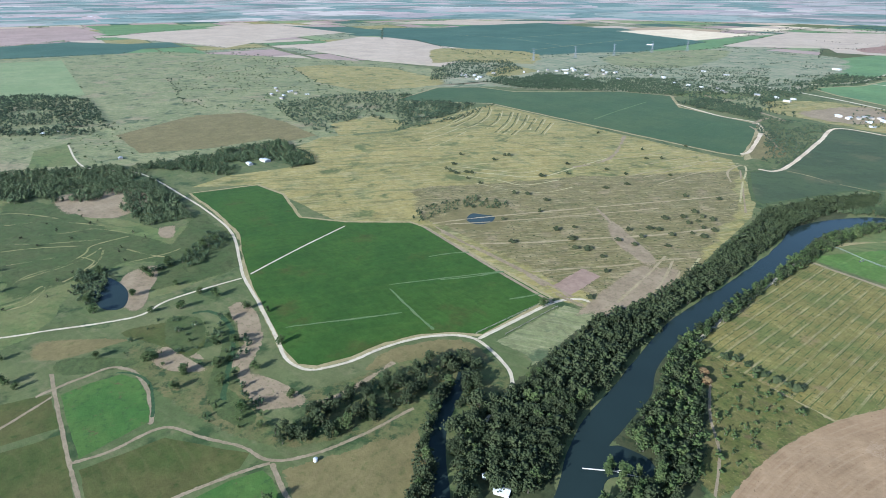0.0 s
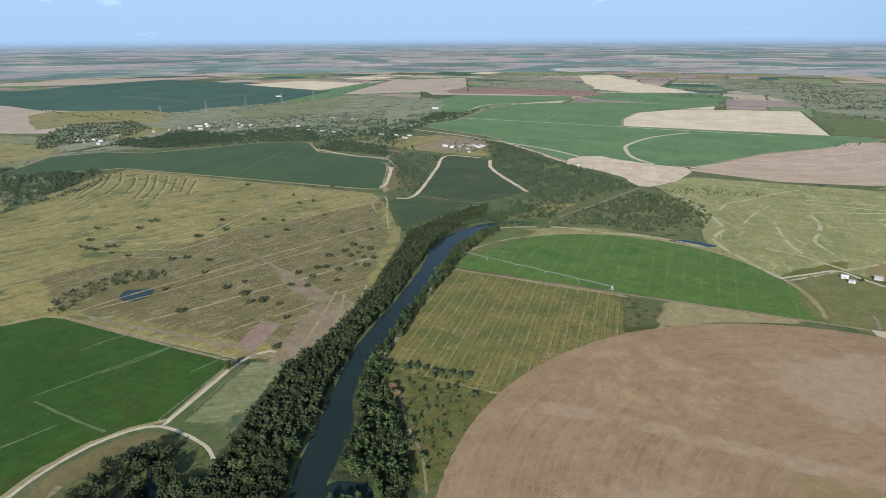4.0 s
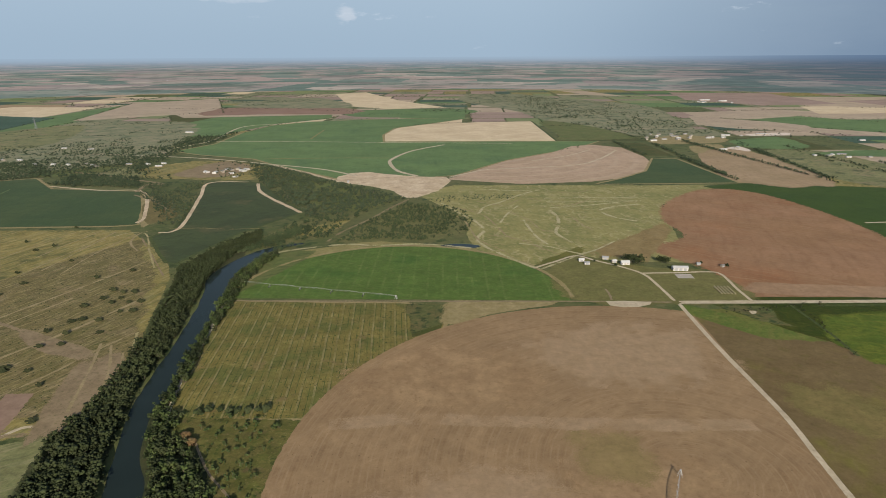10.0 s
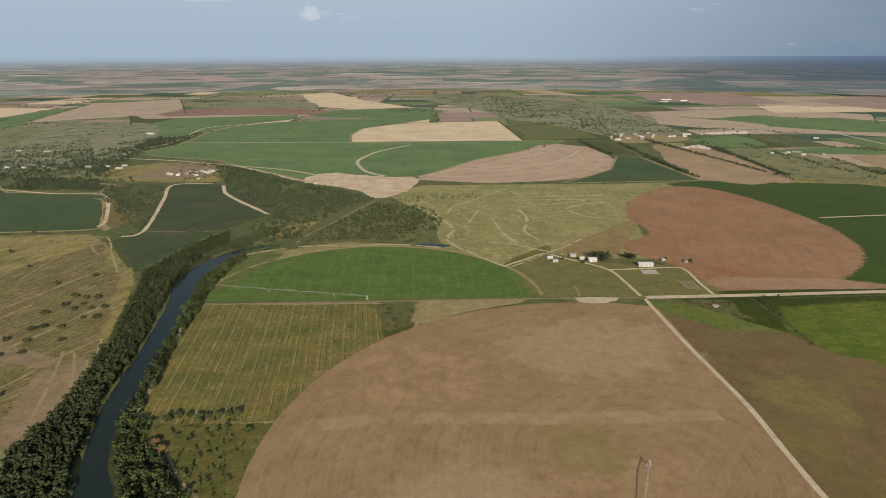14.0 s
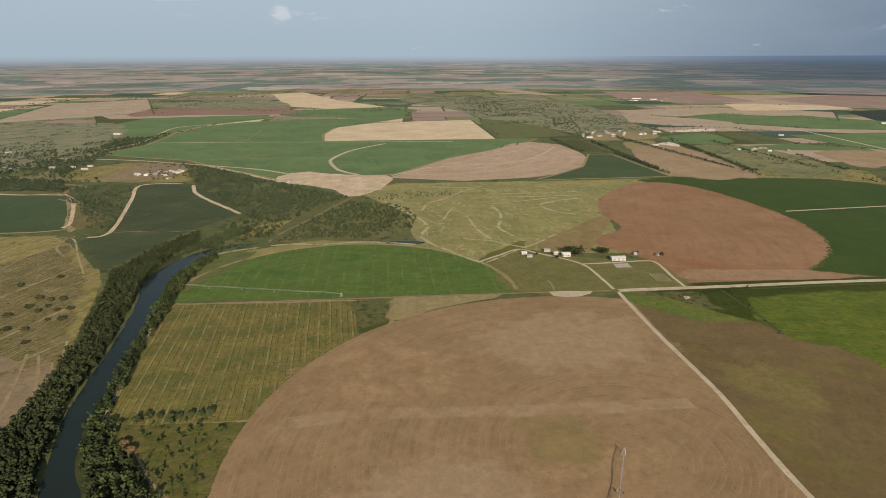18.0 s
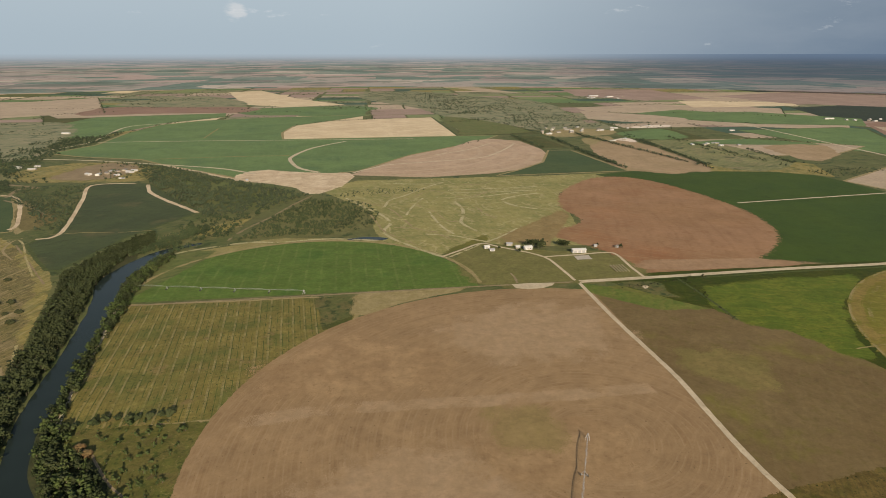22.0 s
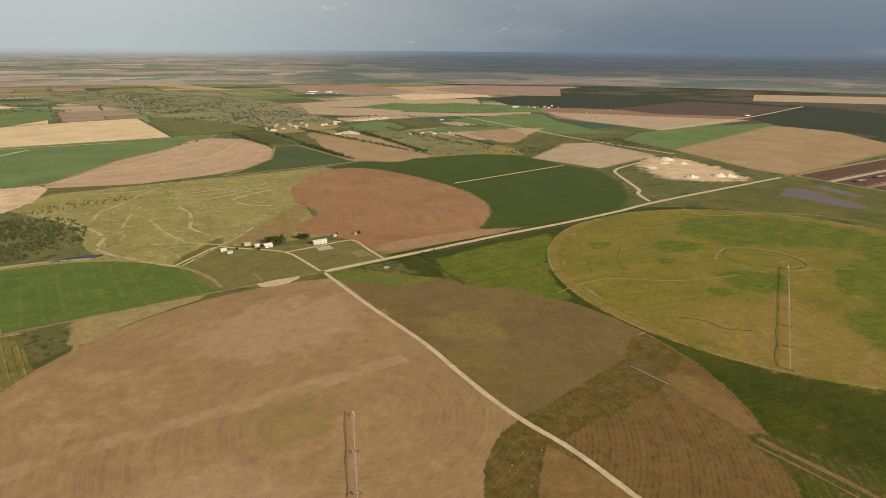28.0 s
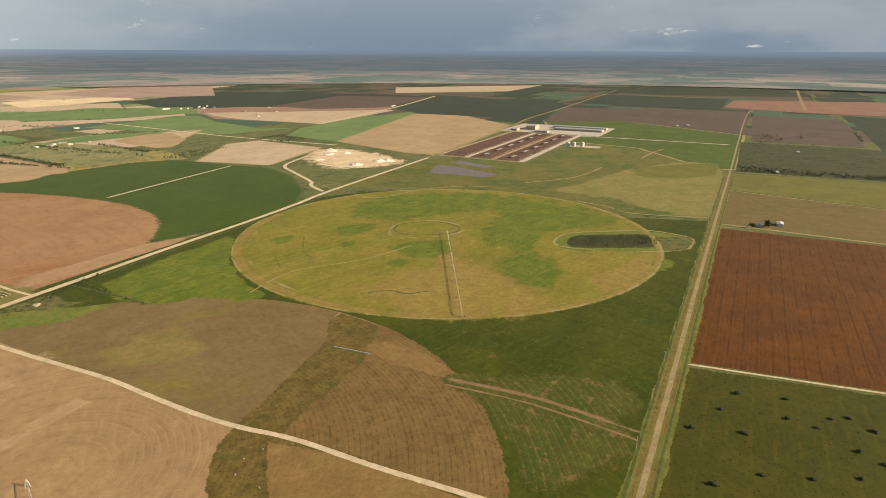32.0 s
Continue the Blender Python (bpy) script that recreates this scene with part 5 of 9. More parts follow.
def faint(name, material, label, line, width, core=0.08):
    """A worn band that fades out to both sides."""
    pts = spline(line, 14)
    TRACK[0] = (TRACK[0] + 0.0011) % 0.03
    heights = lie(pts, width / 2)
    bm = bmesh.new()
    veil = bm.verts.layers.float.new("veil")
    prev = None
    for i, p in enumerate(pts):
        d = (pts[min(i + 1, len(pts) - 1)] - pts[max(i - 1, 0)]).normalized()
        side = Vector((-d.y, d.x, 0)) * width / 2
        row = []
        for k, f in ((1, 1.0), (0.55, max(0.4, core)), (0, core), (-0.55, max(0.4, core)), (-1, 1.0)):
            q = p + side * k
            v = bm.verts.new((q.x, q.y, heights[i] + 0.006 + TRACK[0] + 2e-6 * p.length))
            gap = 0.0 if width > 9.5 else max(0.0, noise.noise(p * 0.045 + Vector((0, 0, width))) + 0.5 * noise.noise(p * 0.16)) * 0.5
            v[veil] = min(1.0, f + gap) if 0 < i < len(pts) - 1 else 1.0
            row.append(v)
        if prev:
            for k in range(4):
                bm.faces.new((prev[k], row[k], row[k + 1], prev[k + 1]))
        prev = row
    for f in bm.faces:
        f.normal_update()
        if f.normal.z < 0:
            f.normal_flip()
    return tagged(part(name, bm, material), label, "track", kind="structure")


blend("bare_plot", "ploughband", "paler drying part of the plough", [(-60, 280), (20, 330), (80, 310), (80, 260), (30, 225), (-40, 230)], 25)
blend("bare_plot", "ploughband", "paler drying part of the plough", [(50, 500), (150, 550), (215, 510), (200, 440), (100, 430)], 40)
blend("bare_plot", "plough3", "darker damp part of the plough", [(-100, 420), (-30, 490), (50, 460), (70, 410), (-20, 390)], 40)
blend("bare_plot", "plough3", "darker damp part of the plough", [(60, 335), (150, 350), (165, 300), (135, 280), (70, 285)], 25)
blend("pasture", "greyscrub", "grey-green scrubby ground under the trees", [(-1710, 1127), (-1812, 1387), (-1643, 1629), (-1591, 1698), (-1585, 2062), (-1551, 2220), (-1179, 2128), (-1240, 2484), (-967, 2134), (-865, 1709), (-843, 1427), (-1032, 1362), (-1107, 1218), (-1270, 1011), (-1365, 891)], 20)
blend("pasture", "greyscrub", "grey-green scrubby ground under the trees", [(-15, 4222), (480, 4046), (602, 3353), (720, 2636), (589, 2125), (448, 2434), (324, 2625), (308, 3259), (9, 3377)], 20)
blend("pasture", "greyscrub", "grey-green scrubby ground under the trees", [(293, 3926), (882, 3298), (805, 2271), (800, 2052), (568, 1976), (406, 2189), (218, 2924)], 20)
blend("bare_plot", "tanbare", "bare worn ground in the pasture", [(-451, 493), (-424, 503), (-399, 483), (-409, 470), (-431, 476)], 5)
blend("bare_plot", "tanbare", "bare worn ground where tracks meet", [(-369, 472), (-343, 469), (-328, 453), (-343, 448), (-364, 460)], 5)
blend("pasture", "yelgreen", "yellow-green lush grass in the pasture", [(-409, 524), (-401, 555), (-376, 559), (-358, 538), (-372, 516), (-391, 506)], 8)
blend("pasture", "weeds", "green weedy corner of the strip field", [(-61, 589), (-32, 592), (-19, 576), (-20, 545), (-48, 516), (-56, 546)], 6)
blend("pasture", "palegrass", "tan weedy margin between hay and plough", [(-20, 594), (35, 600), (88, 599), (87, 588), (34, 568), (-17, 540)], 5)
blend("pasture", "olive", "pale olive grass tongue by the river bend", [(-252, 608), (-270, 670), (-263, 754), (-202, 769), (-221, 688), (-245, 640)], 5)
blend("pasture", "yelgreen", "yellow lush grass in the meadow corner", [(85, 712), (95, 735), (119, 758), (150, 791), (155, 773), (138, 752), (108, 718), (91, 703)], 10)
blend("pasture", "farmgrass", "grazed grass round the farmstead", [(100, 697), (150, 742), (215, 714), (296, 698), (302, 606), (120, 603)], 9)
blend("bare_field", "trodden", "brown trodden ground between the pasture and the red field", [(160, 765), (234, 846), (290, 905), (306, 889), (275, 815), (240, 760), (223, 735)], 14)
blend("pasture", "scrubfloor", "dry grassy flats between the river trees", [(-300, 790), (-263, 925), (-208, 940), (-170, 985), (-190, 895), (-193, 845), (-250, 790)], 12)
blend("pasture", "farmgrass", "dry grass paddock beside the hay circle", [(93, 697), (110, 668), (120, 633), (116, 605), (178, 600), (204, 696), (146, 754)], 6)
blend("pasture", "pivotgreen", "vivid green verge beside the county road", [(224, 593), (241, 587), (269, 567), (307, 530), (325, 519), (321, 513), (276, 519), (250, 548), (225, 568)], 4)
blend("pasture", "weeds", "rough weedy ground beside the county road", [(261, 591), (310, 592), (308, 559), (316, 543), (292, 554), (273, 576)], 5)
blend("bare_plot", "caliche", "small pale spoil patch", [(288, 581), (296, 580), (290, 573), (287, 574)], 2)
blend("bare_plot", "tanred", "pale tan corner of the red field", [(468, 652), (525, 625), (393, 622), (315, 632), (320, 662), (388, 658)], 10)
blend("pasture", "ploughgreen", "olive tinged patch in the plough", [(252, 435), (293, 433), (314, 384), (277, 364), (246, 392)], 30)
blend("pasture", "pivotlush", "green grass running down to the plough edge", [(331, 534), (379, 569), (460, 582), (542, 580), (462, 501), (424, 437), (408, 395), (387, 411), (371, 450), (343, 480)], 8)
blend("pasture", "pivotlush", "vivid green grass between road and pivot", [(349, 564), (416, 584), (524, 581), (523, 554), (471, 512), (423, 451), (355, 492), (345, 527)], 16)
for outline, soft in (([(792, 544), (853, 516), (917, 440), (934, 362), (935, 290), (844, 307), (785, 375), (720, 416), (702, 463), (710, 519)], 30),
                      ([(885, 323), (930, 267), (898, 180), (833, 143), (774, 198), (729, 215), (652, 212), (653, 256), (715, 299), (791, 313)], 34),
                      ([(614, 372), (656, 329), (611, 290), (584, 307), (580, 351)], 18), ([(629, 232), (661, 193), (615, 152), (568, 151), (539, 190), (564, 213)], 20),
                      ([(559, 346), (568, 327), (551, 319), (538, 326), (544, 339)], 7), ([(642, 489), (686, 443), (640, 432), (606, 453)], 14),
                      ([(563, 526), (586, 513), (560, 498), (545, 506)], 9), ([(587, 436), (605, 426), (582, 414), (568, 421)], 6),
                      ([(503, 241), (498, 220), (478, 217), (480, 239)], 6), ([(711, 58), (696, 44), (667, 55), (680, 75)], 9), ([(760, 455), (830, 416), (800, 371), (751, 409)], 16)):
    blend("pasture", "pivotlush", "fresh green patch in the pivot circle", outline, soft)
blend("pasture", "pivottan", "dry tan grass in the pivot circle", [(617, 296), (581, 220), (540, 154), (522, 126), (472, 165), (442, 208), (435, 252), (449, 292), (478, 330), (560, 300)], 30)
blend("pasture", "pivottan", "dry tan grass in the pivot circle", [(663, 100), (724, 81), (665, 65), (592, 83), (565, 105), (612, 120)], 16)
blend("bare_field", "wedge", "reddish edge of the stubble", [(362, 246), (378, 232), (372, 198), (355, 160), (345, 163), (348, 195), (346, 217)], 8)
blend("pasture", "weeds", "weedy tail of the scrub hollow", [(792, 83), (815, 51), (790, 33), (757, 44), (741, 71)], 4)
blend("pasture", "pastbrown", "brownish dry grass with faint mowing lines", [(1011, 285), (1095, 261), (1300, 195), (1438, 99), (1359, 26), (1070, 22), (942, 22), (944, 102), (997, 191)], 14)
blend("pasture", "yelgreen", "yellow grass patch near the straight road", [(1300, 195), (1429, 61), (1288, 44), (1208, 155)], 10)
blend("crop_field", "midgreen", "green field strip on the plain", [(-560, 2954), (-11, 3022), (-54, 2689), (-471, 2618)], 6)
blend("crop_field", "redfar", "red-brown ploughed strip on the plain", [(-1200, 2709), (-1204, 3125), (-598, 3073), (-528, 2777), (-907, 2746)], 6)
blend("pasture", "greyscrub", "grey-green grazing strip on the plain", [(-1189, 3748), (-950, 3876), (-597, 3155), (-1219, 3167)], 10)
blend("pasture", "hay", "pale open ground round the northern farm", [(-760, 1343), (-717, 1443), (-632, 1492), (-524, 1450), (-444, 1263), (-546, 1243), (-699, 1265)], 8)
blend("pasture", "olive", "green paddock near the northern farm", [(-861, 1363), (-834, 1389), (-739, 1304), (-720, 1267), (-802, 1263)], 5)
blend("pasture", "hay", "pale open ground by the wood", [(-767, 1364), (-690, 1480), (-584, 1456), (-535, 1315), (-593, 1271), (-717, 1291)], 8)
blend("pasture", "olive", "pale green paddock by the wood", [(-979, 1319), (-871, 1405), (-746, 1317), (-735, 1274), (-940, 1266)], 6)
blend("pasture", "hay", "yellow paddock among scrub", [(-1481, 1117), (-1594, 1289), (-1458, 1294), (-1421, 1227), (-1398, 1106)], 6)
blend("pasture", "palegrass", "pale bare end of the dark crop", [(-611, 1098), (-546, 1034), (-499, 931), (-503, 879), (-530, 948)], 6)
blend("pasture", "olive", "dull green grass field behind the tan field", [(276, 2431), (391, 2394), (531, 1977), (436, 1899), (284, 1893), (293, 2023)], 10)
blend("pasture", "palegrass", "pale village yards", [(559, 1906), (693, 2012), (802, 1938), (736, 1826), (562, 1808)], 6)
blend("bare_plot", "chalk", "bright concrete yards in the village", [(700, 1709), (769, 1754), (758, 1663), (689, 1655)], 4)
blend("pasture", "palegrass", "bare yard by the sheds", [(625, 1751), (724, 1795), (689, 1655), (610, 1598)], 6)
blend("bare_plot", "chalk", "long bright yard on the plain", [(915, 2042), (1053, 2082), (1026, 2013), (905, 1995)], 4)
blend("crop_field", "tan2", "tan stubble field beside the hedge", [(628, 1647), (753, 1670), (750, 1242), (558, 1238), (569, 1486)], 6)
blend("pasture", "scrubpasture", "grass field east of the hedge", [(797, 1680), (968, 1632), (966, 1274), (768, 1241)], 10)
blend("crop_field", "midgreen", "green field beyond the village", [(786, 1870), (971, 1961), (956, 1738), (802, 1715)], 8)
blend("crop_field", "midgreen", "green field by the far farm", [(912, 1637), (1102, 1690), (1243, 1578), (1194, 1550), (1051, 1639), (914, 1604)], 8)
blend("crop_field", "tan2", "tan field by the far farm", [(1079, 1547), (1239, 1547), (1167, 1386), (1036, 1303), (1039, 1448)], 8)
blend("pasture", "olive2", "greener grass on the olive pasture", [(-857, -60), (-827, -3), (-718, 35), (-603, 100), (-583, 81), (-597, 48), (-581, -4), (-588, -54)], 8)
blend("pasture", "olive2", "greener grass beside the white road", [(-690, 127), (-621, 149), (-534, 134), (-524, 84), (-525, 43), (-549, 56), (-548, 89), (-585, 129), (-638, 130)], 6)
blend("bare_plot", "tanbare", "bare tan bank round the dark pond", [(-577, 45), (-569, 68), (-546, 50), (-528, 39), (-501, 53), (-504, 30), (-534, 29)], 4)
blend("bare_plot", "tanbare", "bare tan clearing in the woods", [(-850, 28), (-852, 54), (-789, 63), (-739, 51), (-769, 22), (-792, 1), (-842, 0)], 8)
blend("bare_plot", "tanbare", "small tan clearing by the road", [(-676, 86), (-675, 103), (-642, 94), (-648, 84)], 4)
blend("bare_plot", "tanbare", "tan bank of the dry creek", [(-452, 111), (-433, 115), (-410, 104), (-404, 98), (-430, 103)], 3)
blend("bare_plot", "tanbare", "tan bank of the dry creek", [(-395, 98), (-385, 101), (-371, 89), (-372, 81)], 3)
blend("bare_plot", "tanbare", "tan bank of the dry creek", [(-358, 91), (-343, 102), (-323, 110), (-333, 95)], 3)
blend("pasture", "olive2", "green island in the creek bend", [(-469, 60), (-450, 80), (-419, 76), (-406, 60), (-431, 50)], 3)
blend("bare_plot", "tanbare", "tan ground beside the green island", [(-410, 36), (-425, 49), (-401, 59), (-380, 68), (-378, 60), (-391, 46)], 3)
blend("pasture", "dryolive", "brown worn patch beside the track", [(-483, -24), (-456, 11), (-449, 29), (-445, 6), (-453, -32)], 4)
blend("pasture", "darkgrass", "dark green strip beside the bright plot", [(-442, -15), (-433, 9), (-412, 32), (-410, 17), (-425, -19)], 3)
# tree shade beside the creek given by a darker weed-coloured patch
blend("pasture", "weeds", "weedy grass between road and creek, tree shade coloured in", [(-308, 111), (-314, 144), (-314, 186), (-300, 225), (-266, 241), (-232, 215), (-253, 183), (-246, 141)], 6)
blend("pasture", "farmgrass", "dry grass paddock behind the farm yard", [(211, 685), (244, 687), (293, 689), (298, 633), (299, 616), (258, 612), (222, 613)], 5)
blend("pasture", "haydark", "darker olive grass low on the pasture", [(-638, 383), (-616, 463), (-528, 501), (-519, 637), (-482, 791), (-411, 722), (-361, 636), (-274, 381), (-325, 361), (-412, 356), (-536, 348)], 10)
blend("bare_plot", "dryolive", "trodden brown ground round the stock pond", [(-533, 346), (-552, 394), (-546, 428), (-513, 441), (-486, 420), (-474, 389), (-492, 365)], 6)
blend("bare_plot", "tanbare", "worn ground where the cattle trails meet", [(-430, 517), (-386, 499), (-332, 473), (-326, 454), (-368, 466), (-408, 490)], 6)
blend("bare_plot", "tanbare", "trodden slope above the river trees", [(-289, 365), (-314, 421), (-316, 458), (-302, 471), (-279, 422), (-269, 375)], 7)
patch("bare_plot", "redplot", "small bare reddish plot with a fence", [(-343, 352), (-355, 399), (-334, 401), (-321, 349)])

blend("crop_field", "thinrows", "thin patchy crop with bare rows beside the stubble", [(346, 170), (372, 130), (405, 60), (395, 32), (300, 32), (262, 62), (300, 105), (330, 140)], 14)
blend("crop_field", "thinrows", "bare speckled strip in the green field", [(362, 78), (380, 66), (376, 56), (360, 64)], 4)

blend("pasture", "hay", "dry tan grass near the western farms", [(-2200, 1389), (-2071, 1542), (-1855, 1619), (-1601, 1416), (-1682, 1304), (-1781, 1216), (-1805, 1134)], 10)
blend("pasture", "scrubpasture", "pale open grass on the plain", [(-1583, 1715), (-1633, 1988), (-1621, 2191), (-1476, 2295), (-1269, 1864), (-1287, 1649), (-1390, 1581)], 14)
blend("pasture", "scrubpasture", "pale open grass beside the farms", [(-844, 1228), (-815, 1388), (-768, 1366), (-717, 1275), (-824, 1270)], 10)

# ---- water ----
def pool(name, material, label, outline, category):
    line = [(p.x, p.y) for p in spline(outline, 5, True)]
    return tagged(sheet(name, worn(line, 0.8), material, level(line)), label, category, kind="structure")


pool("river_water", "river_water", "still dark blue-green river water",
     [(-150, 170), (-166, 194), (-184, 219), (-200, 248), (-216, 295), (-231, 336), (-250, 396), (-266, 501), (-286, 600), (-305, 658), (-300, 706), (-282, 758), (-258, 785), (-232, 800), (-228, 795), (-252, 774), (-266, 750), (-273, 704), (-276, 655), (-265, 606), (-249, 514), (-234, 420), (-225, 367), (-210, 326), (-194, 302), (-181, 262), (-176, 244), (-171, 249), (-155, 254), (-146, 245), (-158, 226), (-150, 210), (-135, 180)], "river")
pool("creek_water", "river_water", "narrow dark creek under the trees", [(-150, 120), (-194, 147), (-231, 168), (-253, 190), (-272, 214), (-283, 222), (-288, 216), (-276, 206), (-259, 184), (-236, 160), (-199, 138), (-160, 110)], "creek")
pool("pond_water", "pond_water", "small stock pond in the dry pasture", [(-519, 382), (-530, 398), (-520, 406), (-509, 414), (-497, 401), (-497, 387), (-504, 380)], "pond")
pool("pond_water", "pond_water", "narrow pond at the edge of the meadow", [(-36, 793), (-12, 803), (18, 795), (12, 785), (-14, 787)], "pond")
pool("pond_water", "river_water", "dark pond below the white track", [(-576, 22), (-557, 34), (-528, 38), (-504, 31), (-510, 17), (-541, 13)], "pond")
sheet_l = sheet("lagoon_water", worn([(1130, 582), (1150, 572), (1102, 428), (1062, 440), (1058, 560)], 0.5), "lagoon_water", level([(1130, 582), (1150, 572), (1102, 428), (1062, 440), (1058, 560)]))
tagged(sheet_l, "shallow grey-purple lagoon below the feedlot", "lagoon", kind="structure")
sheet_l = sheet("lagoon_water", worn([(1182, 572), (1210, 560), (1178, 470), (1150, 478)], 0.5), "lagoon_water", level([(1182, 572), (1210, 560), (1178, 470), (1150, 478)]))
tagged(sheet_l, "second narrow grey lagoon", "lagoon", kind="structure")

# ---- roads and tracks ----
road("road", "caliche", "white caliche farm road along the green crop", [(-1166, 26), (-993, 38), (-917, 100), (-769, 133), (-682, 146), (-616, 149), (-546, 137), (-508, 130), (-459, 127), (-398, 122), (-363, 118), (-346, 122), (-337, 131), (-333, 155), (-336, 183), (-333, 212), (-323, 234), (-310, 245), (-291, 246), (-270, 243), (-259, 239), (-249, 231), (-239, 214), (-230, 195), (-223, 184)], 2.6)
road("road", "caliche", "white caliche farm road across the pasture", [(-506, 129), (-502, 89), (-496, 61), (-483, 41), (-486, 14), (-495, -20), (-503, -53), (-524, -105)], 2.3)
road("road", "caliche", "pale track between the crop and the verge", [(-308, 246), (-314, 285), (-320, 333), (-311, 356), (-293, 357)], 3.2)
road("field_track", "caliche", "narrow white track across the green crop", [(-509, 135), (-542, 195), (-575, 262)], 1.9, category="track")
road("field_track", "dirt", "bare track along the edge of the green crop", [(-317, 332), (-400, 330), (-530, 330)], 3.4, category="track")
road("field_track", "dirt", "brown dirt lane between plots", [(-430, -22), (-401, -21), (-361, -19), (-327, -17), (-287, -14), (-250, -12)], 2.2, category="track")
road("field_track", "dirt", "pale dirt track beside the creek", [(-326, -16), (-325, 4), (-330, 32), (-308, 50), (-288, 67), (-269, 77), (-261, 97), (-260, 128), (-263, 152), (-265, 167)], 2.1, category="track")
road("field_track", "dirt", "dirt track between small plots", [(-267, 77), (-247, 76), (-230, 76), (-205, 74)], 2.6, category="track")
road("field_track", "dirt", "pale dirt track beside the bright plot", [(-267, 77), (-269, 59), (-269, 25), (-262, -10)], 2.2, category="track")
road("field_track", "dirt", "dirt track across the western plots", [(-401, -21), (-376, -60), (-352, -120)], 1.9, category="track")
road("field_track", "caliche", "pale track along the riverside trees", [(-254, 601), (-254, 579), (-240, 501), (-230, 435), (-220, 391), (-214, 368)], 3.0, category="track")
road("field_track", "dirt", "bare path through the rough ground", [(-182, 345), (-168, 325), (-158, 312), (-137, 290), (-119, 260)], 1.2, category="track")
road("road", "caliche", "straight pale track across the plough", [(223, 599), (225, 500), (229, 431), (231, 386), (229, 340), (228, 293), (230, 258), (236, 217), (237, 155), (240, 98), (242, 40)], 4.2)
road("road", "caliche", "wide pale gravel county road", [(221, 601), (346, 606), (485, 613), (599, 615), (720, 622), (816, 633), (1000, 640), (1224, 646)], 8.0)
road("road", "grasstrack", "grassy track on from the county road", [(1224, 646), (1840, 690), (2155, 730), (2695, 745), (4105, 810)], 9.0)
road("field_track", "dirt", "sandy headland track between hay and plough", [(-256, 590), (-62, 595), (107, 600), (221, 601)], 3.0, category="track")
tagged(sheet("turning_place", worn([(150, 590), (148, 602), (168, 603), (196, 601), (192, 594), (178, 587), (162, 586)], 0.4), "caliche", level([(150, 590), (148, 602), (168, 603), (196, 601), (192, 594), (178, 587), (162, 586)]) + 0.05), "wide pale gravel turning place", "road", kind="structure")
tagged(sheet("grass_verge", worn([(205, 5), (205, 25), (460, 25.5), (780, 26), (1330, 26), (1330, 8), (890, 8), (460, 6)], 0.8), "verge", level([(205, 2), (205, 31), (1330, 31), (1330, 5)]), feather=3.0), "rough dark grass verge along the straight road", "verge", kind="structure")
faint("field_track", "stubble", "bare gravelly shoulder of the straight road", [(210, 19), (452, 20.5), (776, 21), (1312, 20)], 3.0, 0.3)
faint("field_track", "stubble", "bare gravelly shoulder of the straight road", [(210, 10.5), (452, 11.5), (776, 12.5), (1312, 12)], 2.6, 0.4)
road("road", "roadtan", "straight county road between the fields", [(200, 14), (280, 15), (452, 16), (776, 17), (1312, 16), (2800, 10), (3060, -60)], 3.6)
road("road", "dirt", "far straight road", [(3060, -205), (3800, -220), (4700, -240)], 14.0)
road("road", "caliche", "pale side road between red soil and pasture", [(451, 13), (471, -124), (483, -200), (500, -320)], 2.4)
road("field_track", "dirt", "short drive to a farmyard", [(889, 14), (905, -38), (915, -60)], 2.2, category="track")
road("road", "caliche", "pale farm road past the sheds", [(221, 603), (216, 655), (211, 685), (194, 709), (164, 735), (142, 754), (112, 730), (81, 703)], 3.6)
road("road", "caliche", "pale farm road round the paddock", [(209, 690), (252, 693), (290, 697), (302, 688), (301, 640), (302, 607)], 3.6)
road("road", "caliche", "winding gravel road to the quarry", [(816, 640), (846, 690), (876, 716), (930, 800), (974, 863), (1033, 890), (1185, 925), (1190, 900)], 7.0)
road("field_track", "caliche", "pale straight track across the dark crop", [(609, 929), (760, 948), (934, 970)], 5.0, category="track")
road("road", "caliche", "far pale road across the plain", [(1340, 2100), (1295, 1600), (1270, 1290), (1280, 945)], 9.0)
road("road", "concrete", "pale road behind the feedlot", [(1750, 475), (1765, 315), (1770, 30)], 9.0)
road("road", "caliche", "far pale road by the red field", [(1635, 1295), (2325, 1405), (3055, 1585)], 12.0)


road("field_track", "caliche", "pale boundary track of the green pivot field", [(-1000, 1590), (-700, 1530), (-480, 1440), (-330, 1370), (-240, 1290)], 8.0, category="track")
road("field_track", "dirt", "pale margin of the dark triangle", [(-634, 1100), (-560, 1040), (-510, 980), (-480, 925)], 4.5, category="track")
road("field_track", "tanbare", "pale margin beside the dark crop", [(-640, 1120), (-655, 1190), (-640, 1210), (-900, 1330)], 7.0, category="track")

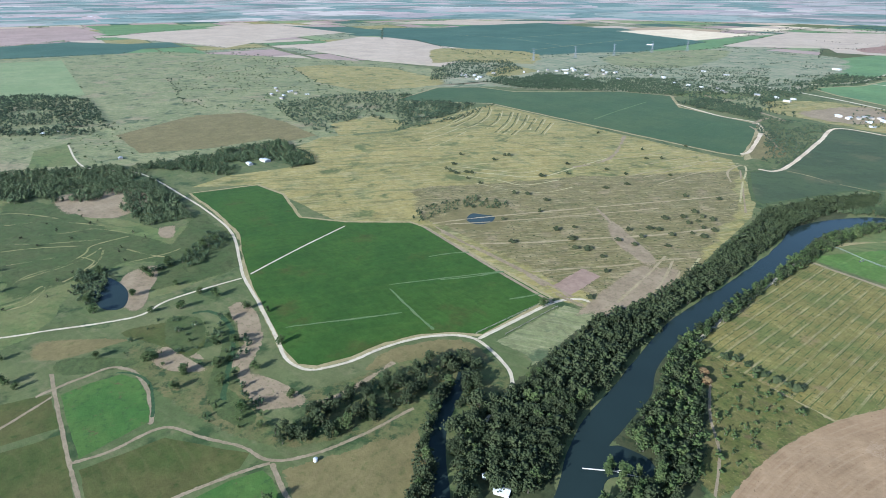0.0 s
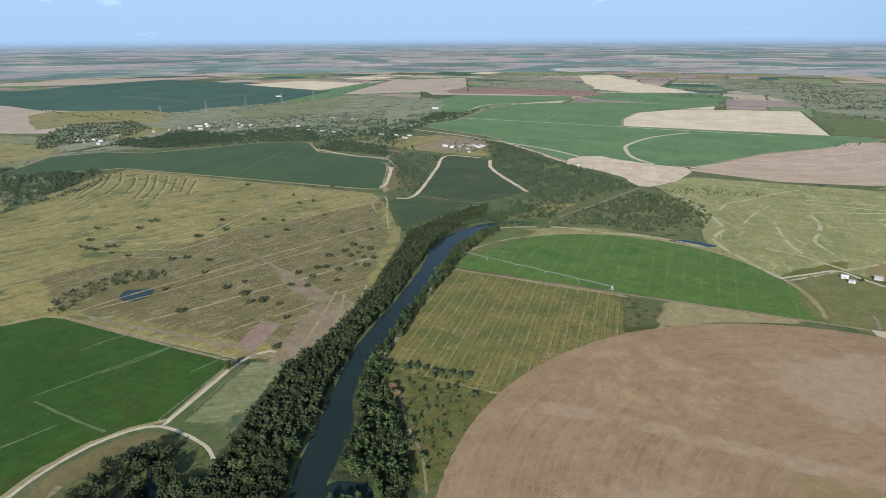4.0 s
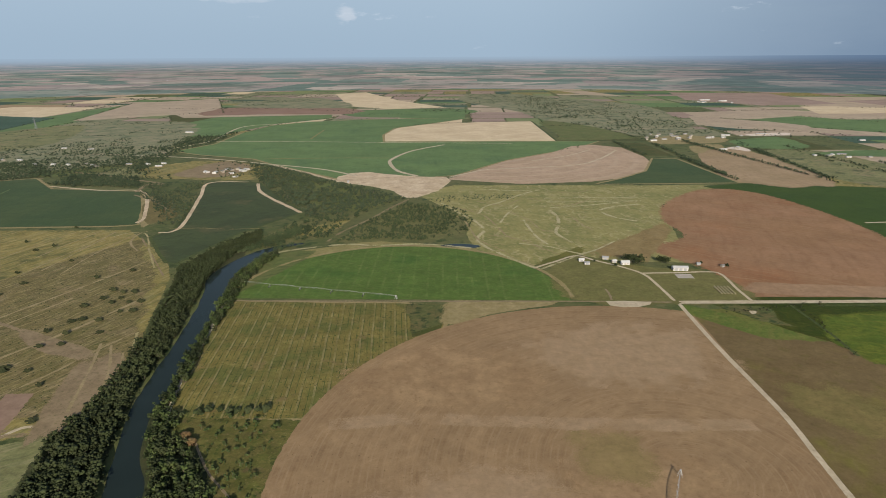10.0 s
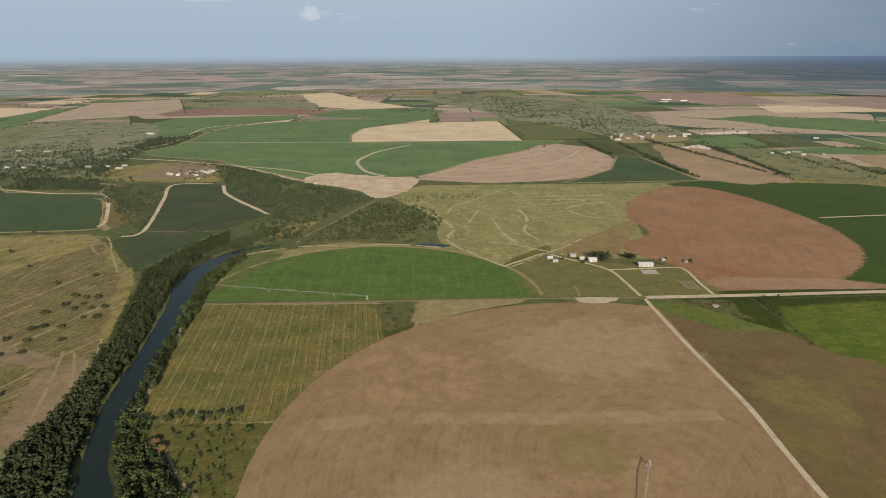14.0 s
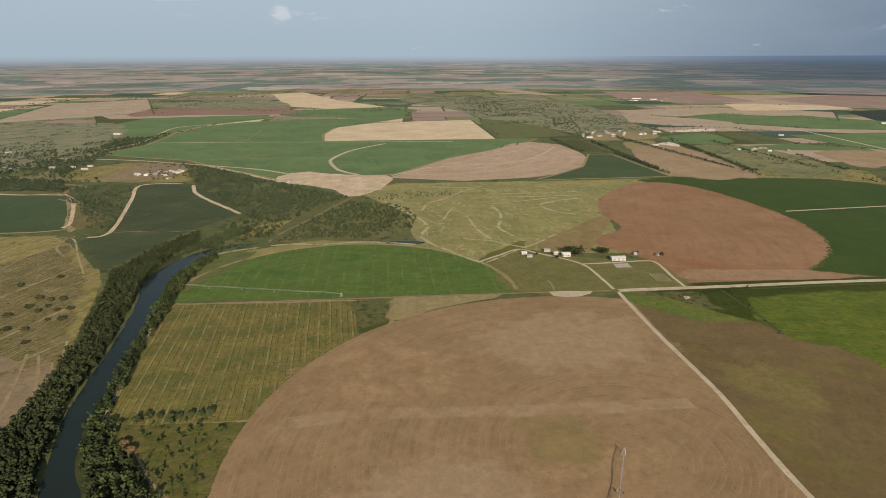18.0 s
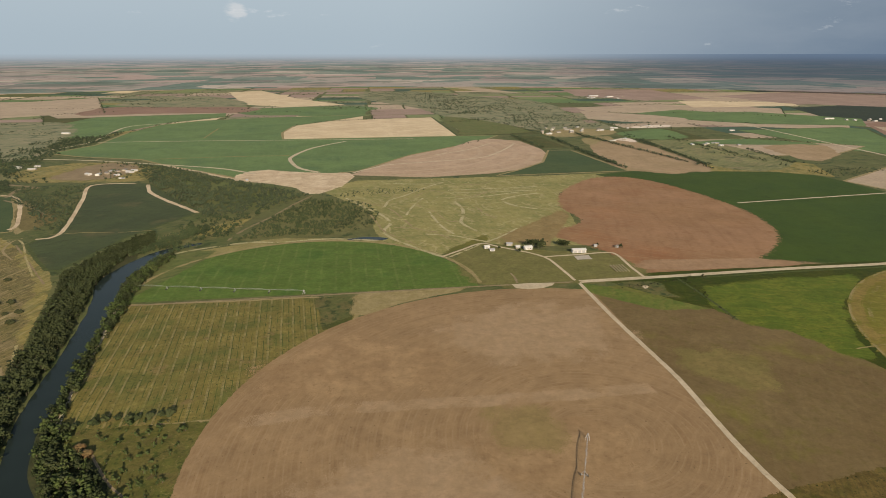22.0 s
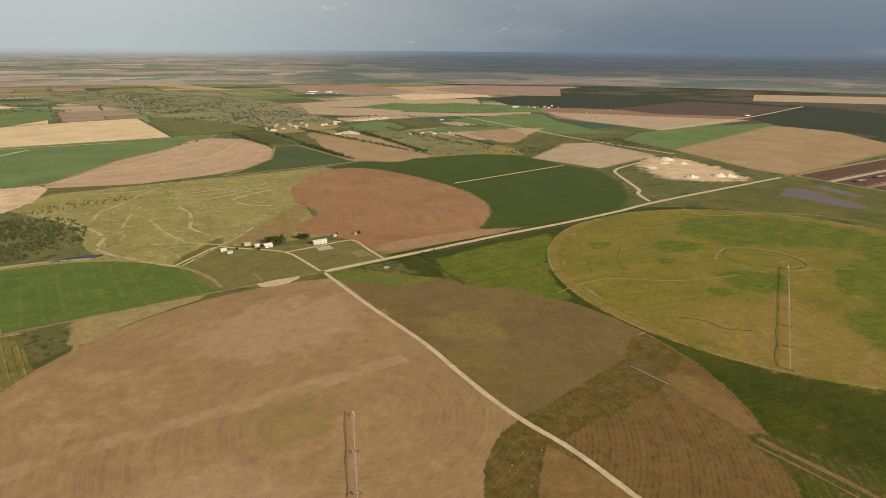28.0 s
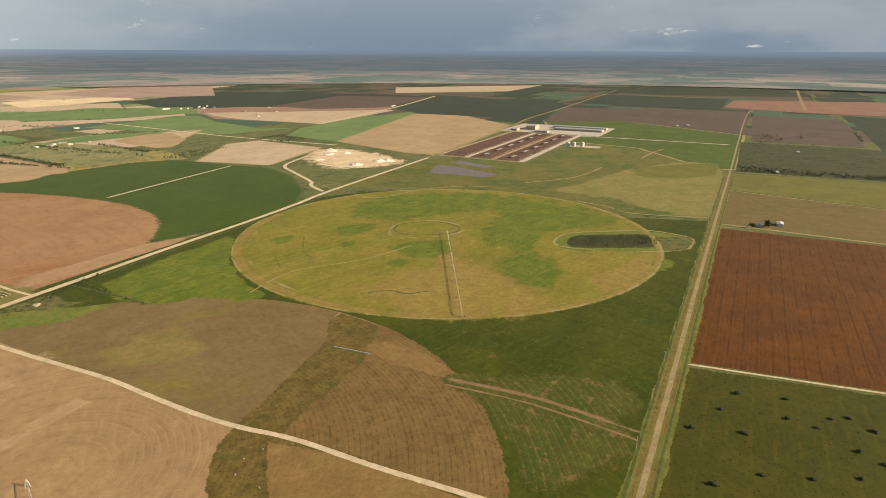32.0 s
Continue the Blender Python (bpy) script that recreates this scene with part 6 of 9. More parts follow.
road("field_track", "darkgrass", "dark rutted ring near the pivot", [(668, 407), (690, 414), (710, 405), (726, 385), (732, 356), (718, 331), (690, 330), (671, 352), (656, 382), (668, 407)], 1.8, category="track")
road("field_track", "palegrass", "pale trodden track across the pivot circle", [(404, 418), (477, 421), (543, 376), (620, 350)], 1.2, category="track")
road("field_track", "darkgrass", "dark ditch running off the county road", [(337, 600), (339, 558), (340, 520), (339, 484)], 3.0, category="track")
road("field_track", "darkgrass", "grassy roadside ditch west of the straight road", [(240, 23), (452, 24), (776, 25), (1300, 24)], 1.6, category="track", fray=1.0)
road("field_track", "darkgrass", "grassy roadside ditch east of the straight road", [(240, 9), (452, 9), (776, 10), (1300, 9)], 1.3, category="track", fray=0.8)
road("field_track", "darkgrass", "grassy ditch along the county road", [(360, 597), (485, 603), (599, 605), (720, 612), (816, 622)], 3.0, category="track", fray=1.0)


# ---- faint tracks across the fields ----
for line in ([(-34, 988), (-3, 918), (15, 828), (48, 773), (65, 730)], [(-20, 1013), (25, 963), (48, 883), (61, 837), (91, 815)], [(15, 1060), (63, 1032), (104, 1088), (133, 1064)],
             [(70, 984), (97, 934), (113, 873), (144, 875)], [(132, 1046), (174, 1031), (224, 1088)], [(167, 966), (178, 903), (192, 873)], [(148, 1148), (201, 1132), (234, 1159)],
             [(28, 847), (61, 837), (101, 787), (122, 756)]):
    faint("field_track", "haytrail", "worn pale stock trail across the dry meadow", line, 4.6, 0.3)
faint("field_track", "palegrass", "pale track from the quarry junction along the grass", [(858, 675), (831, 596), (821, 532), (906, 497), (969, 444), (994, 363)], 4.5, 0.3)
faint("field_track", "palegrass", "tan trodden ring round the pivot point", [(669, 414), (705, 415), (738, 372), (720, 326), (685, 327), (649, 364), (641, 394), (669, 414)], 5.0, 0.5)
for line in ([(530, 494), (498, 464), (477, 440)], [(585, 494), (537, 457), (524, 435)], [(647, 491), (610, 470), (592, 452)]):
    faint("field_track", "pivotlush", "faded dark wheel arc in the weedy circle", line, 2.6, 0.35)
faint("field_track", "pivottan", "worn tan band along the rim of the weedy circle", arc(687, 335, 268, 95, 215), 16.0, 0.3)
faint("field_track", "pivottan", "worn tan band along the rim of the weedy circle", arc(687, 335, 271, 215, 330), 10.0, 0.3)
faint("field_track", "pivottan", "worn track across the weedy circle", [(436, 440), (492, 433), (534, 417), (573, 379)], 7.0, 0.3)
faint("field_track", "darkgrass", "dark weedy ridge in the weedy circle", [(461, 313), (476, 295), (477, 276), (494, 259)], 3.0, 0.4)
blend("bare_field", "ploughtint", "olive tinge of sprouting weeds on the plough", [(69, 354), (93, 373), (115, 363), (123, 335), (108, 312), (80, 315)], 25)
faint("field_track", "palegrass", "narrow tan track round the scrub hollow", HOLLOW_RIM, 4.6, 0.4)
faint("field_track", "tanbare", "sandy gap among the river trees", [(-303, 837), (-268, 847), (-224, 856), (-190, 882)], 9.0, 0.3)
faint("field_track", "palegrass", "thin pale wheel track across the dark crop", [(-452, 866), (-406, 872), (-362, 867), (-314, 873)], 3.0, 0.3)
faint("field_track", "tanbare", "sandy lane through the scrub by the river", [(-196, 806), (-185, 858), (-155, 933), (-136, 995), (-105, 1080)], 7.0, 0.35)
faint("field_track", "meadowtrack", "pale grass margin above the hay circle", [(-262, 738), (-241, 764), (-171, 795), (-124, 792), (-60, 800), (8, 783)], 8.0, 0.3)
blend("pasture", "olive", "open grass strip on the river flats", [(-305, 775), (-284, 838), (-253, 893), (-240, 880), (-280, 812)], 6)
blend("pasture", "hay", "pale grass strip on the river flats", [(-249, 871), (-215, 907), (-186, 935), (-200, 869), (-235, 835)], 6)
blend("pasture", "scrubfloor", "weedy grass floor of the scrub", [(-184, 803), (-175, 846), (-150, 950), (-107, 1049), (-43, 1027), (0, 945), (-2, 854), (-63, 817)], 12)
blend("pasture", "olive", "grassy floor of the river bend wood", [(-480, 1400), (-420, 1350), (-328, 1240), (-217, 1160), (-130, 1060), (-205, 970), (-262, 1010), (-330, 1140)], 5)
blend("bare_plot", "dryolive", "brown bare ground between crop and wood", [(-581, 1039), (-548, 1042), (-483, 962), (-481, 915), (-496, 891), (-537, 949)], 6)
blend("bare_plot", "tanbare", "tan bare ground round the northern farm", [(-650, 1300), (-640, 1420), (-600, 1480), (-515, 1420), (-510, 1341), (-535, 1275), (-589, 1272)], 10)
faint("field_track", "hayridge", "pale worn corner of the pasture", [(-515, 815), (-502, 842), (-473, 838), (-425, 756), (-385, 690)], 4.0, 0.3)
for line in ([(-610, -49), (-618, -29), (-625, -7), (-640, 13), (-655, 25)], [(-718, -57), (-700, -28), (-690, -4), (-679, 26)], [(-587, -13), (-602, 6), (-620, 19), (-648, 26)], [(-730, -28), (-719, -2), (-716, 24), (-683, 53)],
             [(-656, -56), (-654, -34), (-650, -10)], [(-638, 45), (-607, 64), (-590, 82)], [(-780, -60), (-770, -20), (-740, 15), (-705, 45)], [(-830, -70), (-812, -40), (-770, -5)], [(-560, -70), (-566, -40), (-585, -20)]):
    faint("field_track", "darkgrass", "dark contour ditch in the olive pasture", line, 4.5, 0.2)
    faint("field_track", "grasstrack", "pale contour bank in the olive pasture", [(x + 3.5, y + 4.0) for x, y in line], 3.4, 0.5)
blend("bare_plot", "tanbare", "trodden bare ground where cattle gather by the gate", [(-312, 380), (-324, 423), (-328, 456), (-295, 436), (-277, 384), (-273, 355), (-290, 348), (-296, 335)], 9)
# worn ground, trails and terraces of the dry pasture
faint("field_track", "haytrail", "trodden pale cattle trail in the pasture", [(-528, 342), (-518, 386), (-492, 466), (-466, 541), (-428, 647), (-405, 724)], 5.2, 0.10)
faint("field_track", "haytrail", "trodden pale cattle trail in the pasture", [(-455, 353), (-427, 401), (-405, 452), (-373, 521), (-348, 598)], 5.8, 0.05)
faint("field_track", "haytrail", "trodden pale cattle trail in the pasture", [(-519, 352), (-491, 414), (-450, 522), (-425, 594)], 4.2, 0.15)
faint("field_track", "haytrail", "trodden pale cattle trail in the pasture", [(-375, 354), (-357, 397), (-339, 438), (-327, 475), (-311, 515)], 4.5, 0.05)
faint("field_track", "hayridge", "pale mowing line in the pasture", [(-687, 478), (-648, 511), (-613, 538), (-597, 568), (-605, 626), (-618, 721)], 5.0, 0.10)
faint("field_track", "hayridge", "pale mowing line in the pasture", [(-669, 468), (-617, 501), (-581, 517), (-573, 573)], 3.8, 0.10)
faint("field_track", "hayridge", "pale mowing line in the pasture", [(-697, 496), (-656, 526), (-626, 550), (-623, 584)], 3.2, 0.15)
faint("field_track", "hayridge", "pale mowing line in the pasture", [(-624, 469), (-575, 488), (-544, 517), (-540, 567)], 3.2, 0.20)
faint("field_track", "tanbare", "trodden pale cattle trail in the pasture", [(-609, 630), (-606, 683), (-630, 741), (-706, 847)], 8.8, 0.20)
faint("field_track", "haytrail", "trodden pale cattle trail in the pasture", [(-519, 674), (-521, 758), (-524, 851)], 3.5, 0.15)
faint("field_track", "haytrail", "trodden pale cattle trail in the pasture", [(-488, 663), (-493, 745), (-487, 841)], 3.5, 0.15)
faint("field_track", "haytrail", "trodden pale cattle trail in the pasture", [(-563, 693), (-557, 780), (-548, 854)], 3.0, 0.20)
faint("field_track", "haytrail", "trodden pale cattle trail in the pasture", [(-535, 645), (-527, 766), (-504, 827)], 3.0, 0.20)
faint("field_track", "haytrail", "trodden pale cattle trail in the pasture", [(-612, 690), (-599, 764), (-582, 846)], 3.0, 0.20)
faint("field_track", "dryolive", "trodden pale cattle trail in the pasture", [(-800, 651), (-690, 660), (-582, 655), (-448, 652), (-400, 657)], 3.2, 0.05)
faint("field_track", "tanbare", "trodden pale cattle trail in the pasture", [(-527, 341), (-462, 342), (-374, 350), (-317, 352)], 6.2, 0.10)
faint("field_track", "hayridge", "pale mowing line in the pasture", [(-898, 551), (-934, 617), (-984, 700)], 3.2, 0.10)
faint("field_track", "hayridge", "pale mowing line in the pasture", [(-864, 528), (-884, 582), (-913, 640)], 3.0, 0.15)
faint("field_track", "hayridge", "pale mowing line in the pasture", [(-813, 510), (-842, 569), (-885, 636)], 3.0, 0.20)
faint("field_track", "tanbare", "trodden pale cattle trail in the pasture", [(-466, 531), (-413, 505), (-352, 473), (-299, 452)], 6.2, 0.10)
faint("field_track", "haytrail", "trodden pale cattle trail in the pasture", [(-332, 488), (-311, 434), (-291, 375)], 3.8, 0.10)
faint("field_track", "haytrail", "trodden pale cattle trail in the pasture", [(-321, 485), (-292, 429), (-276, 373)], 3.2, 0.10)
faint("field_track", "haytrail", "trodden pale cattle trail in the pasture", [(-302, 471), (-279, 422), (-267, 379)], 2.8, 0.15)
faint("field_track", "tanbare", "trodden pale cattle trail in the pasture", [(-321, 456), (-307, 411), (-296, 367)], 3.8, 0.10)
faint("field_track", "hayridge", "pale mowing line in the pasture", [(-311, 512), (-289, 456), (-272, 403)], 4.0, 0.05)
faint("field_track", "haytrail", "trodden pale cattle trail in the pasture", [(-441, 756), (-472, 794), (-483, 835), (-478, 853)], 4.2, 0.10)
faint("field_track", "oldgreen", "dark foot of a terrace in the dry pasture", [(-1082, 777), (-1021, 727), (-960, 644)], 4.0, 0.25)
faint("field_track", "hayridge", "pale terrace ridge in the dry pasture", [(-1077.5, 779.5), (-1016.5, 729.5), (-955.5, 646.5)], 3.4, 0.35)
faint("field_track", "oldgreen", "dark foot of a terrace in the dry pasture", [(-1052, 789), (-982, 719), (-930, 636)], 4.0, 0.25)
faint("field_track", "hayridge", "pale terrace ridge in the dry pasture", [(-1047.5, 791.5), (-977.5, 721.5), (-925.5, 638.5)], 3.4, 0.35)
faint("field_track", "oldgreen", "dark foot of a terrace in the dry pasture", [(-1054, 814), (-973, 745), (-922, 678), (-905, 628)], 4.0, 0.25)
faint("field_track", "hayridge", "pale terrace ridge in the dry pasture", [(-1049.5, 816.5), (-968.5, 747.5), (-917.5, 680.5), (-900.5, 630.5)], 3.4, 0.35)
faint("field_track", "oldgreen", "dark foot of a terrace in the dry pasture", [(-1006, 806), (-931, 738), (-883, 674)], 4.0, 0.25)
faint("field_track", "hayridge", "pale terrace ridge in the dry pasture", [(-1001.5, 808.5), (-926.5, 740.5), (-878.5, 676.5)], 3.4, 0.35)
faint("field_track", "oldgreen", "dark foot of a terrace in the dry pasture", [(-981, 815), (-909, 746), (-846, 669)], 4.0, 0.25)
faint("field_track", "hayridge", "pale terrace ridge in the dry pasture", [(-976.5, 817.5), (-904.5, 748.5), (-841.5, 671.5)], 3.4, 0.35)
faint("field_track", "oldgreen", "dark foot of a terrace in the dry pasture", [(-966, 821), (-879, 736), (-833, 674)], 4.0, 0.25)
faint("field_track", "hayridge", "pale terrace ridge in the dry pasture", [(-961.5, 823.5), (-874.5, 738.5), (-828.5, 676.5)], 3.4, 0.35)
faint("field_track", "oldgreen", "dark foot of a terrace in the dry pasture", [(-938, 821), (-871, 752), (-815, 681)], 4.0, 0.25)
faint("field_track", "hayridge", "pale terrace ridge in the dry pasture", [(-933.5, 823.5), (-866.5, 754.5), (-810.5, 683.5)], 3.4, 0.35)
faint("field_track", "oldgreen", "dark foot of a terrace in the dry pasture", [(-906, 814), (-833, 733)], 4.0, 0.25)
faint("field_track", "hayridge", "pale terrace ridge in the dry pasture", [(-901.5, 816.5), (-828.5, 735.5)], 3.4, 0.35)
faint("field_track", "oldgreen", "dark foot of a terrace in the dry pasture", [(-892, 824), (-811, 733)], 4.0, 0.25)
faint("field_track", "hayridge", "pale terrace ridge in the dry pasture", [(-887.5, 826.5), (-806.5, 735.5)], 3.4, 0.35)
faint("field_track", "oldgreen", "dark foot of a terrace in the dry pasture", [(-857, 813), (-791, 729)], 4.0, 0.25)
faint("field_track", "hayridge", "pale terrace ridge in the dry pasture", [(-852.5, 815.5), (-786.5, 731.5)], 3.4, 0.35)
faint("field_track", "oldgreen", "dark foot of a terrace in the dry pasture", [(-1089, 764), (-1039, 719), (-978, 637)], 4.0, 0.25)
faint("field_track", "hayridge", "pale terrace ridge in the dry pasture", [(-1084.5, 766.5), (-1034.5, 721.5), (-973.5, 639.5)], 3.4, 0.35)
faint("field_track", "oldgreen", "dark foot of a terrace in the dry pasture", [(-1067, 783), (-1009, 731), (-952, 647)], 4.0, 0.25)
faint("field_track", "hayridge", "pale terrace ridge in the dry pasture", [(-1062.5, 785.5), (-1004.5, 733.5), (-947.5, 649.5)], 3.4, 0.35)
road("field_track", "creekgreen", "dark winding ditch of the dry creek", [(-464, 76), (-458, 90), (-435, 96), (-407, 94), (-378, 84), (-354, 74), (-336, 69)], 3.2, category="track", fray=1.4)
road("field_track", "creekgreen", "dark ditch round the bright plot", [(-407, 15), (-398, 26), (-381, 32), (-360, 31), (-343, 28)], 1.8, category="track", fray=1.0)
for line in ([(-306, 104), (-302, 133), (-316, 181)], [(-430, 106), (-398, 105), (-369, 95)], [(-330, 88), (-318, 112)]):
    faint("field_track", "tanbare", "eroded tan cut of the dry creek", line, 6.0, 0.25)
faint("field_track", "ploughband", "pale wheel band across the plough", [(-98, 368), (-34, 377), (47, 376), (128, 376), (207, 379)], 22.0, 0.42)
faint("field_track", "palegrass", "pale bare rim of the pivot circle", arc(687, 335, 274, 0, 360, 6), 5.0, 0.42)
faint("field_track", "palegrass", "second pale ring inside the pivot circle", arc(687, 335, 258, 110, 200, 6), 6.0, 0.62)
faint("field_track", "dirt_red", "red dirt track beside the stubble", [(346, 166), (351, 97), (342, 23)], 6.0)
faint("field_track", "dirt_red", "second red dirt wheel track", [(338, 164), (342, 97), (333, 23)], 3.0)
faint("field_track", "palegrass", "pale verge of the hay circle", arc(-73, 604, 188, 2, 178, 6), 9.0)
faint("field_track", "tanbare", "bare dirt track along the crop edge", [(-506, 339), (-441, 345), (-378, 349), (-333, 345), (-306, 348), (-273, 351)], 8.0, 0.3)
faint("field_track", "tanbare", "pale track beside the river trees", [(-472, 823), (-407, 730), (-359, 661)], 4.0, 0.3)
road("field_track", "croptrack", "faint wheel track in the green crop", [(-407, 275), (-396, 304), (-389, 335)], 1.6, category="track", fray=1.2)
road("field_track", "croptrack", "faint wheel track in the green crop", [(-455, 293), (-450, 315), (-442, 333)], 1.5, category="track", fray=1.2)
road("field_track", "croptrack", "faint wheel track in the green crop", [(-345, 304), (-337, 335)], 1.5, category="track", fray=1.2)
faint("field_track", "meadowtrack", "pale worn track in the meadow", [(-47, 1048), (-10, 968), (15, 917), (25, 871), (15, 830), (25, 792), (51, 751), (78, 713), (91, 701)], 8.0, 0.3)
faint("field_track", "meadowtrack", "pale worn track in the meadow", [(-7, 955), (16, 966), (30, 1020), (59, 1055), (99, 1117), (140, 1162)], 7.0, 0.3)
faint("field_track", "meadowtrack", "pale worn track in the meadow", [(51, 914), (67, 975), (88, 1030)], 6.0, 0.3)
faint("field_track", "meadowtrack", "pale worn track in the meadow", [(89, 935), (95, 876), (102, 833), (112, 803)], 6.0, 0.3)
faint("field_track", "meadowtrack", "pale worn track in the meadow", [(138, 997), (145, 956), (141, 907), (131, 862), (144, 820), (156, 791)], 8.0, 0.3)
faint("field_track", "meadowtrack", "pale worn track in the meadow", [(299, 1044), (262, 1031), (226, 1005), (226, 976), (242, 948), (267, 931)], 8.0, 0.3)
faint("field_track", "meadowtrack", "pale double track along the meadow edge", [(91, 701), (119, 729), (150, 760), (176, 784), (210, 825)], 6.0, 0.3)
faint("field_track", "meadowtrack", "pale worn track in the meadow", [(71, 807), (110, 794), (134, 774), (152, 760)], 6.0, 0.3)
faint("field_track", "meadowtrack", "pale contour line in the meadow", [(38, 1163), (101, 1149), (140, 1162)], 7.0, 0.3)
faint("field_track", "meadowtrack", "pale contour line in the meadow", [(139, 1088), (204, 1092), (314, 1100)], 7.0, 0.3)
faint("field_track", "meadowtrack", "pale contour line in the meadow", [(139, 1064), (235, 1065), (306, 1072)], 6.0, 0.3)
faint("field_track", "meadowtrack", "pale contour line in the meadow", [(140, 1014), (193, 1029), (269, 1059)], 6.0, 0.3)
road("field_track", "dirt", "thin track across the paddock", [(155, 638), (156, 619), (155, 605)], 2.0, category="track", fray=1.2)
faint("field_track", "palegrass", "pale track along the grass field", [(949, 227), (938, 178), (912, 134), (937, 23)], 5.0)
faint("field_track", "palegrass", "pale bare track on the grass", [(1435, 206), (1535, 197), (1607, 181)], 8.0)
faint("field_track", "palegrass", "pale curved bank in the grass", [(1052, 354), (1125, 295), (1202, 271), (1282, 262)], 6.0)
road("field_track", "darkgrass", "dark ditch across the brown stubble", [(1165, 6), (1094, -30), (1023, -68)], 2.0, category="track", fray=1.2)
road("field_track", "croptrack", "faint track across the dark crop", [(-833, 900), (-868, 1007), (-908, 1147)], 3.0, category="track", fray=1.2)
faint("field_track", "tanbare", "pale margin above the dark crop", [(-1365, 891), (-1323, 1002), (-1193, 1024), (-1078, 1186), (-912, 1254)], 8.0, 0.3)
road("field_track", "sand", "sandy track at the end of the dark crop", [(-855, 1175), (-724, 1137), (-630, 1126), (-532, 948), (-520, 898)], 6.0, category="track", fray=1.2)
road("field_track", "sand", "pale track beside the dark triangle", [(-454, 1224), (-534, 1212), (-498, 1084), (-439, 877), (-459, 844)], 6.0, category="track", fray=1.2)
faint("field_track", "grasstrack", "pale line across the dark green field", [(-2786, 1864), (-2468, 1967), (-2018, 1919)], 8.0)
faint("field_track", "grasstrack", "pale line across the dark green field", [(-2440, 1977), (-2482, 2307), (-2554, 2744)], 8.0)
faint("field_track", "grasstrack", "pale line across the dark green field", [(-1937, 1657), (-2005, 1995), (-2073, 2398)], 8.0)
road("field_track", "caliche", "pale straight track across the pivot field", [(-782, 1844), (-484, 1841), (-188, 1825), (136, 1813)], 6.0, category="track", fray=1.2)
faint("field_track", "grasstrack", "pale straight track across the pivot field", [(-523, 1517), (-358, 1535), (-198, 1537)], 12.0)
road("field_track", "caliche", "pale ring track in the green pivot field", [(-68, 1786), (-154, 1660), (-192, 1521), (-187, 1446), (-158, 1355), (-109, 1295)], 9.0, category="track", fray=1.2)
faint("field_track", "grasstrack", "faint track across the pivot field", [(-497, 1895), (-512, 2161)], 10.0)
road("field_track", "caliche", "pale edge of the pivot field", [(-852, 1686), (-798, 1860), (-838, 2239), (-715, 2374), (-560, 2582)], 8.0, category="track", fray=1.2)
road("field_track", "caliche", "pale track across the pinkish plough", [(-42, 1280), (21, 1358), (73, 1385), (250, 1439), (327, 1527), (406, 1682)], 6.0, category="track", fray=1.2)
road("field_track", "caliche", "pale track across the pinkish plough", [(153, 1496), (258, 1582), (338, 1694)], 5.0, category="track", fray=1.2)
road("field_track", "dirt", "narrow track round the bright plot", [(-405, -32), (-409, -21), (-413, -3), (-415, 14), (-400, 26), (-375, 30), (-343, 28), (-338, 25)], 2.5, category="track", fray=1.2)
faint("field_track", "grasstrack", "worn track in the olive pasture", [(-602, -46), (-616, -34), (-625, -7), (-643, 13), (-662, 22), (-670, 57)], 3.2, 0.4)
faint("field_track", "grasstrack", "worn track in the olive pasture", [(-693, -57), (-686, -28), (-666, 15)], 3.0, 0.4)
faint("field_track", "grasstrack", "worn loop in the olive pasture", [(-550, -50), (-554, -34), (-574, -23), (-584, -25), (-566, -38)], 3.0, 0.4)
faint("field_track", "grasstrack", "worn track in the olive pasture", [(-636, 10), (-620, 19), (-610, 16), (-591, 1)], 3.0, 0.4)
faint("field_track", "grasstrack", "worn track in the olive pasture", [(-598, 46), (-600, 79), (-606, 95)], 3.0, 0.4)
road("field_track", "croptrack", "faint wheel track across the green crop", [(-417, 230), (-372, 227), (-336, 226)], 1.6, category="track", fray=1.2)
road("field_track", "croptrack", "faint wheel track in the green crop", [(-424, 229), (-390, 334)], 1.5, category="track", fray=1.2)
road("field_track", "croptrack", "faint straight track through the green crop", [(-403, 130), (-372, 222)], 1.4, category="track", fray=1.2)

# ---- trees and scrub ----
def _ico():
    bm = bmesh.new()
    bmesh.ops.create_icosphere(bm, subdivisions=1, radius=1.0)
    v = np.array([w.co[:] for w in bm.verts])
    f = np.array([[w.index for w in g.verts] for g in bm.faces])
    bm.free()
    return v, f


ICO_V, ICO_F = _ico()
OCT_V = np.array([(1, 0, 0), (0, 1, 0), (-1, 0, 0), (0, -1, 0), (0, 0, 1), (0, 0, -0.8)], float)
OCT_F = np.array([(0, 1, 4), (1, 2, 4), (2, 3, 4), (3, 0, 4), (1, 0, 5), (2, 1, 5), (3, 2, 5), (0, 3, 5)])


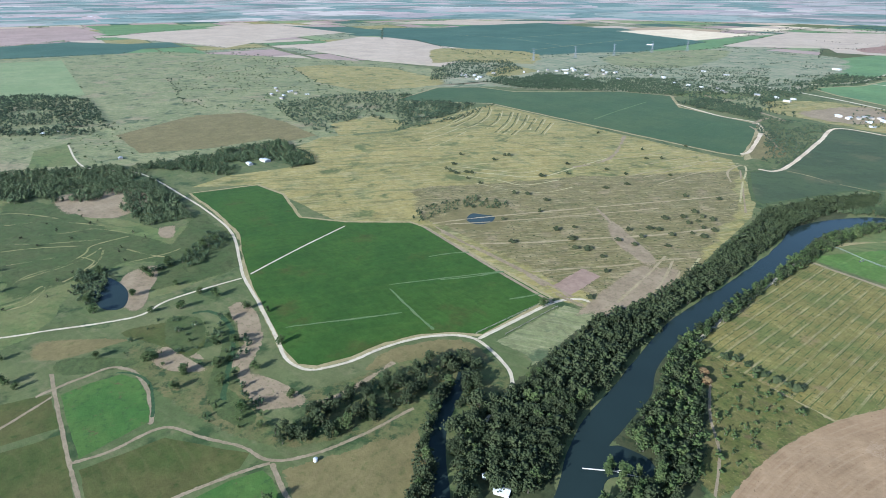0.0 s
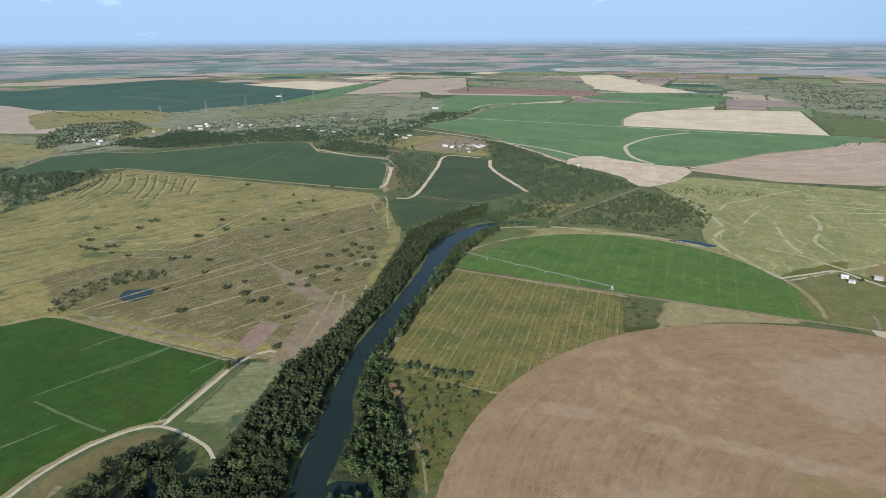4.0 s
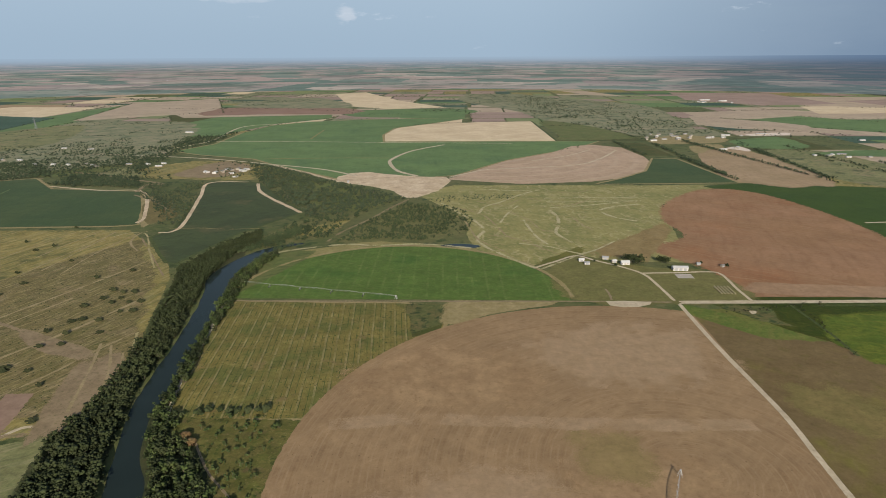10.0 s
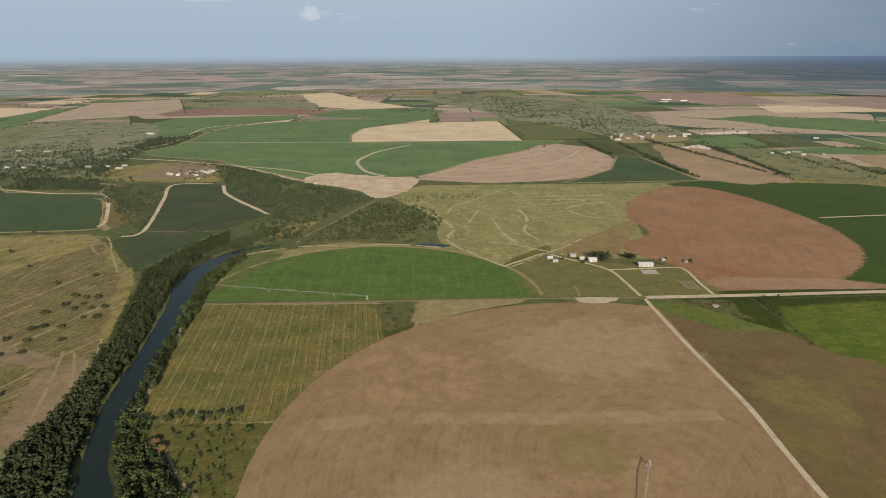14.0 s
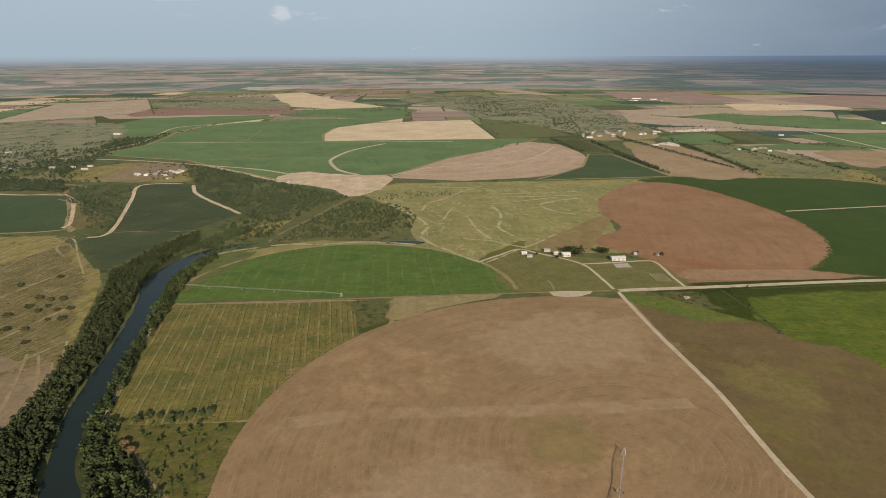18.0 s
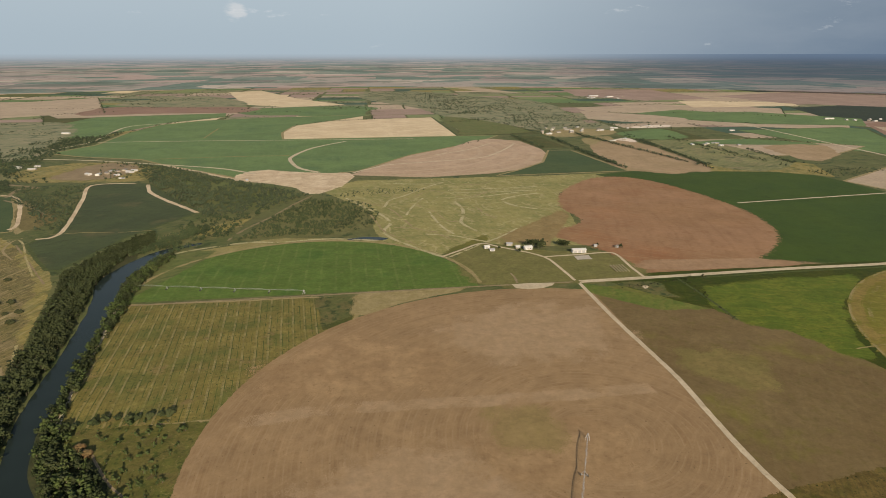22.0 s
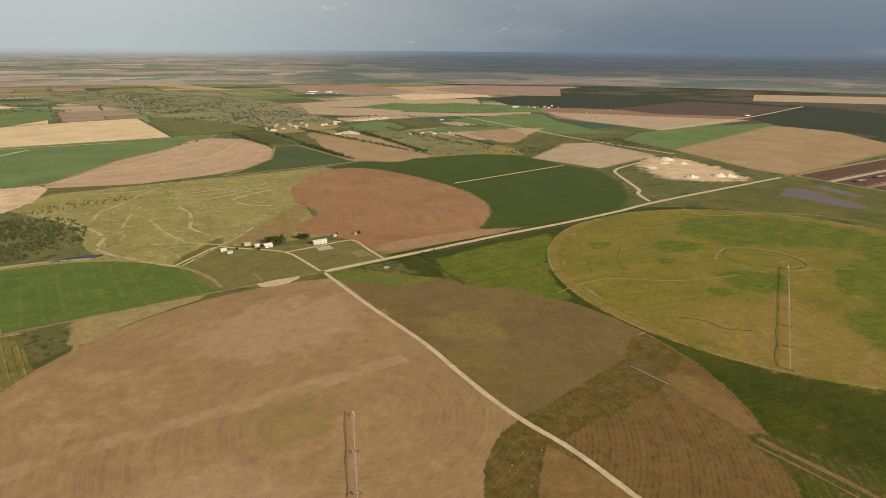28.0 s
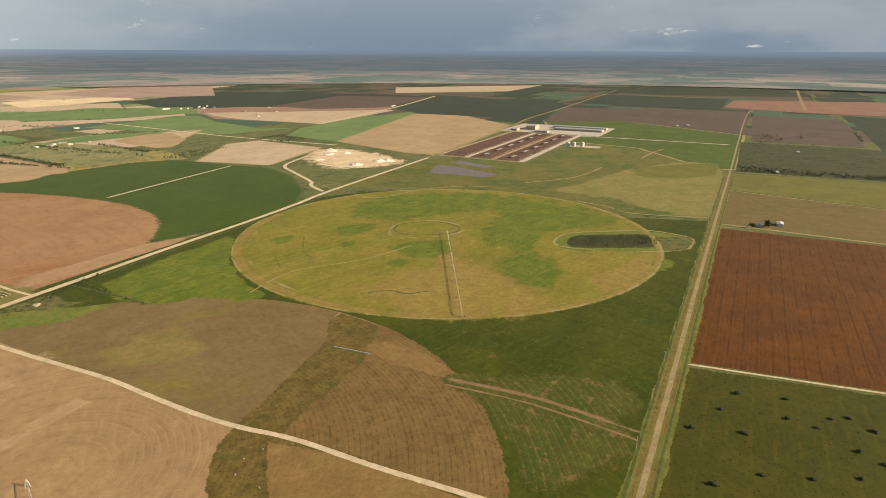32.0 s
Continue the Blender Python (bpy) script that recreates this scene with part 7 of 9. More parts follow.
def crown_shape(seed, clumps, wide, tall, base, size, rough=0.35, light=False):
    """Leaf clumps gathered round a few limb ends; gaps stay between them. Returns points and faces, in metres over the foot."""
    rng = np.random.default_rng(seed)
    v0, f0 = (OCT_V, OCT_F) if light else (ICO_V, ICO_F)
    limbs = []
    for i in range(6):
        a, r = rng.uniform(0, 2 * np.pi), wide * rng.uniform(0.25, 0.62)
        limbs.append((r * np.cos(a), r * np.sin(a), base + (tall - base) * rng.uniform(0.25, 0.78)))
    limbs.append((0, 0, base + (tall - base) * 0.8))
    vs, fs, n = [], [], 0
    for i in range(clumps):
        c = np.array(limbs[i % len(limbs)]) + rng.normal(0, 1, 3) * np.array([wide, wide, (tall - base) * 0.8]) * 0.24
        c[2] = np.clip(c[2], base + 0.1 * size, tall)
        s = size * rng.choice((0.45, 0.6, 0.8, 1.0, 1.35)) * rng.uniform(0.8, 1.2)
        q = Euler(rng.uniform(0, 6.3, 3).tolist()).to_matrix()
        v = (v0 * (1 + rng.uniform(-rough, rough, (len(v0), 1)))) @ np.array(q).T * s * np.array([1, 1, 0.75]) + c
        vs.append(v)
        fs.append(f0 + n)
        n += len(v0)
    return np.concatenate(vs), np.concatenate(fs)


def mesh_of(name, verts, faces, materials, slots=None):
    me = bpy.data.meshes.new(name)
    me.from_pydata(verts.tolist() if len(verts) < 4000 else verts, [], faces.tolist() if len(faces) < 4000 else faces)
    for m in materials:
        me.materials.append(MATS[m])
    if slots is not None:
        me.polygons.foreach_set("material_index", slots)
    me.update()
    return me


def trunk_mesh(seed, tall, r):
    rng = random.Random(seed)
    bm = bmesh.new()
    top = Vector((rng.uniform(-0.4, 0.4), rng.uniform(-0.4, 0.4), tall * 0.55))
    d = top
    m = Matrix.Translation(top / 2) @ d.to_track_quat("Z", "Y").to_matrix().to_4x4()
    bmesh.ops.create_cone(bm, cap_ends=True, segments=7, radius1=r, radius2=r * 0.5, depth=d.length, matrix=m)
    for i in range(4):
        a = i * 1.6 + rng.uniform(-0.4, 0.4)
        s = top * rng.uniform(0.55, 0.95)
        e = s + Vector((math.cos(a) * tall * 0.2, math.sin(a) * tall * 0.2, tall * 0.22))
        m = Matrix.Translation((s + e) / 2) @ (e - s).to_track_quat("Z", "Y").to_matrix().to_4x4()
        bmesh.ops.create_cone(bm, cap_ends=False, segments=5, radius1=r * 0.42, radius2=r * 0.15, depth=(e - s).length, matrix=m)
    me = bpy.data.meshes.new("trunk")
    bm.to_mesh(me)
    bm.free()
    me.materials.append(MATS["bark"])
    return me


def make_tree(name, seed, tall, wide, clumps, leaf, label, group, category="tree"):
    root = new(name)
    root.empty_display_size = 1
    trunk = new("trunk", trunk_mesh(seed, tall, 0.03 * tall))
    v, f = crown_shape(seed, clumps * 3, wide, tall, tall * 0.12, wide * 0.155, 0.55, light=True)
    crown = new("crown", mesh_of("crown", v, f, [leaf]))
    trunk.parent = crown.parent = root
    return tagged(root, label, category, group)


def inside(p, poly):
    x, y = p
    hit, j = False, len(poly) - 1
    for i in range(len(poly)):
        (xi, yi), (xj, yj) = poly[i], poly[j]
        if (yi > y) != (yj > y) and x < (xj - xi) * (y - yi) / (yj - yi) + xi:
            hit = not hit
        j = i
    return hit


def scatter(poly, spacing, seed, fill=1.0, clump=0.0):
    """Loose even places inside an outline. fill: the share of places that is used; clump: how far they gather in groups."""
    rng = random.Random(seed)
    xs, ys = [p[0] for p in poly], [p[1] for p in poly]
    out = []
    y = min(ys)
    while y < max(ys):
        x = min(xs)
        while x < max(xs):
            p = (x + rng.uniform(-0.48, 0.48) * spacing, y + rng.uniform(-0.48, 0.48) * spacing)
            ok = rng.random() < fill
            if clump:
                ok = ok and noise.noise(Vector((p[0] / (spacing * 6), p[1] / (spacing * 6), seed))) > clump - 0.5
            if ok and inside(p, poly):
                out.append(p)
            x += spacing
        y += spacing
    return out


LIGHT_TREES = [crown_shape(100 + i, 12, 3.4 + 0.3 * (i % 3), 6.6 + 0.5 * (i % 4), 0.4, 1.5, 0.5, light=True) for i in range(8)]
FULL_TREES = [crown_shape(200 + i, 50, 3.3 + 0.35 * (i % 4), 7.4 + 0.6 * (i % 3), 0.7, 0.93, 0.55, light=True) for i in range(10)]
FAR_TREES = [crown_shape(300 + i, 4, 3.0 + 0.4 * (i % 3), 6.0 + 0.5 * (i % 4), 0.3, 2.2, 0.5, light=True) for i in range(8)]
MID_TREES = [crown_shape(400 + i, 26, 3.4 + 0.35 * (i % 4), 7.2 + 0.6 * (i % 3), 0.5, 1.16, 0.55, light=True) for i in range(8)]
TRUNK_V = np.array([(0.25, 0.2, 0), (-0.28, 0.2, 0), (0, -0.3, 0), (0.1, 0.1, 4.5), (-0.1, 0.1, 4.5), (0, -0.1, 4.5)])
TRUNK_F = np.array([(0, 1, 4), (0, 4, 3), (1, 2, 5), (1, 5, 4), (2, 0, 3), (2, 3, 5)])


def wood(name, label, places, leaf, low, high, seed, shapes=None, category="woodland", flat=1.0):
    """Many trees as one growth."""
    if not places:
        return None
    rng = np.random.default_rng(seed)
    vs, fs, slots, n = [], [], [], 0
    shapes = shapes or LIGHT_TREES
    for x, y in places:
        v, f = shapes[rng.integers(len(shapes))]
        s, a = rng.uniform(low, high) / 8.0, rng.uniform(0, 6.28)
        w = s * rng.uniform(0.9, 1.35)
        c, d = math.cos(a), math.sin(a)
        for vv, ff, k in ((v, f, 0), (TRUNK_V, TRUNK_F, 1)):
            q = np.stack([(vv[:, 0] * c - vv[:, 1] * d) * w + x, (vv[:, 0] * d + vv[:, 1] * c) * w + y, vv[:, 2] * s * flat], 1)
            vs.append(q)
            fs.append(ff + n)
            slots.append(np.full(len(ff), k))
            n += len(vv)
    V, F = np.concatenate(vs), np.concatenate(fs)
    me = bpy.data.meshes.new(name)
    me.vertices.add(len(V))
    me.vertices.foreach_set("co", V.ravel())
    me.loops.add(len(F) * 3)
    me.loops.foreach_set("vertex_index", F.ravel().astype(np.int32))
    me.polygons.add(len(F))
    me.polygons.foreach_set("loop_start", np.arange(0, len(F) * 3, 3, dtype=np.int32))
    me.polygons.foreach_set("material_index", np.concatenate(slots).astype(np.int32))
    me.materials.append(MATS[leaf])
    me.materials.append(MATS["bark"])
    me.update(calc_edges=True)
    return tagged(new(name, me), label, category, kind="stuff")


WEST_BANK = [(-242, 205), (-246, 234), (-264, 291), (-281, 342), (-276, 386), (-297, 499), (-333, 631), (-350, 684), (-335, 780), (-306, 850), (-288, 800), (-306, 740), (-304, 660), (-269, 502), (-253, 396), (-235, 335), (-220, 296), (-203, 248), (-187, 219), (-168, 192), (-181, 164), (-211, 179)]
EAST_BANK = [(-141, 195), (-152, 218), (-144, 240), (-152, 256), (-168, 254), (-178, 262), (-191, 303), (-207, 327), (-223, 367), (-231, 413), (-247, 515), (-263, 606), (-270, 665), (-257, 731), (-245, 748), (-252, 690), (-252, 640), (-248, 600), (-236, 498), (-218, 393), (-198, 350), (-180, 337), (-156, 302), (-130, 262), (-125, 225)]
CREEK_BANK = [(-300, 205), (-292, 224), (-280, 228), (-266, 216), (-248, 208), (-242, 205), (-215, 181), (-185, 160), (-180, 140), (-160, 125), (-175, 110), (-205, 130), (-240, 155), (-262, 180), (-280, 205)]
WEST_STRIP = [(-287, 83), (-298, 116), (-303, 173), (-300, 212), (-288, 215), (-276, 186), (-268, 154), (-264, 114), (-277, 87)]

near_kinds = []
for i, (leaf, words) in enumerate((("leaf_river", "dark green riverside tree with a rounded clumpy crown"), ("leaf_river", "tall dark green tree on the river bank"),
                                   ("leaf_bright", "fresh green leafy tree on the river bank"), ("leaf_river", "broad dusty green tree beside the river"),
                                   ("leaf_bright", "light green bushy tree beside the river"), ("leaf_river", "dark ragged tree on the river bank"))):
    near_kinds.append(make_tree("riverside_tree", 10 + i, 7.4 + 0.6 * (i % 3), 4.0 + 0.6 * (i % 2), 70, leaf, words, "riverside trees"))

bank = []
for k, (poly, gap, fill) in enumerate(((WEST_BANK, 4.3, 0.95), (EAST_BANK, 4.4, 0.9), (CREEK_BANK, 4.5, 0.9), (WEST_STRIP, 5.0, 0.62))):
    bank += [(p, k) for p in scatter(poly, gap, 30 + k, fill)]
WATER_GAP = [(-180, 240), (-171, 249), (-155, 254), (-146, 245), (-158, 226)]
CREEK_GAP = [(-150, 122), (-194, 148), (-231, 169), (-253, 191), (-283, 222), (-286, 216), (-259, 185), (-236, 161), (-199, 139)]
bank = [b for b in bank if not inside(b[0], WATER_GAP) and not inside(b[0], CREEK_GAP)]
rng = random.Random(5)
stretch = [b for b in bank if b[0][1] < 262 and b[0][0] < -120]
stretch = rng.sample(stretch, min(290, len(stretch)))
taken = set(id(b) for b in stretch)
used = set()
for b in stretch:
    (x, y), k = b
    kind = rng.choices(range(6), (4, 4, 1.2, 4, 1.2, 3) if k != 1 else (3, 3, 3, 2, 3, 2))[0]
    s = rng.uniform(0.5, 1.1)
    m = pose(x, y, 0, 0, 0, rng.uniform(0, 360)) @ Matrix.Diagonal((s, s, s * rng.uniform(0.95, 1.25), 1))
    if kind not in used:
        near_kinds[kind].matrix_basis = m
        used.add(kind)
    else:
        c = copy_thing(near_kinds[kind], pose(0, 0, 0))
        c.matrix_basis = m
for x, y in [(-163, 229), (-160, 226), (-161, 232), (-159, 236), (-155, 231), (-155, 236), (-165, 233), (-152, 240)]:
    c = copy_thing(near_kinds[rng.choice((2, 4))], pose(0, 0, 0))
    s = rng.uniform(0.5, 0.8)
    c.matrix_basis = pose(x, y, 0, 0, 0, rng.uniform(0, 360)) @ Matrix.Diagonal((s, s, s, 1))
rest = [[b[0] for b in bank if id(b) not in taken and b[1] == k] for k in range(4)]
wood("riverside_wood", "dense dark green trees along the west river bank", rest[0], "leaf_river", 4.0, 9.0, 1, FULL_TREES)
wood("riverside_wood", "leafy green trees along the east river bank", rest[1][::2], "leaf_bright", 3.6, 8.2, 2, FULL_TREES)
wood("riverside_wood", "dark dusty trees along the east river bank", rest[1][1::2], "leaf_river", 3.6, 8.4, 3, FULL_TREES)
wood("creek_wood", "dark trees crowding the creek", rest[2], "leaf_river", 4.4, 8.2, 4, FULL_TREES)
wood("creek_wood", "loose line of trees beside the dry creek", rest[3], "leaf_river", 3.2, 6.6, 5, FULL_TREES)

WOODS = (
    ("dark wood beside the white farm road", 9, 0.9, 7, 11, [(-1038, -103), (-975, 66), (-913, 110), (-753, 124), (-690, 128), (-691, 75), (-795, 54), (-833, 3), (-832, -26), (-918, -97)]),
    ("dark wood round a white farmhouse", 9, 0.85, 7, 11, [(-957, 72), (-963, 140), (-986, 255), (-991, 332), (-874, 337), (-827, 327), (-824, 290), (-870, 290), (-900, 245), (-860, 220), (-835, 199), (-907, 138)]),
    ("square dark wood on the western plain", 13, 0.85, 8, 12, [(-1795, -190), (-1760, 20), (-1590, 100), (-1273, 100), (-1220, 55), (-1329, -152)]),
    ("long scrubby wood behind the pasture", 13, 0.75, 6, 11, [(-1336, 425), (-1365, 660), (-1197, 811), (-1017, 685), (-975, 560), (-1114, 538), (-1010, 410), (-1135, 404)]),
    ("scattered scrub on the western plain", 24, 0.5, 6, 11, [(-1975, 375), (-2120, 530), (-1700, 615), (-2000, 920), (-2290, 735), (-2645, 575), (-1780, 265), (-1311, 344)]),
    ("wood between the two green crops", 8, 0.8, 4.5, 8, [(-843, 1180), (-845, 1280), (-665, 1200), (-547, 1213), (-445, 890), (-470, 870), (-560, 1040), (-626, 1150), (-730, 1170)]),
    ("dark hedge wood behind the green crop", 12, 0.8, 6, 10, [(-1345, 1010), (-1195, 1050), (-1365, 1240), (-1195, 1355), (-925, 1230), (-1020, 1205), (-1170, 1045)]),
    ("dark scrub wood west of the pasture", 11, 0.8, 5, 10, [(-1297, 722), (-1178, 842), (-1125, 880), (-1025, 690), (-990, 610), (-1006, 554)]),
    ("dense green wood beyond the river bend", 8.6, 0.8, 7, 12, [(-530, 1440), (-442, 1384), (-328, 1248), (-217, 1166), (-112, 1074), (-152, 1013), (-208, 949), (-255, 936), (-289, 984), (-374, 1127), (-440, 1240)]),
    ("trees on the grassy flats of the upper river", 8.5, 0.42, 6, 10.5, [(-312, 736), (-299, 809), (-263, 932), (-208, 949), (-162, 992), (-194, 895), (-193, 838), (-245, 777), (-283, 769)]),
    ("belt of dark trees round the river bend", 6, 0.9, 6, 10, [(-330, 640), (-337, 660), (-326, 713), (-294, 798), (-265, 864), (-240, 880), (-225, 868), (-246, 835), (-262, 796), (-302, 745), (-315, 690)]),
    ("bushy trees on the inner side of the river bend", 6, 0.8, 5, 8.5, [(-266, 655), (-265, 682), (-258, 741), (-246, 768), (-225, 785), (-228, 792), (-254, 772), (-268, 748), (-272, 700)]),
    ("low thorn scrub between the river and the meadow", 6.0, 0.8, 3.6, 7.5, [(-184, 803), (-175, 846), (-150, 940), (-107, 1040), (-60, 1027), (-20, 960), (-30, 870), (-63, 817), (-130, 821)]),
    ("loose thorn scrub at the edge of the meadow", 7, 0.5, 3.5, 7.0, [(-60, 1027), (-10, 1000), (10, 930), (0, 854), (-63, 817), (-30, 870), (-20, 960)]),
    ("strip of scrub below the sandy yard", 8, 0.7, 2.5, 5, [(-112, 1074), (-40, 1100), (60, 1120), (110, 1090), (60, 1070), (-40, 1050)]),
    ("dark trees along the sandy yard", 7, 0.9, 4, 7, [(-500, 1440), (-385, 1350), (-300, 1250), (-200, 1175), (-215, 1165), (-330, 1240), (-440, 1370), (-520, 1430)]),
    ("dark thorn thicket behind the stock pond", 5, 0.7, 2.4, 5, [(-563, 335), (-579, 361), (-579, 402), (-580, 435), (-540, 457), (-521, 444), (-534, 424), (-552, 394), (-545, 354), (-539, 329)]),
    ("scattered trees round the western farms", 11, 0.6, 6, 10, [(-1805, 1233), (-1703, 1379), (-1494, 1271), (-1411, 1090), (-1450, 985), (-1449, 905), (-1636, 1026)]),
    ("dense scrubby wood above the dark crop", 9, 0.85, 6, 10, [(-1319, 1017), (-1338, 1145), (-1407, 1280), (-1290, 1267), (-1144, 1267), (-1127, 1140), (-1235, 1024)]),
    ("wood above the dark crop", 9, 0.8, 6, 10, [(-1210, 1352), (-1102, 1488), (-910, 1275), (-1008, 1202), (-1124, 1234)]),
    ("trees round the houses on the plain", 12, 0.55, 6, 10, [(-1123, 1574), (-974, 1730), (-806, 1433), (-898, 1358), (-1059, 1430)]),
    ("wood at the end of the dark crop", 9, 0.85, 6, 10, [(-863, 1187), (-857, 1295), (-709, 1261), (-658, 1171), (-804, 1169)]),
    ("low scrub among the scattered houses", 12, 0.45, 4, 8, [(-1451, 1362), (-1425, 1568), (-1201, 1814), (-1078, 1912), (-960, 1705), (-1115, 1563), (-1226, 1369), (-1329, 1285)]),
    ("belt of trees along the upper river", 14, 0.8, 7, 12, [(-905, 1525), (-870, 1750), (-895, 2040), (-790, 2235), (-775, 1830), (-775, 1550), (-745, 1330)]),
    ("woods around the northern farm", 14, 0.6, 6, 11, [(-1040, 1405), (-880, 1480), (-700, 1350), (-620, 1250), (-786, 1230), (-945, 1270)]),
    ("scattered trees on the northern plain", 34, 0.5, 7, 12, [(65, 4440), (690, 3480), (825, 2835), (550, 2010), (365, 2360), (255, 2855)]),
    ("scrub beyond the gravel quarry", 13, 0.7, 4, 8, [(1255, 1225), (1530, 1210), (1465, 1080), (1240, 1085)]),
    ("low scrub behind the crop circle", 13, 0.6, 4, 7, [(922, 1180), (1085, 1220), (1110, 1160), (944, 1118)]),
    ("hedgerow trees beside the green field", 10, 0.9, 6, 10, [(435, 1820), (447, 1820), (466, 1570), (454, 1570)]),
    ("hedgerow trees between ploughed fields", 10, 0.9, 6, 11, [(534, 1800), (548, 1800), (565, 1262), (551, 1262)]),
    ("long hedgerow on the plain", 10, 0.9, 5, 10, [(779, 1810), (793, 1810), (766, 1278), (752, 1278)]),
    ("long far hedgerow", 12, 0.9, 5, 9, [(894, 1770), (908, 1770), (932, 1245), (918, 1245)]),
    ("hedge between dark crop and scrub", 8, 0.85, 5, 9, [(-638, 1112), (-560, 1030), (-520, 960), (-500, 965), (-540, 1050), (-625, 1125)]),
    ("dark trees along the far side of the pasture", 9, 0.7, 4, 8, [(-1070, 835), (-1075, 850), (-980, 690), (-950, 540), (-965, 530), (-1000, 690)]),
    ("dark tree belt across the eastern scrubland", 11, 0.75, 4, 8, [(1432, 3), (1426, -97), (1424, -178), (1430, -263), (1440, -400), (1405, -400), (1385, -253), (1370, -133), (1368, 1)]),
    ("trees round the houses on the eastern scrubland", 19, 0.5, 4, 8, [(2040, -15), (2060, -148), (1807, -148), (1745, -18)]),
    ("trees among the village houses", 13, 0.42, 4, 8, [(-641, 1511), (-520, 1457), (-450, 1261), (-541, 1272)]),
    ("scrub on the far eastern grassland", 20, 0.5, 3, 7, [(1320, -10), (2100, -10), (2050, -260), (1280, -300)]),
    ("wooded plain around the village", 30, 0.4, 6, 10, [(520, 1900), (900, 2000), (1250, 1850), (1400, 2300), (900, 2700), (500, 2300)]),
    ("trees on the far western plain", 40, 0.55, 7, 12, [(-2500, 950), (-1900, 1100), (-1700, 1700), (-2200, 2300), (-3000, 1800)]),
    ("far woods by the town", 45, 0.6, 8, 13, [(-2200, 2700), (-1000, 2600), (-600, 3400), (-900, 4300), (-2300, 4000)]),
    ("far dark woods on the northern plain", 45, 0.5, 8, 13, [(-500, 2900), (60, 2700), (60, 3600), (-500, 4300)]),
    ("thicket of dark trees beside the dark pond", 6.5, 0.85, 5, 9, [(-563, 55), (-581, 96), (-638, 130), (-608, 146), (-555, 101)]),
    ("trees on the west side of the dark pond", 5.5, 0.9, 4.5, 8, [(-598, 1), (-592, 26), (-560, 30), (-545, 20), (-525, 14), (-521, 5), (-554, -2)]),
    ("dark scrubby land south of the village", 20, 0.27, 5, 10, [(-15, 4222), (480, 4046), (602, 3353), (720, 2636), (589, 2125), (448, 2434), (324, 2625), (308, 3259), (9, 3377)]),
    ("dark scrubby trees round the village", 26, 0.4, 5, 10, [(293, 3926), (882, 3298), (805, 2271), (800, 2052), (568, 1976), (406, 2189), (218, 2924)]),
    ("dark belt of trees above the dark crop", 9, 0.85, 6, 10, [(-1363, 1016), (-1399, 1117), (-1348, 1163), (-1314, 1296), (-1126, 1240), (-1089, 1198), (-1204, 1034)]),
    ("dark scrub at the pasture corner", 9, 0.85, 5, 9, [(-1223, 794), (-1142, 874), (-1104, 788), (-1022, 657)]),
    ("hedgerow between tan fields", 9, 0.9, 5, 9, [(655, 1898), (751, 1250), (746, 1234), (638, 1850)]),
    ("hedgerow beyond the tan field", 9, 0.9, 5, 9, [(799, 1729), (762, 1311), (754, 1295), (782, 1695)]),
    ("hedgerow by the far farm", 9, 0.9, 4, 8, [(1004, 1518), (978, 1290), (964, 1270), (985, 1491)]),
    ("hedgerow beside the dark crop", 9, 0.9, 5, 9, [(544, 1567), (561, 1314), (553, 1294), (533, 1539)]),
    ("trees behind the pinkish plough", 9, 0.9, 4, 8, [(444, 1899), (450, 1655), (443, 1624), (431, 1851)]),
    ("roadside trees by the town", 18, 0.7, 6, 10, [(-899, 1504), (-951, 1789), (-946, 1932), (-912, 2194), (-850, 2093), (-857, 1781), (-868, 1658), (-805, 1428), (-841, 1402)]),
    ("trees along the dry creek", 9, 0.45, 4.5, 8, [(-451, 87), (-453, 109), (-397, 109), (-374, 92), (-337, 89), (-314, 92), (-309, 77), (-348, 72), (-399, 78)]),
    ("trees in the creek bend", 13, 0.35, 3.5, 7, [(-461, 25), (-469, 60), (-451, 87), (-406, 82), (-395, 58), (-398, 30), (-434, -2)]),
)
for n, (words, gap, fill, low, high, poly) in enumerate(WOODS):
    spots = scatter(poly, gap * (0.85 if gap < 9 or gap > 20 else 0.7), 60 + n, min(1.0, fill * 1.7) if gap >= 16 else fill, 0.52 if gap >= 16 else 0.22 if gap > 11 else 0.12)
    low, high = low * 0.72, high * 0.8
    spots = [q for q in spots if not any(inside(q, o) for o in CROPS)]
    if gap >= 20:
        spots = [q for q in spots if not any(inside(q, o) for o in OUTLINES)]
    near, far = min(math.hypot(*q) for q in poly) < 900, min(math.hypot(*q) for q in poly)
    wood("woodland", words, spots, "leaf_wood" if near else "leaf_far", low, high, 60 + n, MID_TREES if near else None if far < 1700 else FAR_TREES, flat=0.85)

rough = scatter([(-2500, -350), (-2500, 400), (-2000, 900), (-1450, 1050), (-1180, 800), (-960, 420), (-1000, 60), (-1250, -380)], 17, 91, 0.6, 0.42)
rough = [q for q in rough if not any(inside(q, o) for o in OUTLINES[1:])]
wood("scrub", "scattered thorn scrub on the western pasture", rough, "leaf_wood", 2.5, 6.5, 91, FAR_TREES, category="scrub", flat=0.8)
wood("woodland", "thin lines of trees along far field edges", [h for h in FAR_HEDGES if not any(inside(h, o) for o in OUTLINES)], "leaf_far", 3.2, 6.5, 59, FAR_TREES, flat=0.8)

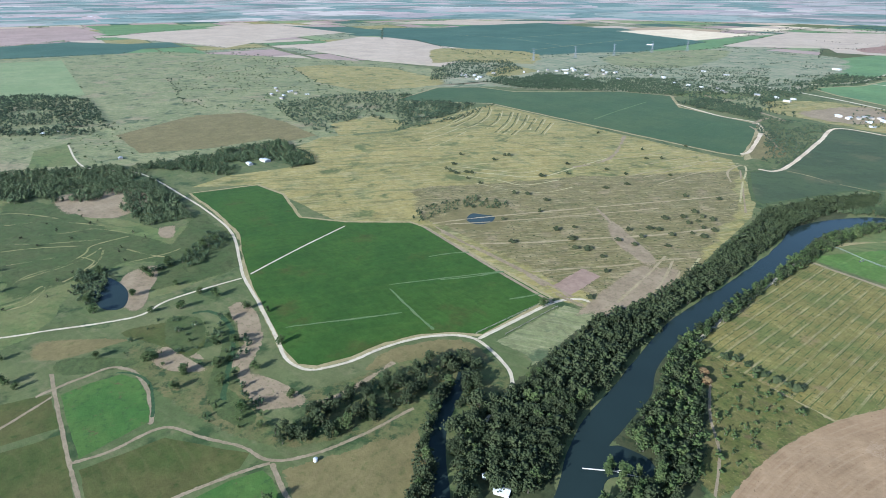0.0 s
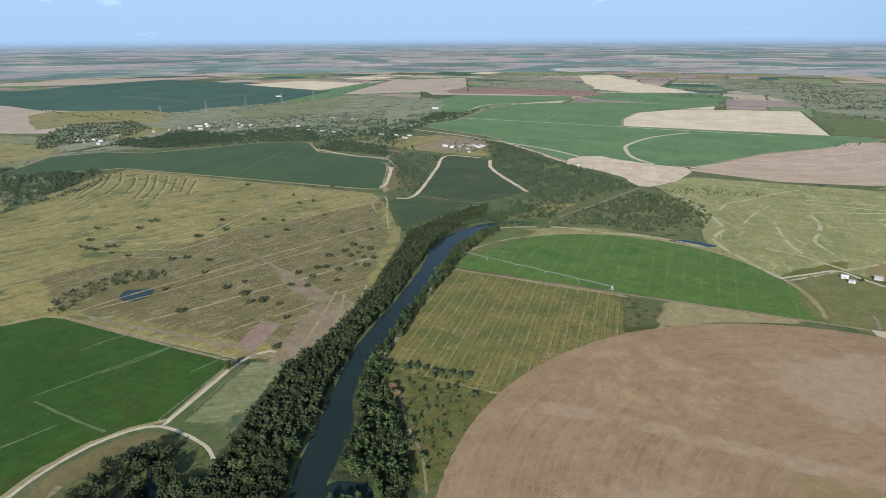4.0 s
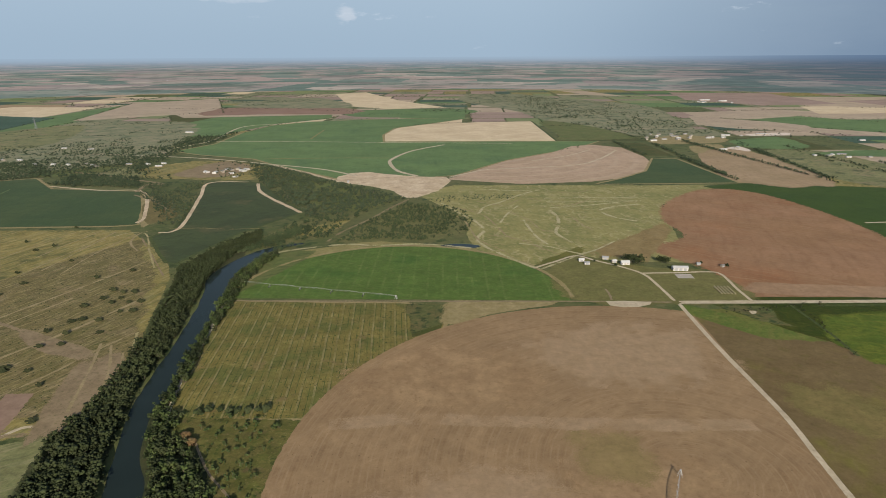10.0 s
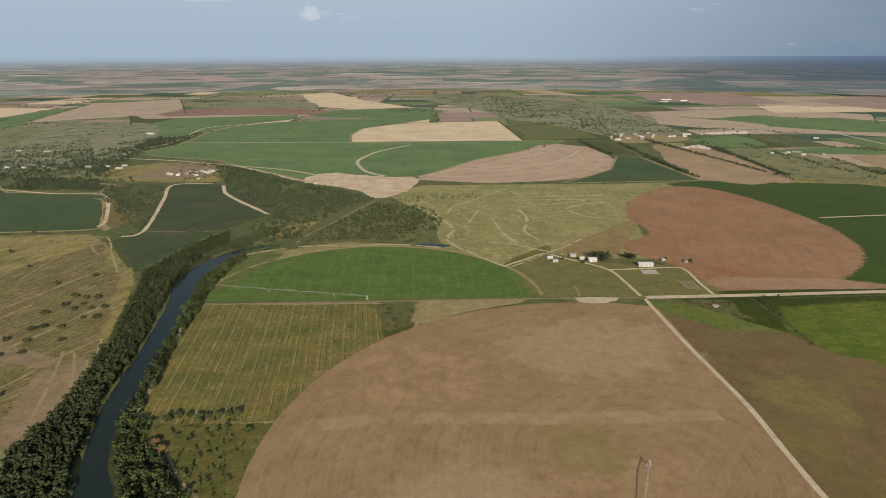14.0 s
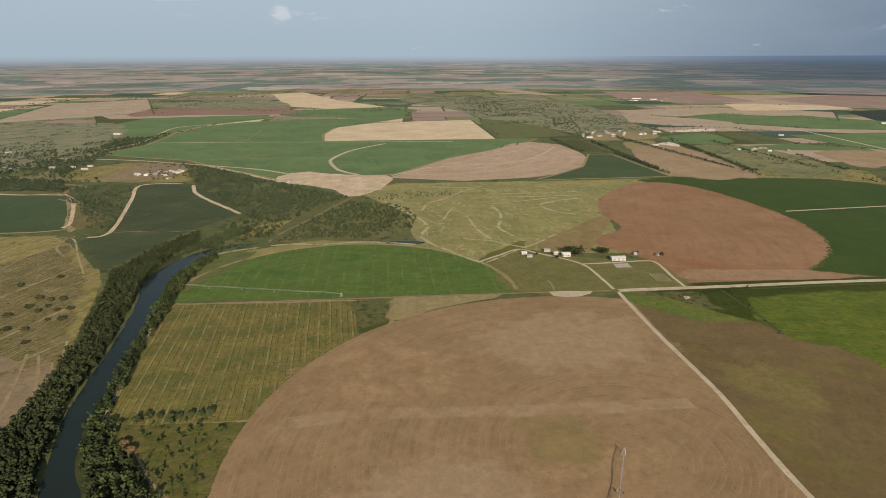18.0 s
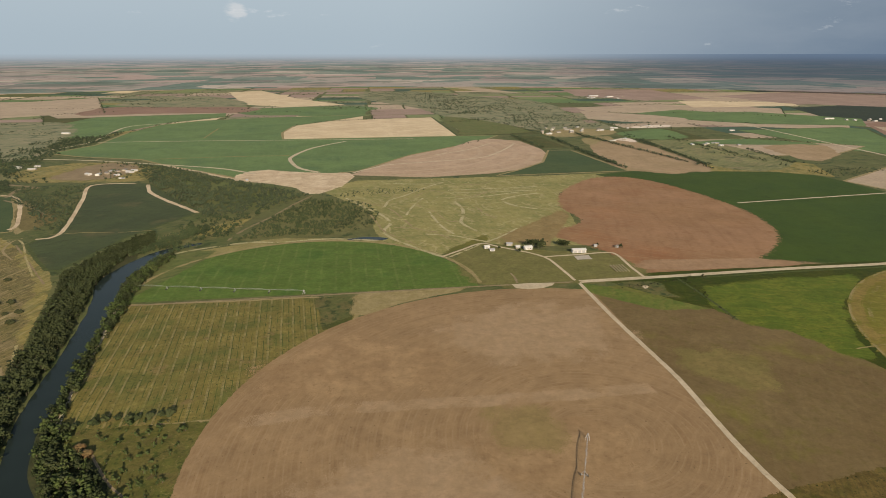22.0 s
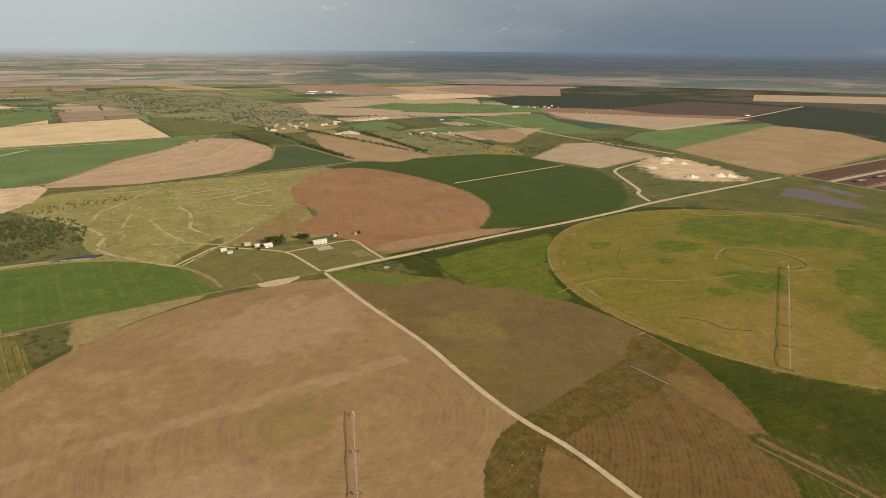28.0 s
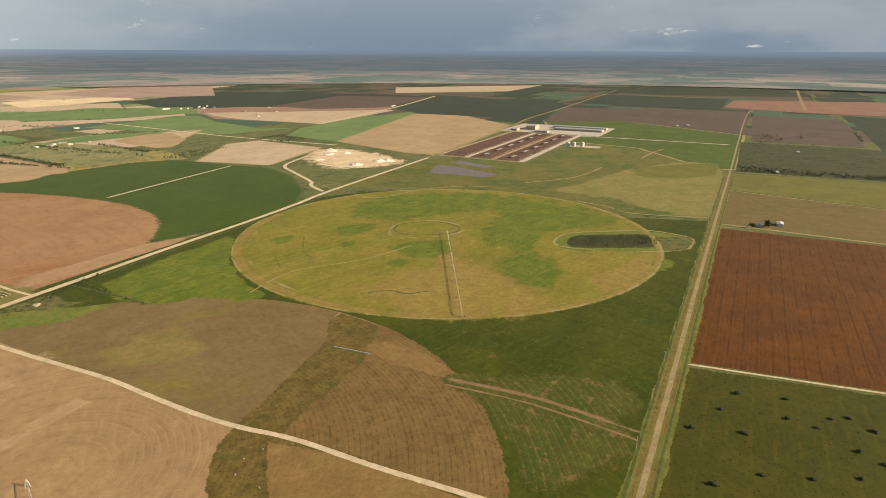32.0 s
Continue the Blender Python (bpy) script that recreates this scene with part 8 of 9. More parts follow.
# broken rows of trees along field edges of the middle distance
rng = random.Random(88)
edges = []
for o in OUTLINES:
    for a, b in zip(o, o[1:] + o[:1]):
        d = math.hypot((a[0] + b[0]) / 2, (a[1] + b[1]) / 2)
        long = math.hypot(b[0] - a[0], b[1] - a[1])
        if 1600 < d < 4300 and long > 60 and not (a[0] > 1150 and a[1] < 1350) and rng.random() < 0.22:
            n = int(long / 13)
            edges += [(a[0] + (b[0] - a[0]) * i / n + rng.uniform(-5, 5), a[1] + (b[1] - a[1]) * i / n + rng.uniform(-5, 5)) for i in range(n) if noise.noise(Vector((a[0] + i * 0.35, a[1], 3))) > -0.1]
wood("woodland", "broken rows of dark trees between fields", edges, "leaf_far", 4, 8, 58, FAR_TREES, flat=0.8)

# single trees and bushes
oak = make_tree("tree", 41, 8.5, 4.6, 70, "leaf_bright", "single dark green tree beside the farm road", "scattered field trees")
SINGLES = [(-381, 123), (-434, 127), (-448, 117), (-483, 99), (-495, 90), (-478, 71), (-482, 48), (-358, 97), (-318, 108), (-318, 76), (-383, 52), (-410, 35), (-432, 7), (-421, -42), (-407, 80), (-376, 75), (-524, 75), (-440, 97), (-403, 94), (-379, 83), (-354, 73), (-381, 55), (-408, 38), (-365, 45), (-313, 74), (-300, 79), (-563, 55), (-581, 96), (-600, 115), (-572, 80), (-612, 128), (-590, 100), (-555, 60), (-520, 42), (-505, 10), (-585, 20), (-530, 5), (-466, -52), (-430, -50), (-640, -60), (-590, -58), (-240, 68), (-320, 320)]
rng = random.Random(9)
for i, (x, y) in enumerate(SINGLES):
    s = rng.uniform(0.55, 1.0)
    m = pose(x + rng.uniform(-2, 2), y + rng.uniform(-2, 2), 0, 0, 0, rng.uniform(0, 360)) @ Matrix.Diagonal((s, s, s, 1))
    (oak if i == 0 else copy_thing(oak, pose(0, 0, 0))).matrix_basis = m


def make_bush(name, seed, tall, wide, leaf, label, group):
    v, f = crown_shape(seed, 22, wide * 0.8, tall, 0.0, wide * 0.42)
    return tagged(new(name, mesh_of(name, v, f, [leaf])), label, "bush", group)


bush = make_bush("bush", 71, 3.2, 3.0, "leaf_bush", "low dark green thorn bush in dry grass", "bushes in the pasture")
spots = [(-708, 592), (-700, 557), (-753, 533), (-715, 494), (-698, 471), (-661, 490), (-673, 471), (-645, 471), (-618, 472), (-560, 483), (-548, 495), (-518, 499), (-597, 561), (-624, 633), (-586, 598), (-571, 659), (-513, 596), (-541, 665), (-509, 631), (-580, 753), (-568, 772), (-743, 819), (-620, 790), (-596, 866), (-504, 712), (-406, 678), (-435, 652), (-393, 613), (-378, 607), (-366, 608), (-374, 577), (-357, 580), (-353, 556), (-362, 534), (-398, 568), (-380, 536), (-387, 530), (-375, 503), (-396, 507), (-366, 482), (-433, 464), (-439, 443), (-411, 442), (-383, 432), (-391, 425), (-362, 433), (-337, 411), (-494, 414), (-309, 362), (-437, 382), (-383, 477), (-492, 466), (-345, 507), (-345, 582), (-372, 592), (-389, 588), (-340, 557), (-411, 438), (-384, 436), (-668, 485), (-686, 470), (-713, 587)]
rng = random.Random(11)
first = True
for x, y in spots:
    sx = rng.uniform(0.6, 1.2)
    m = pose(x, y, 0, 0, 0, rng.uniform(-30, 30) + 20) @ Matrix.Diagonal((sx * 1.5, sx, rng.uniform(0.7, 1.2), 1))
    (bush if first else copy_thing(bush, pose(0, 0, 0))).matrix_basis = m
    first = False
round_bush = make_bush("bush", 77, 1.0, 2.0, "leaf_bush", "small round dark bush in the green pasture", "bushes in the green pasture")
spots = [(422, -29), (363, -4), (372, -35), (403, -60), (416, -86), (400, -77), (422, -97), (412, -110), (383, -98), (375, -110), (332, -45), (341, -71), (311, -21), (354, -96), (430, -60), (395, -20), (300, -70), (290, -40)]
first = True
for x, y in spots:
    s = rng.uniform(0.8, 1.3)
    m = pose(x, y, 0, 0, 0, rng.uniform(0, 360)) @ Matrix.Diagonal((s * 1.2, s, s, 1))
    (round_bush if first else copy_thing(round_bush, pose(0, 0, 0))).matrix_basis = m
    first = False
hedge = make_bush("bush", 83, 4.5, 3.2, "leaf_river", "dark bushy tree in a short hedge row", "hedge row above the plough")
first = True
for x, y in [(-217, 375), (-205, 375), (-193, 377), (-187, 381), (-179, 382), (-172, 381), (-166, 381), (-158, 382), (-151, 383), (-145, 384), (-226, 372)]:
    s = rng.uniform(0.7, 1.1)
    (hedge if first else copy_thing(hedge, pose(0, 0, 0))).matrix_basis = pose(x, y, 0, 0, 0, rng.uniform(0, 360)) @ Matrix.Diagonal((s, s, s, 1))
    first = False
rust = make_bush("bush", 84, 4.0, 4.0, "leaf_rust", "rust-brown dying bush among green weeds", "rust bushes")
rust.matrix_basis = pose(-190, 350, 0)
copy_thing(rust, pose(-183, 343, 0))
wood("scrub", "low green scrub and weeds on rough ground", [q for q in scatter([(-205, 370), (-150, 378), (-95, 350), (-110, 300), (-130, 265), (-160, 315), (-180, 345)], 6, 3, 0.55, 0.4) if math.hypot(q[0] - 144, q[1] - 324) > 272], "leaf_bright", 2.0, 5.0, 81, category="scrub")
wood("scrub", "dense dark scrub filling the hollow", scatter([(720, 181), (752, 176), (778, 140), (799, 97), (784, 74), (757, 78), (730, 120), (709, 166)], 4.2, 6, 0.9), "leaf_bright", 1.5, 3.2, 83, category="scrub")
wood("scrub", "weedy bushes along the roadside ditch", scatter([(236, 574), (300, 588), (372, 606), (372, 594), (345, 590), (343, 486), (335, 486), (334, 585), (290, 575)], 5, 8, 0.55), "leaf_bush", 1.2, 3.0, 84, category="scrub")
wood("scrub", "scattered thorn scrub on the olive pasture", scatter([(-900, -100), (-800, 20), (-600, 90), (-540, 40), (-520, -80)], 26, 9, 0.4), "leaf_bush", 2.0, 4.5, 85, category="scrub")
wood("scrub", "low scrub across the dry creek bed", scatter([(-440, 100), (-350, 90), (-290, 84), (-300, 60), (-400, 20), (-440, 0), (-440, 50)], 11, 10, 0.4), "leaf_bright", 1.5, 3.5, 86, FULL_TREES, category="scrub")

# ---- buildings ----
def gable(bm, w, d, h, rise, over=0.4, thick=0.25):
    """A pitched roof with its ridge along the width."""
    x, y = w / 2 + over, d / 2 + over
    for s in (-1, 1):
        lo = [(-x, s * y, h - 0.1), (x, s * y, h - 0.1), (x, 0, h + rise), (-x, 0, h + rise)]
        a = [bm.verts.new(p) for p in lo]
        b = [bm.verts.new((p[0], p[1], p[2] + thick)) for p in lo]
        bm.faces.new(a)
        bm.faces.new(b)
        for i in range(4):
            j = (i + 1) % 4
            bm.faces.new((a[i], a[j], b[j], b[i]))
    bmesh.ops.recalc_face_normals(bm, faces=bm.faces[:])


def walls(bm, w, d, h, rise):
    """Four walls with pointed gables."""
    x, y = w / 2, d / 2
    base = [bm.verts.new(p) for p in ((-x, -y, 0), (x, -y, 0), (x, y, 0), (-x, y, 0))]
    top = [bm.verts.new(p) for p in ((-x, -y, h), (x, -y, h), (x, y, h), (-x, y, h))]
    ridge = [bm.verts.new((-x, 0, h + rise)), bm.verts.new((x, 0, h + rise))]
    bm.faces.new((base[0], base[1], top[1], top[0]))
    bm.faces.new((base[2], base[3], top[3], top[2]))
    bm.faces.new((base[1], base[2], top[2], ridge[1], top[1]))
    bm.faces.new((base[3], base[0], top[0], ridge[0], top[3]))
    bmesh.ops.recalc_face_normals(bm, faces=bm.faces[:])


def building(name, label, w, d, h, rise, wall, roof, place, turn=0.0, doors=1, windows=2, category="house", group="", chimney=False):
    root = tagged(new(name), label, category, group)
    bm = bmesh.new()
    walls(bm, w, d, h, rise)
    part("wall", bm, wall, root)
    bm = bmesh.new()
    gable(bm, w, d, h, rise)
    rf = part("roof", bm, roof, root)
    for i in range(doors):
        bm = bmesh.new()
        big = category != "house"
        box(bm, 3.6 if big else 1.1, 0.14, min(h - 0.3, 3.4 if big else 2.1), (i - (doors - 1) / 2) * w / (doors + 0.4) + (0 if big else 0.6), -d / 2 - 0.03)
        part("door", bm, "grey_roof" if big else "timber", root)
    for i in range(windows):
        bm = bmesh.new()
        box(bm, 1.3, 0.12, 1.2, -w / 2 + w * (i + 0.5) / windows - (0.9 if doors else 0), -d / 2 - 0.02, 1.0)
        part("window", bm, "glass_dark", root)
    if chimney:
        bm = bmesh.new()
        box(bm, 0.8, 0.8, 1.6, w * 0.25, 0, h + rise * 0.7)
        part("chimney", bm, "tan_wall", rf)
    root.matrix_basis = pose(*place, 0.0, 0, 0, turn)
    return root


# farm behind the county road
building("barn", "long white metal barn with a pale roof", 17.8, 8.0, 3.8, 1.4, "white_wall", "white_metal", (258, 703), 0, 3, 3, "barn")
tagged(sheet("concrete_yard", worn([(247, 674), (266, 674), (266, 689), (247, 689)], 0.2), "concrete", level([(247, 674), (266, 674), (266, 689), (247, 689)])), "bare pale concrete pad beside the barn", "yard", kind="structure")
building("farmhouse", "small white farmhouse among dark trees", 10.2, 6.4, 3.0, 2.0, "white_wall", "white_metal", (197, 722), 4, 1, 3, "house", chimney=True)
building("shed", "small white shed with a metal roof", 6.8, 4.0, 2.6, 1.2, "white_wall", "white_metal", (145, 733), 10, 1, 0, "shed")
building("shed", "low white hut beside the farm road", 6.0, 4.0, 2.4, 1.0, "white_wall", "grey_roof", (150, 721), 0, 1, 1, "shed")
building("shed", "grey metal shed on the farm", 7.6, 4.8, 2.8, 1.2, "tan_wall", "grey_roof", (177, 742), -8, 1, 0, "shed")
building("shed", "low tan outbuilding under trees", 6.0, 4.0, 2.6, 1.1, "tan_wall", "white_metal", (185, 729), 15, 1, 1, "shed")
building("shed", "small grey shed at the field edge", 4.2, 3.2, 2.4, 0.9, "tan_wall", "grey_roof", (287, 722), 0, 1, 0, "shed")
building("shed", "small dark shed beside red soil", 4.2, 3.2, 2.4, 0.9, "tan_wall", "dark_roof", (314, 716), 30, 1, 0, "shed")
farm_tree = make_tree("tree", 44, 9.0, 5.0, 64, "leaf_river", "dark shade tree beside the farmhouse", "farmyard trees")
first = True
for x, y, s in [(207, 730, 1.0), (216, 724, 1.1), (201, 735, 0.9), (211, 722, 0.8), (184, 713, 0.45), (243, 735, 0.7), (249, 728, 0.8), (246, 731, 0.7), (291, 725, 0.4), (318, 713, 0.5), (160, 728, 0.35), (915, -48, 0.7), (925, -50, 0.8), (906, -30, 0.7)]:
    (farm_tree if first else copy_thing(farm_tree, pose(0, 0, 0))).matrix_basis = pose(x, y, 0, 0, 0, x * 7) @ Matrix.Diagonal((s * 1.35, s * 1.35, s * 1.1, 1))
    first = False


def bale():
    bm = bmesh.new()
    bmesh.ops.create_cone(bm, cap_ends=True, segments=14, radius1=0.75, radius2=0.75, depth=1.5, matrix=pose(0, 0, 0.75, 90, 0, 0))
    bmesh.ops.bevel(bm, geom=[e for e in bm.edges if len(e.link_faces) == 2 and e.calc_face_angle() > 1.0], offset=0.08, segments=2)
    return tagged(part("hay_bale", bm, "straw"), "round yellow hay bale in a stored row", "hay bale", "rows of hay bales")


one = bale()
for r in range(5):
    for c in range(12):
        m = pose(278 + r * 3.6, 626 + c * 1.9, 0.02, 0, 0, 3 * (r - c))
        if r + c:
            copy_thing(one, m)
        else:
            one.matrix_basis = m

field_bale = tagged(copy_thing(one, pose(0, 0, 0)), "round yellow hay bale lying on the mown meadow", "hay bale", "bales strewn over the meadow")
first = True
for x, y in scatter([(-5, 1081), (362, 1238), (311, 1040), (51, 946)], 34, 17, 0.6):
    m = pose(x, y, 0.02, 0, 0, (x * 13 + y * 7) % 360)
    (field_bale if first else copy_thing(field_bale, m)).matrix_basis = m
    first = False

# farms, village and town buildings on the plain
PLACES = (
    ("farmhouse", "white farmhouse on a clearing in the woods", (-882, 268), 20, 12, 3.4, "white_wall", "white_metal", 12),
    ("shed", "white shed on a clearing in the woods", (-876, 243), 14, 8, 3.0, "white_wall", "white_metal", 5),
    ("shed", "pale metal shed by the lane", (-1268, -6), 22, 10, 4.0, "tan_wall", "white_metal", 30),
    ("farmhouse", "pale farmhouse by the lane", (-1283, 18), 16, 10, 3.4, "white_wall", "grey_roof", 10),
    ("shed", "small hut among dark trees", (-1014, 88), 10, 7, 2.8, "tan_wall", "grey_roof", 0),
    ("farmhouse", "white farm building on the northern farm", (-526, 1312), 18, 10, 4.0, "white_wall", "white_metal", 20),
    ("barn", "large white barn on the northern farm", (-512, 1345), 26, 14, 5.0, "white_wall", "white_metal", -30),
    ("shed", "white shed on the northern farm", (-557, 1362), 14, 8, 3.4, "white_wall", "grey_roof", 50),
    ("shed", "low white shed beside the green crop", (-503, 1276), 18, 8, 3.2, "white_wall", "white_metal", 15),
    ("barn", "pale barn among trees", (-735, 1402), 26, 12, 4.5, "tan_wall", "white_metal", 0),
    ("farmhouse", "white house on the upper river", (-958, 2062), 40, 18, 6.0, "white_wall", "white_metal", -10),
    ("shed", "white shed on the scrubby plain", (-1155, 1688), 22, 10, 4.0, "white_wall", "white_metal", 15),
    ("shed", "pale shed on the scrubby plain", (-1065, 1668), 26, 10, 4.0, "tan_wall", "white_metal", 40),
    ("farmhouse", "pale house among scattered trees", (-1430, 487), 16, 10, 3.5, "white_wall", "grey_roof", 5),
    ("farmhouse", "white house among scattered trees", (-1412, 537), 16, 10, 3.5, "white_wall", "white_metal", 60),
    ("farmhouse", "white house beside the dark crop", (-1475, 1030), 22, 12, 4.0, "white_wall", "white_metal", 0),
    ("farmhouse", "white house with outbuildings", (-1422, 1052), 20, 11, 4.0, "white_wall", "white_metal", 20),
    ("barn", "long tan shed on the plain", (-1405, 1362), 34, 12, 4.5, "tan_wall", "white_metal", 30),
    ("barn", "white shed beside the dark field", (-1825, 2250), 44, 16, 5.0, "white_wall", "white_metal", 10),
    ("farmhouse", "pale farmhouse by the northern woods", (-742, 1440), 18, 10, 4.0, "white_wall", "white_metal", 0),
    ("gravel_store", "small square building on bare sand", (-247, 1224), 9, 8, 4.5, "tan_wall", "grey_roof", 10),
    ("farmhouse", "dark roofed farmhouse beside the straight road", (922, -40), 15, 10, 3.6, "white_wall", "dark_roof", 0),
    ("barn", "white metal shed beside the straight road", (940, -66), 18, 10, 4.0, "white_wall", "white_metal", 0),
    ("cabin", "white roofed cabin among riverside trees", (-181, 171), 10, 7, 3.0, "white_wall", "white_metal", 35),
    ("shed", "narrow white trailer under riverside trees", (-193, 171), 8, 3, 2.6, "white_wall", "white_metal", 60),
    ("barn", "village barn with a white roof", (560, 1868), 30, 14, 5.0, "white_wall", "white_metal", 0),
    ("barn", "pale shed on the village street", (600, 1900), 26, 12, 4.5, "tan_wall", "grey_roof", 20),
    ("farmhouse", "white house in the village", (655, 1932), 22, 12, 4.0, "white_wall", "white_metal", 0),
    ("farmhouse", "pale house in the village", (700, 1960), 20, 12, 4.0, "tan_wall", "white_metal", 80),
    ("farmhouse", "white house at the village edge", (745, 1932), 22, 12, 4.0, "white_wall", "white_metal", 10),
    ("barn", "long white shed behind the village", (825, 1998), 40, 16, 5.0, "white_wall", "white_metal", -20),
    ("barn", "white shed beside the tan field", (698, 1690), 30, 12, 4.5, "white_wall", "white_metal", 5),
    ("barn", "pale shed beside the hedgerow", (748, 1722), 36, 14, 5.0, "tan_wall", "white_metal", 60),
    ("farmhouse", "white farm building on the grass fields", (918, 1583), 24, 12, 4.0, "white_wall", "white_metal", 10),
    ("farmhouse", "pale farm building on the grass fields", (962, 1612), 20, 12, 4.0, "white_wall", "grey_roof", 40),
    ("barn", "pale quarry shed on the plain", (952, 2028), 60, 14, 4.5, "tan_wall", "white_metal", 5),
    ("farmhouse", "white farm on the far fields", (1182, 1882), 26, 14, 4.5, "white_wall", "white_metal", 0),
    ("barn", "long white shed in the far village", (1340, 3600), 90, 26, 7.0, "white_wall", "white_metal", 0),
    ("barn", "white shed in the far village", (1410, 3520), 70, 24, 7.0, "white_wall", "white_metal", 10),
    ("barn", "pale shed in the far village", (1275, 3440), 60, 24, 6.0, "white_wall", "grey_roof", 30),
    ("barn", "far white shed near the fields", (1770, 2190), 60, 20, 6.0, "white_wall", "white_metal", 0),
    ("farmhouse", "far white farm on the plain", (1880, 2090), 30, 16, 5.0, "white_wall", "white_metal", 20),
    ("barn", "far white farm beside a pale road", (2360, 1440), 50, 18, 5.0, "white_wall", "white_metal", 0),
    ("farmhouse", "small farm east of the road", (1700, -120), 20, 12, 4.0, "white_wall", "white_metal", 0),
    ("barn", "pale shed east of the road", (1380, -70), 30, 10, 4.0, "tan_wall", "white_metal", 2),
    ("farmhouse", "farm behind the green crop", (2150, 210), 26, 14, 4.5, "white_wall", "white_metal", 10),
    ("barn", "barn behind the green crop", (2190, 180), 30, 14, 4.5, "tan_wall", "white_metal", 30),
)
for name, words, place, w, d, h, wall, roof, turn in PLACES:
    k = 0.62 if math.hypot(*place) > 1100 else 0.8
    building(name, words, w * k, d * k, h * k, h * k * 0.35, wall, roof, place, turn, 1, 2 if name == "farmhouse" else 0, "house" if name in ("farmhouse", "cabin") else "shed")

# small houses and sheds strewn over the villages
rng = random.Random(33)
ZONES = (([(540, 1850), (860, 1960), (1000, 2060), (900, 2200), (560, 2050)], 46, 18), ([(-1500, 1100), (-1100, 1300), (-900, 1480), (-1000, 1700), (-1350, 1700)], 60, 22), ([(870, 1540), (1020, 1560), (1020, 1660), (880, 1650)], 32, 6),
         ([(-1080, 1420), (-800, 1480), (-760, 1400), (-1000, 1380)], 50, 8), ([(1250, 3350), (1500, 3400), (1500, 3650), (1250, 3650)], 60, 9), ([(-570, 1290), (-500, 1370), (-540, 1390), (-600, 1340)], 22, 6), ([(1850, 2050), (2050, 2100), (2000, 2200), (1800, 2150)], 50, 6),
         ([(-1560, 440), (-1380, 460), (-1380, 600), (-1540, 580)], 40, 6), ([(-1520, 1000), (-1380, 1020), (-1400, 1100), (-1500, 1090)], 30, 6), ([(1540, 1480), (1900, 1900), (2100, 1900), (1800, 1500)], 120, 7))
villages = [building("house", words, 10, 7, 2.8, 1.3, wall, roof, (0, 0), 0, 1, 2, "house", "small houses on the plain") for words, wall, roof in
            (("small pale house with a metal roof", "white_wall", "white_metal"), ("small tan house with a grey roof", "tan_wall", "grey_roof"), ("small dark-roofed house among trees", "tan_wall", "dark_roof"))]
placed = [False] * 3
for poly, gap, most in ZONES:
    for x, y in scatter(poly, gap, 7, 0.75)[:most]:
        k = rng.randrange(3)
        s = rng.uniform(0.7, 1.3)
        m = pose(x, y, 0.0, 0, 0, rng.choice((0, 90, 20, -30))) @ Matrix.Diagonal((s, s, rng.uniform(0.9, 1.2), 1))
        (copy_thing(villages[k], pose(0, 0, 0)) if placed[k] else villages[k]).matrix_basis = m
        placed[k] = True

# feedlot: pens, feed alleys, shade roofs, mill
def pad(label, x0, x1, y0, y1, material, z=0.25, category="pen"):
    bm = bmesh.new()
    box(bm, x1 - x0, y1 - y0, z + 0.2, (x0 + x1) / 2, (y0 + y1) / 2, -0.2)
    return tagged(part("cattle_pen" if category == "pen" else "feed_alley", bm, material), label, category, kind="structure")


for i, (y0, y1) in enumerate(((578, 640), (512, 566), (446, 500))):
    for k in range(6):
        pad("dark manure-covered cattle pen", 1272 + k * 80, 1349 + k * 80, y0, y1, "manure", 0.23 + 0.002 * ((i + k) % 3))
pad("pale concrete feed alley between pens", 1262, 1760, 566, 577, "concrete", 0.27, "alley")
pad("tan dirt alley between pens", 1262, 1760, 501, 511, "dirt", 0.27, "alley")
pad("pale concrete feed alley along the pens", 1262, 1770, 430, 444, "concrete", 0.27, "alley")
pad("pale dirt road along the pens", 1255, 1900, 642, 652, "dirt", 0.27, "alley")
pad("pale yard at the end of the pens", 1252, 1262, 430, 652, "dirt", 0.27, "alley")
pad("wide pale concrete mill yard", 1770, 1990, 380, 690, "concrete", 0.26, "yard")


def shade_roof():
    root = tagged(new("shade_roof"), "pale metal shade roof over a cattle pen", "shade roof", "shade roofs over the pens")
    bm = bmesh.new()
    box(bm, 26, 8, 0.25, 0, 0, 3.6)
    part("roof", bm, "grey_roof", root)
    for sx in (-11, 11):
        for sy in (-3, 3):
            bm = bmesh.new()
            rod(bm, (sx, sy, 0), (sx, sy, 3.6), 0.12)
            part("post", bm, "galvanised", root)
    return root


roof_one = shade_roof()
first = True
for y in (540, 472):
    for k in range(6):
        m = pose(1310 + k * 80, y, 0.2)
        (roof_one if first else copy_thing(roof_one, m)).matrix_basis = m
        first = False


def pen_fence(x0, x1, y):
    root = tagged(new("pen_fence"), "dark steel pipe fence along the cattle pens", "fence", "fences of the cattle pens")
    n = 14
    for k in range(n + 1):
        bm = bmesh.new()
        rod(bm, (x0 + (x1 - x0) * k / n, y, 0), (x0 + (x1 - x0) * k / n, y, 2.4), 0.12, 5)
        part("post", bm, "timber", root)
    for z in (1.4, 1.9, 2.3):
        bm = bmesh.new()
        rod(bm, (x0, y, z), (x1, y, z), 0.08, 4)
        part("rail", bm, "timber", root)


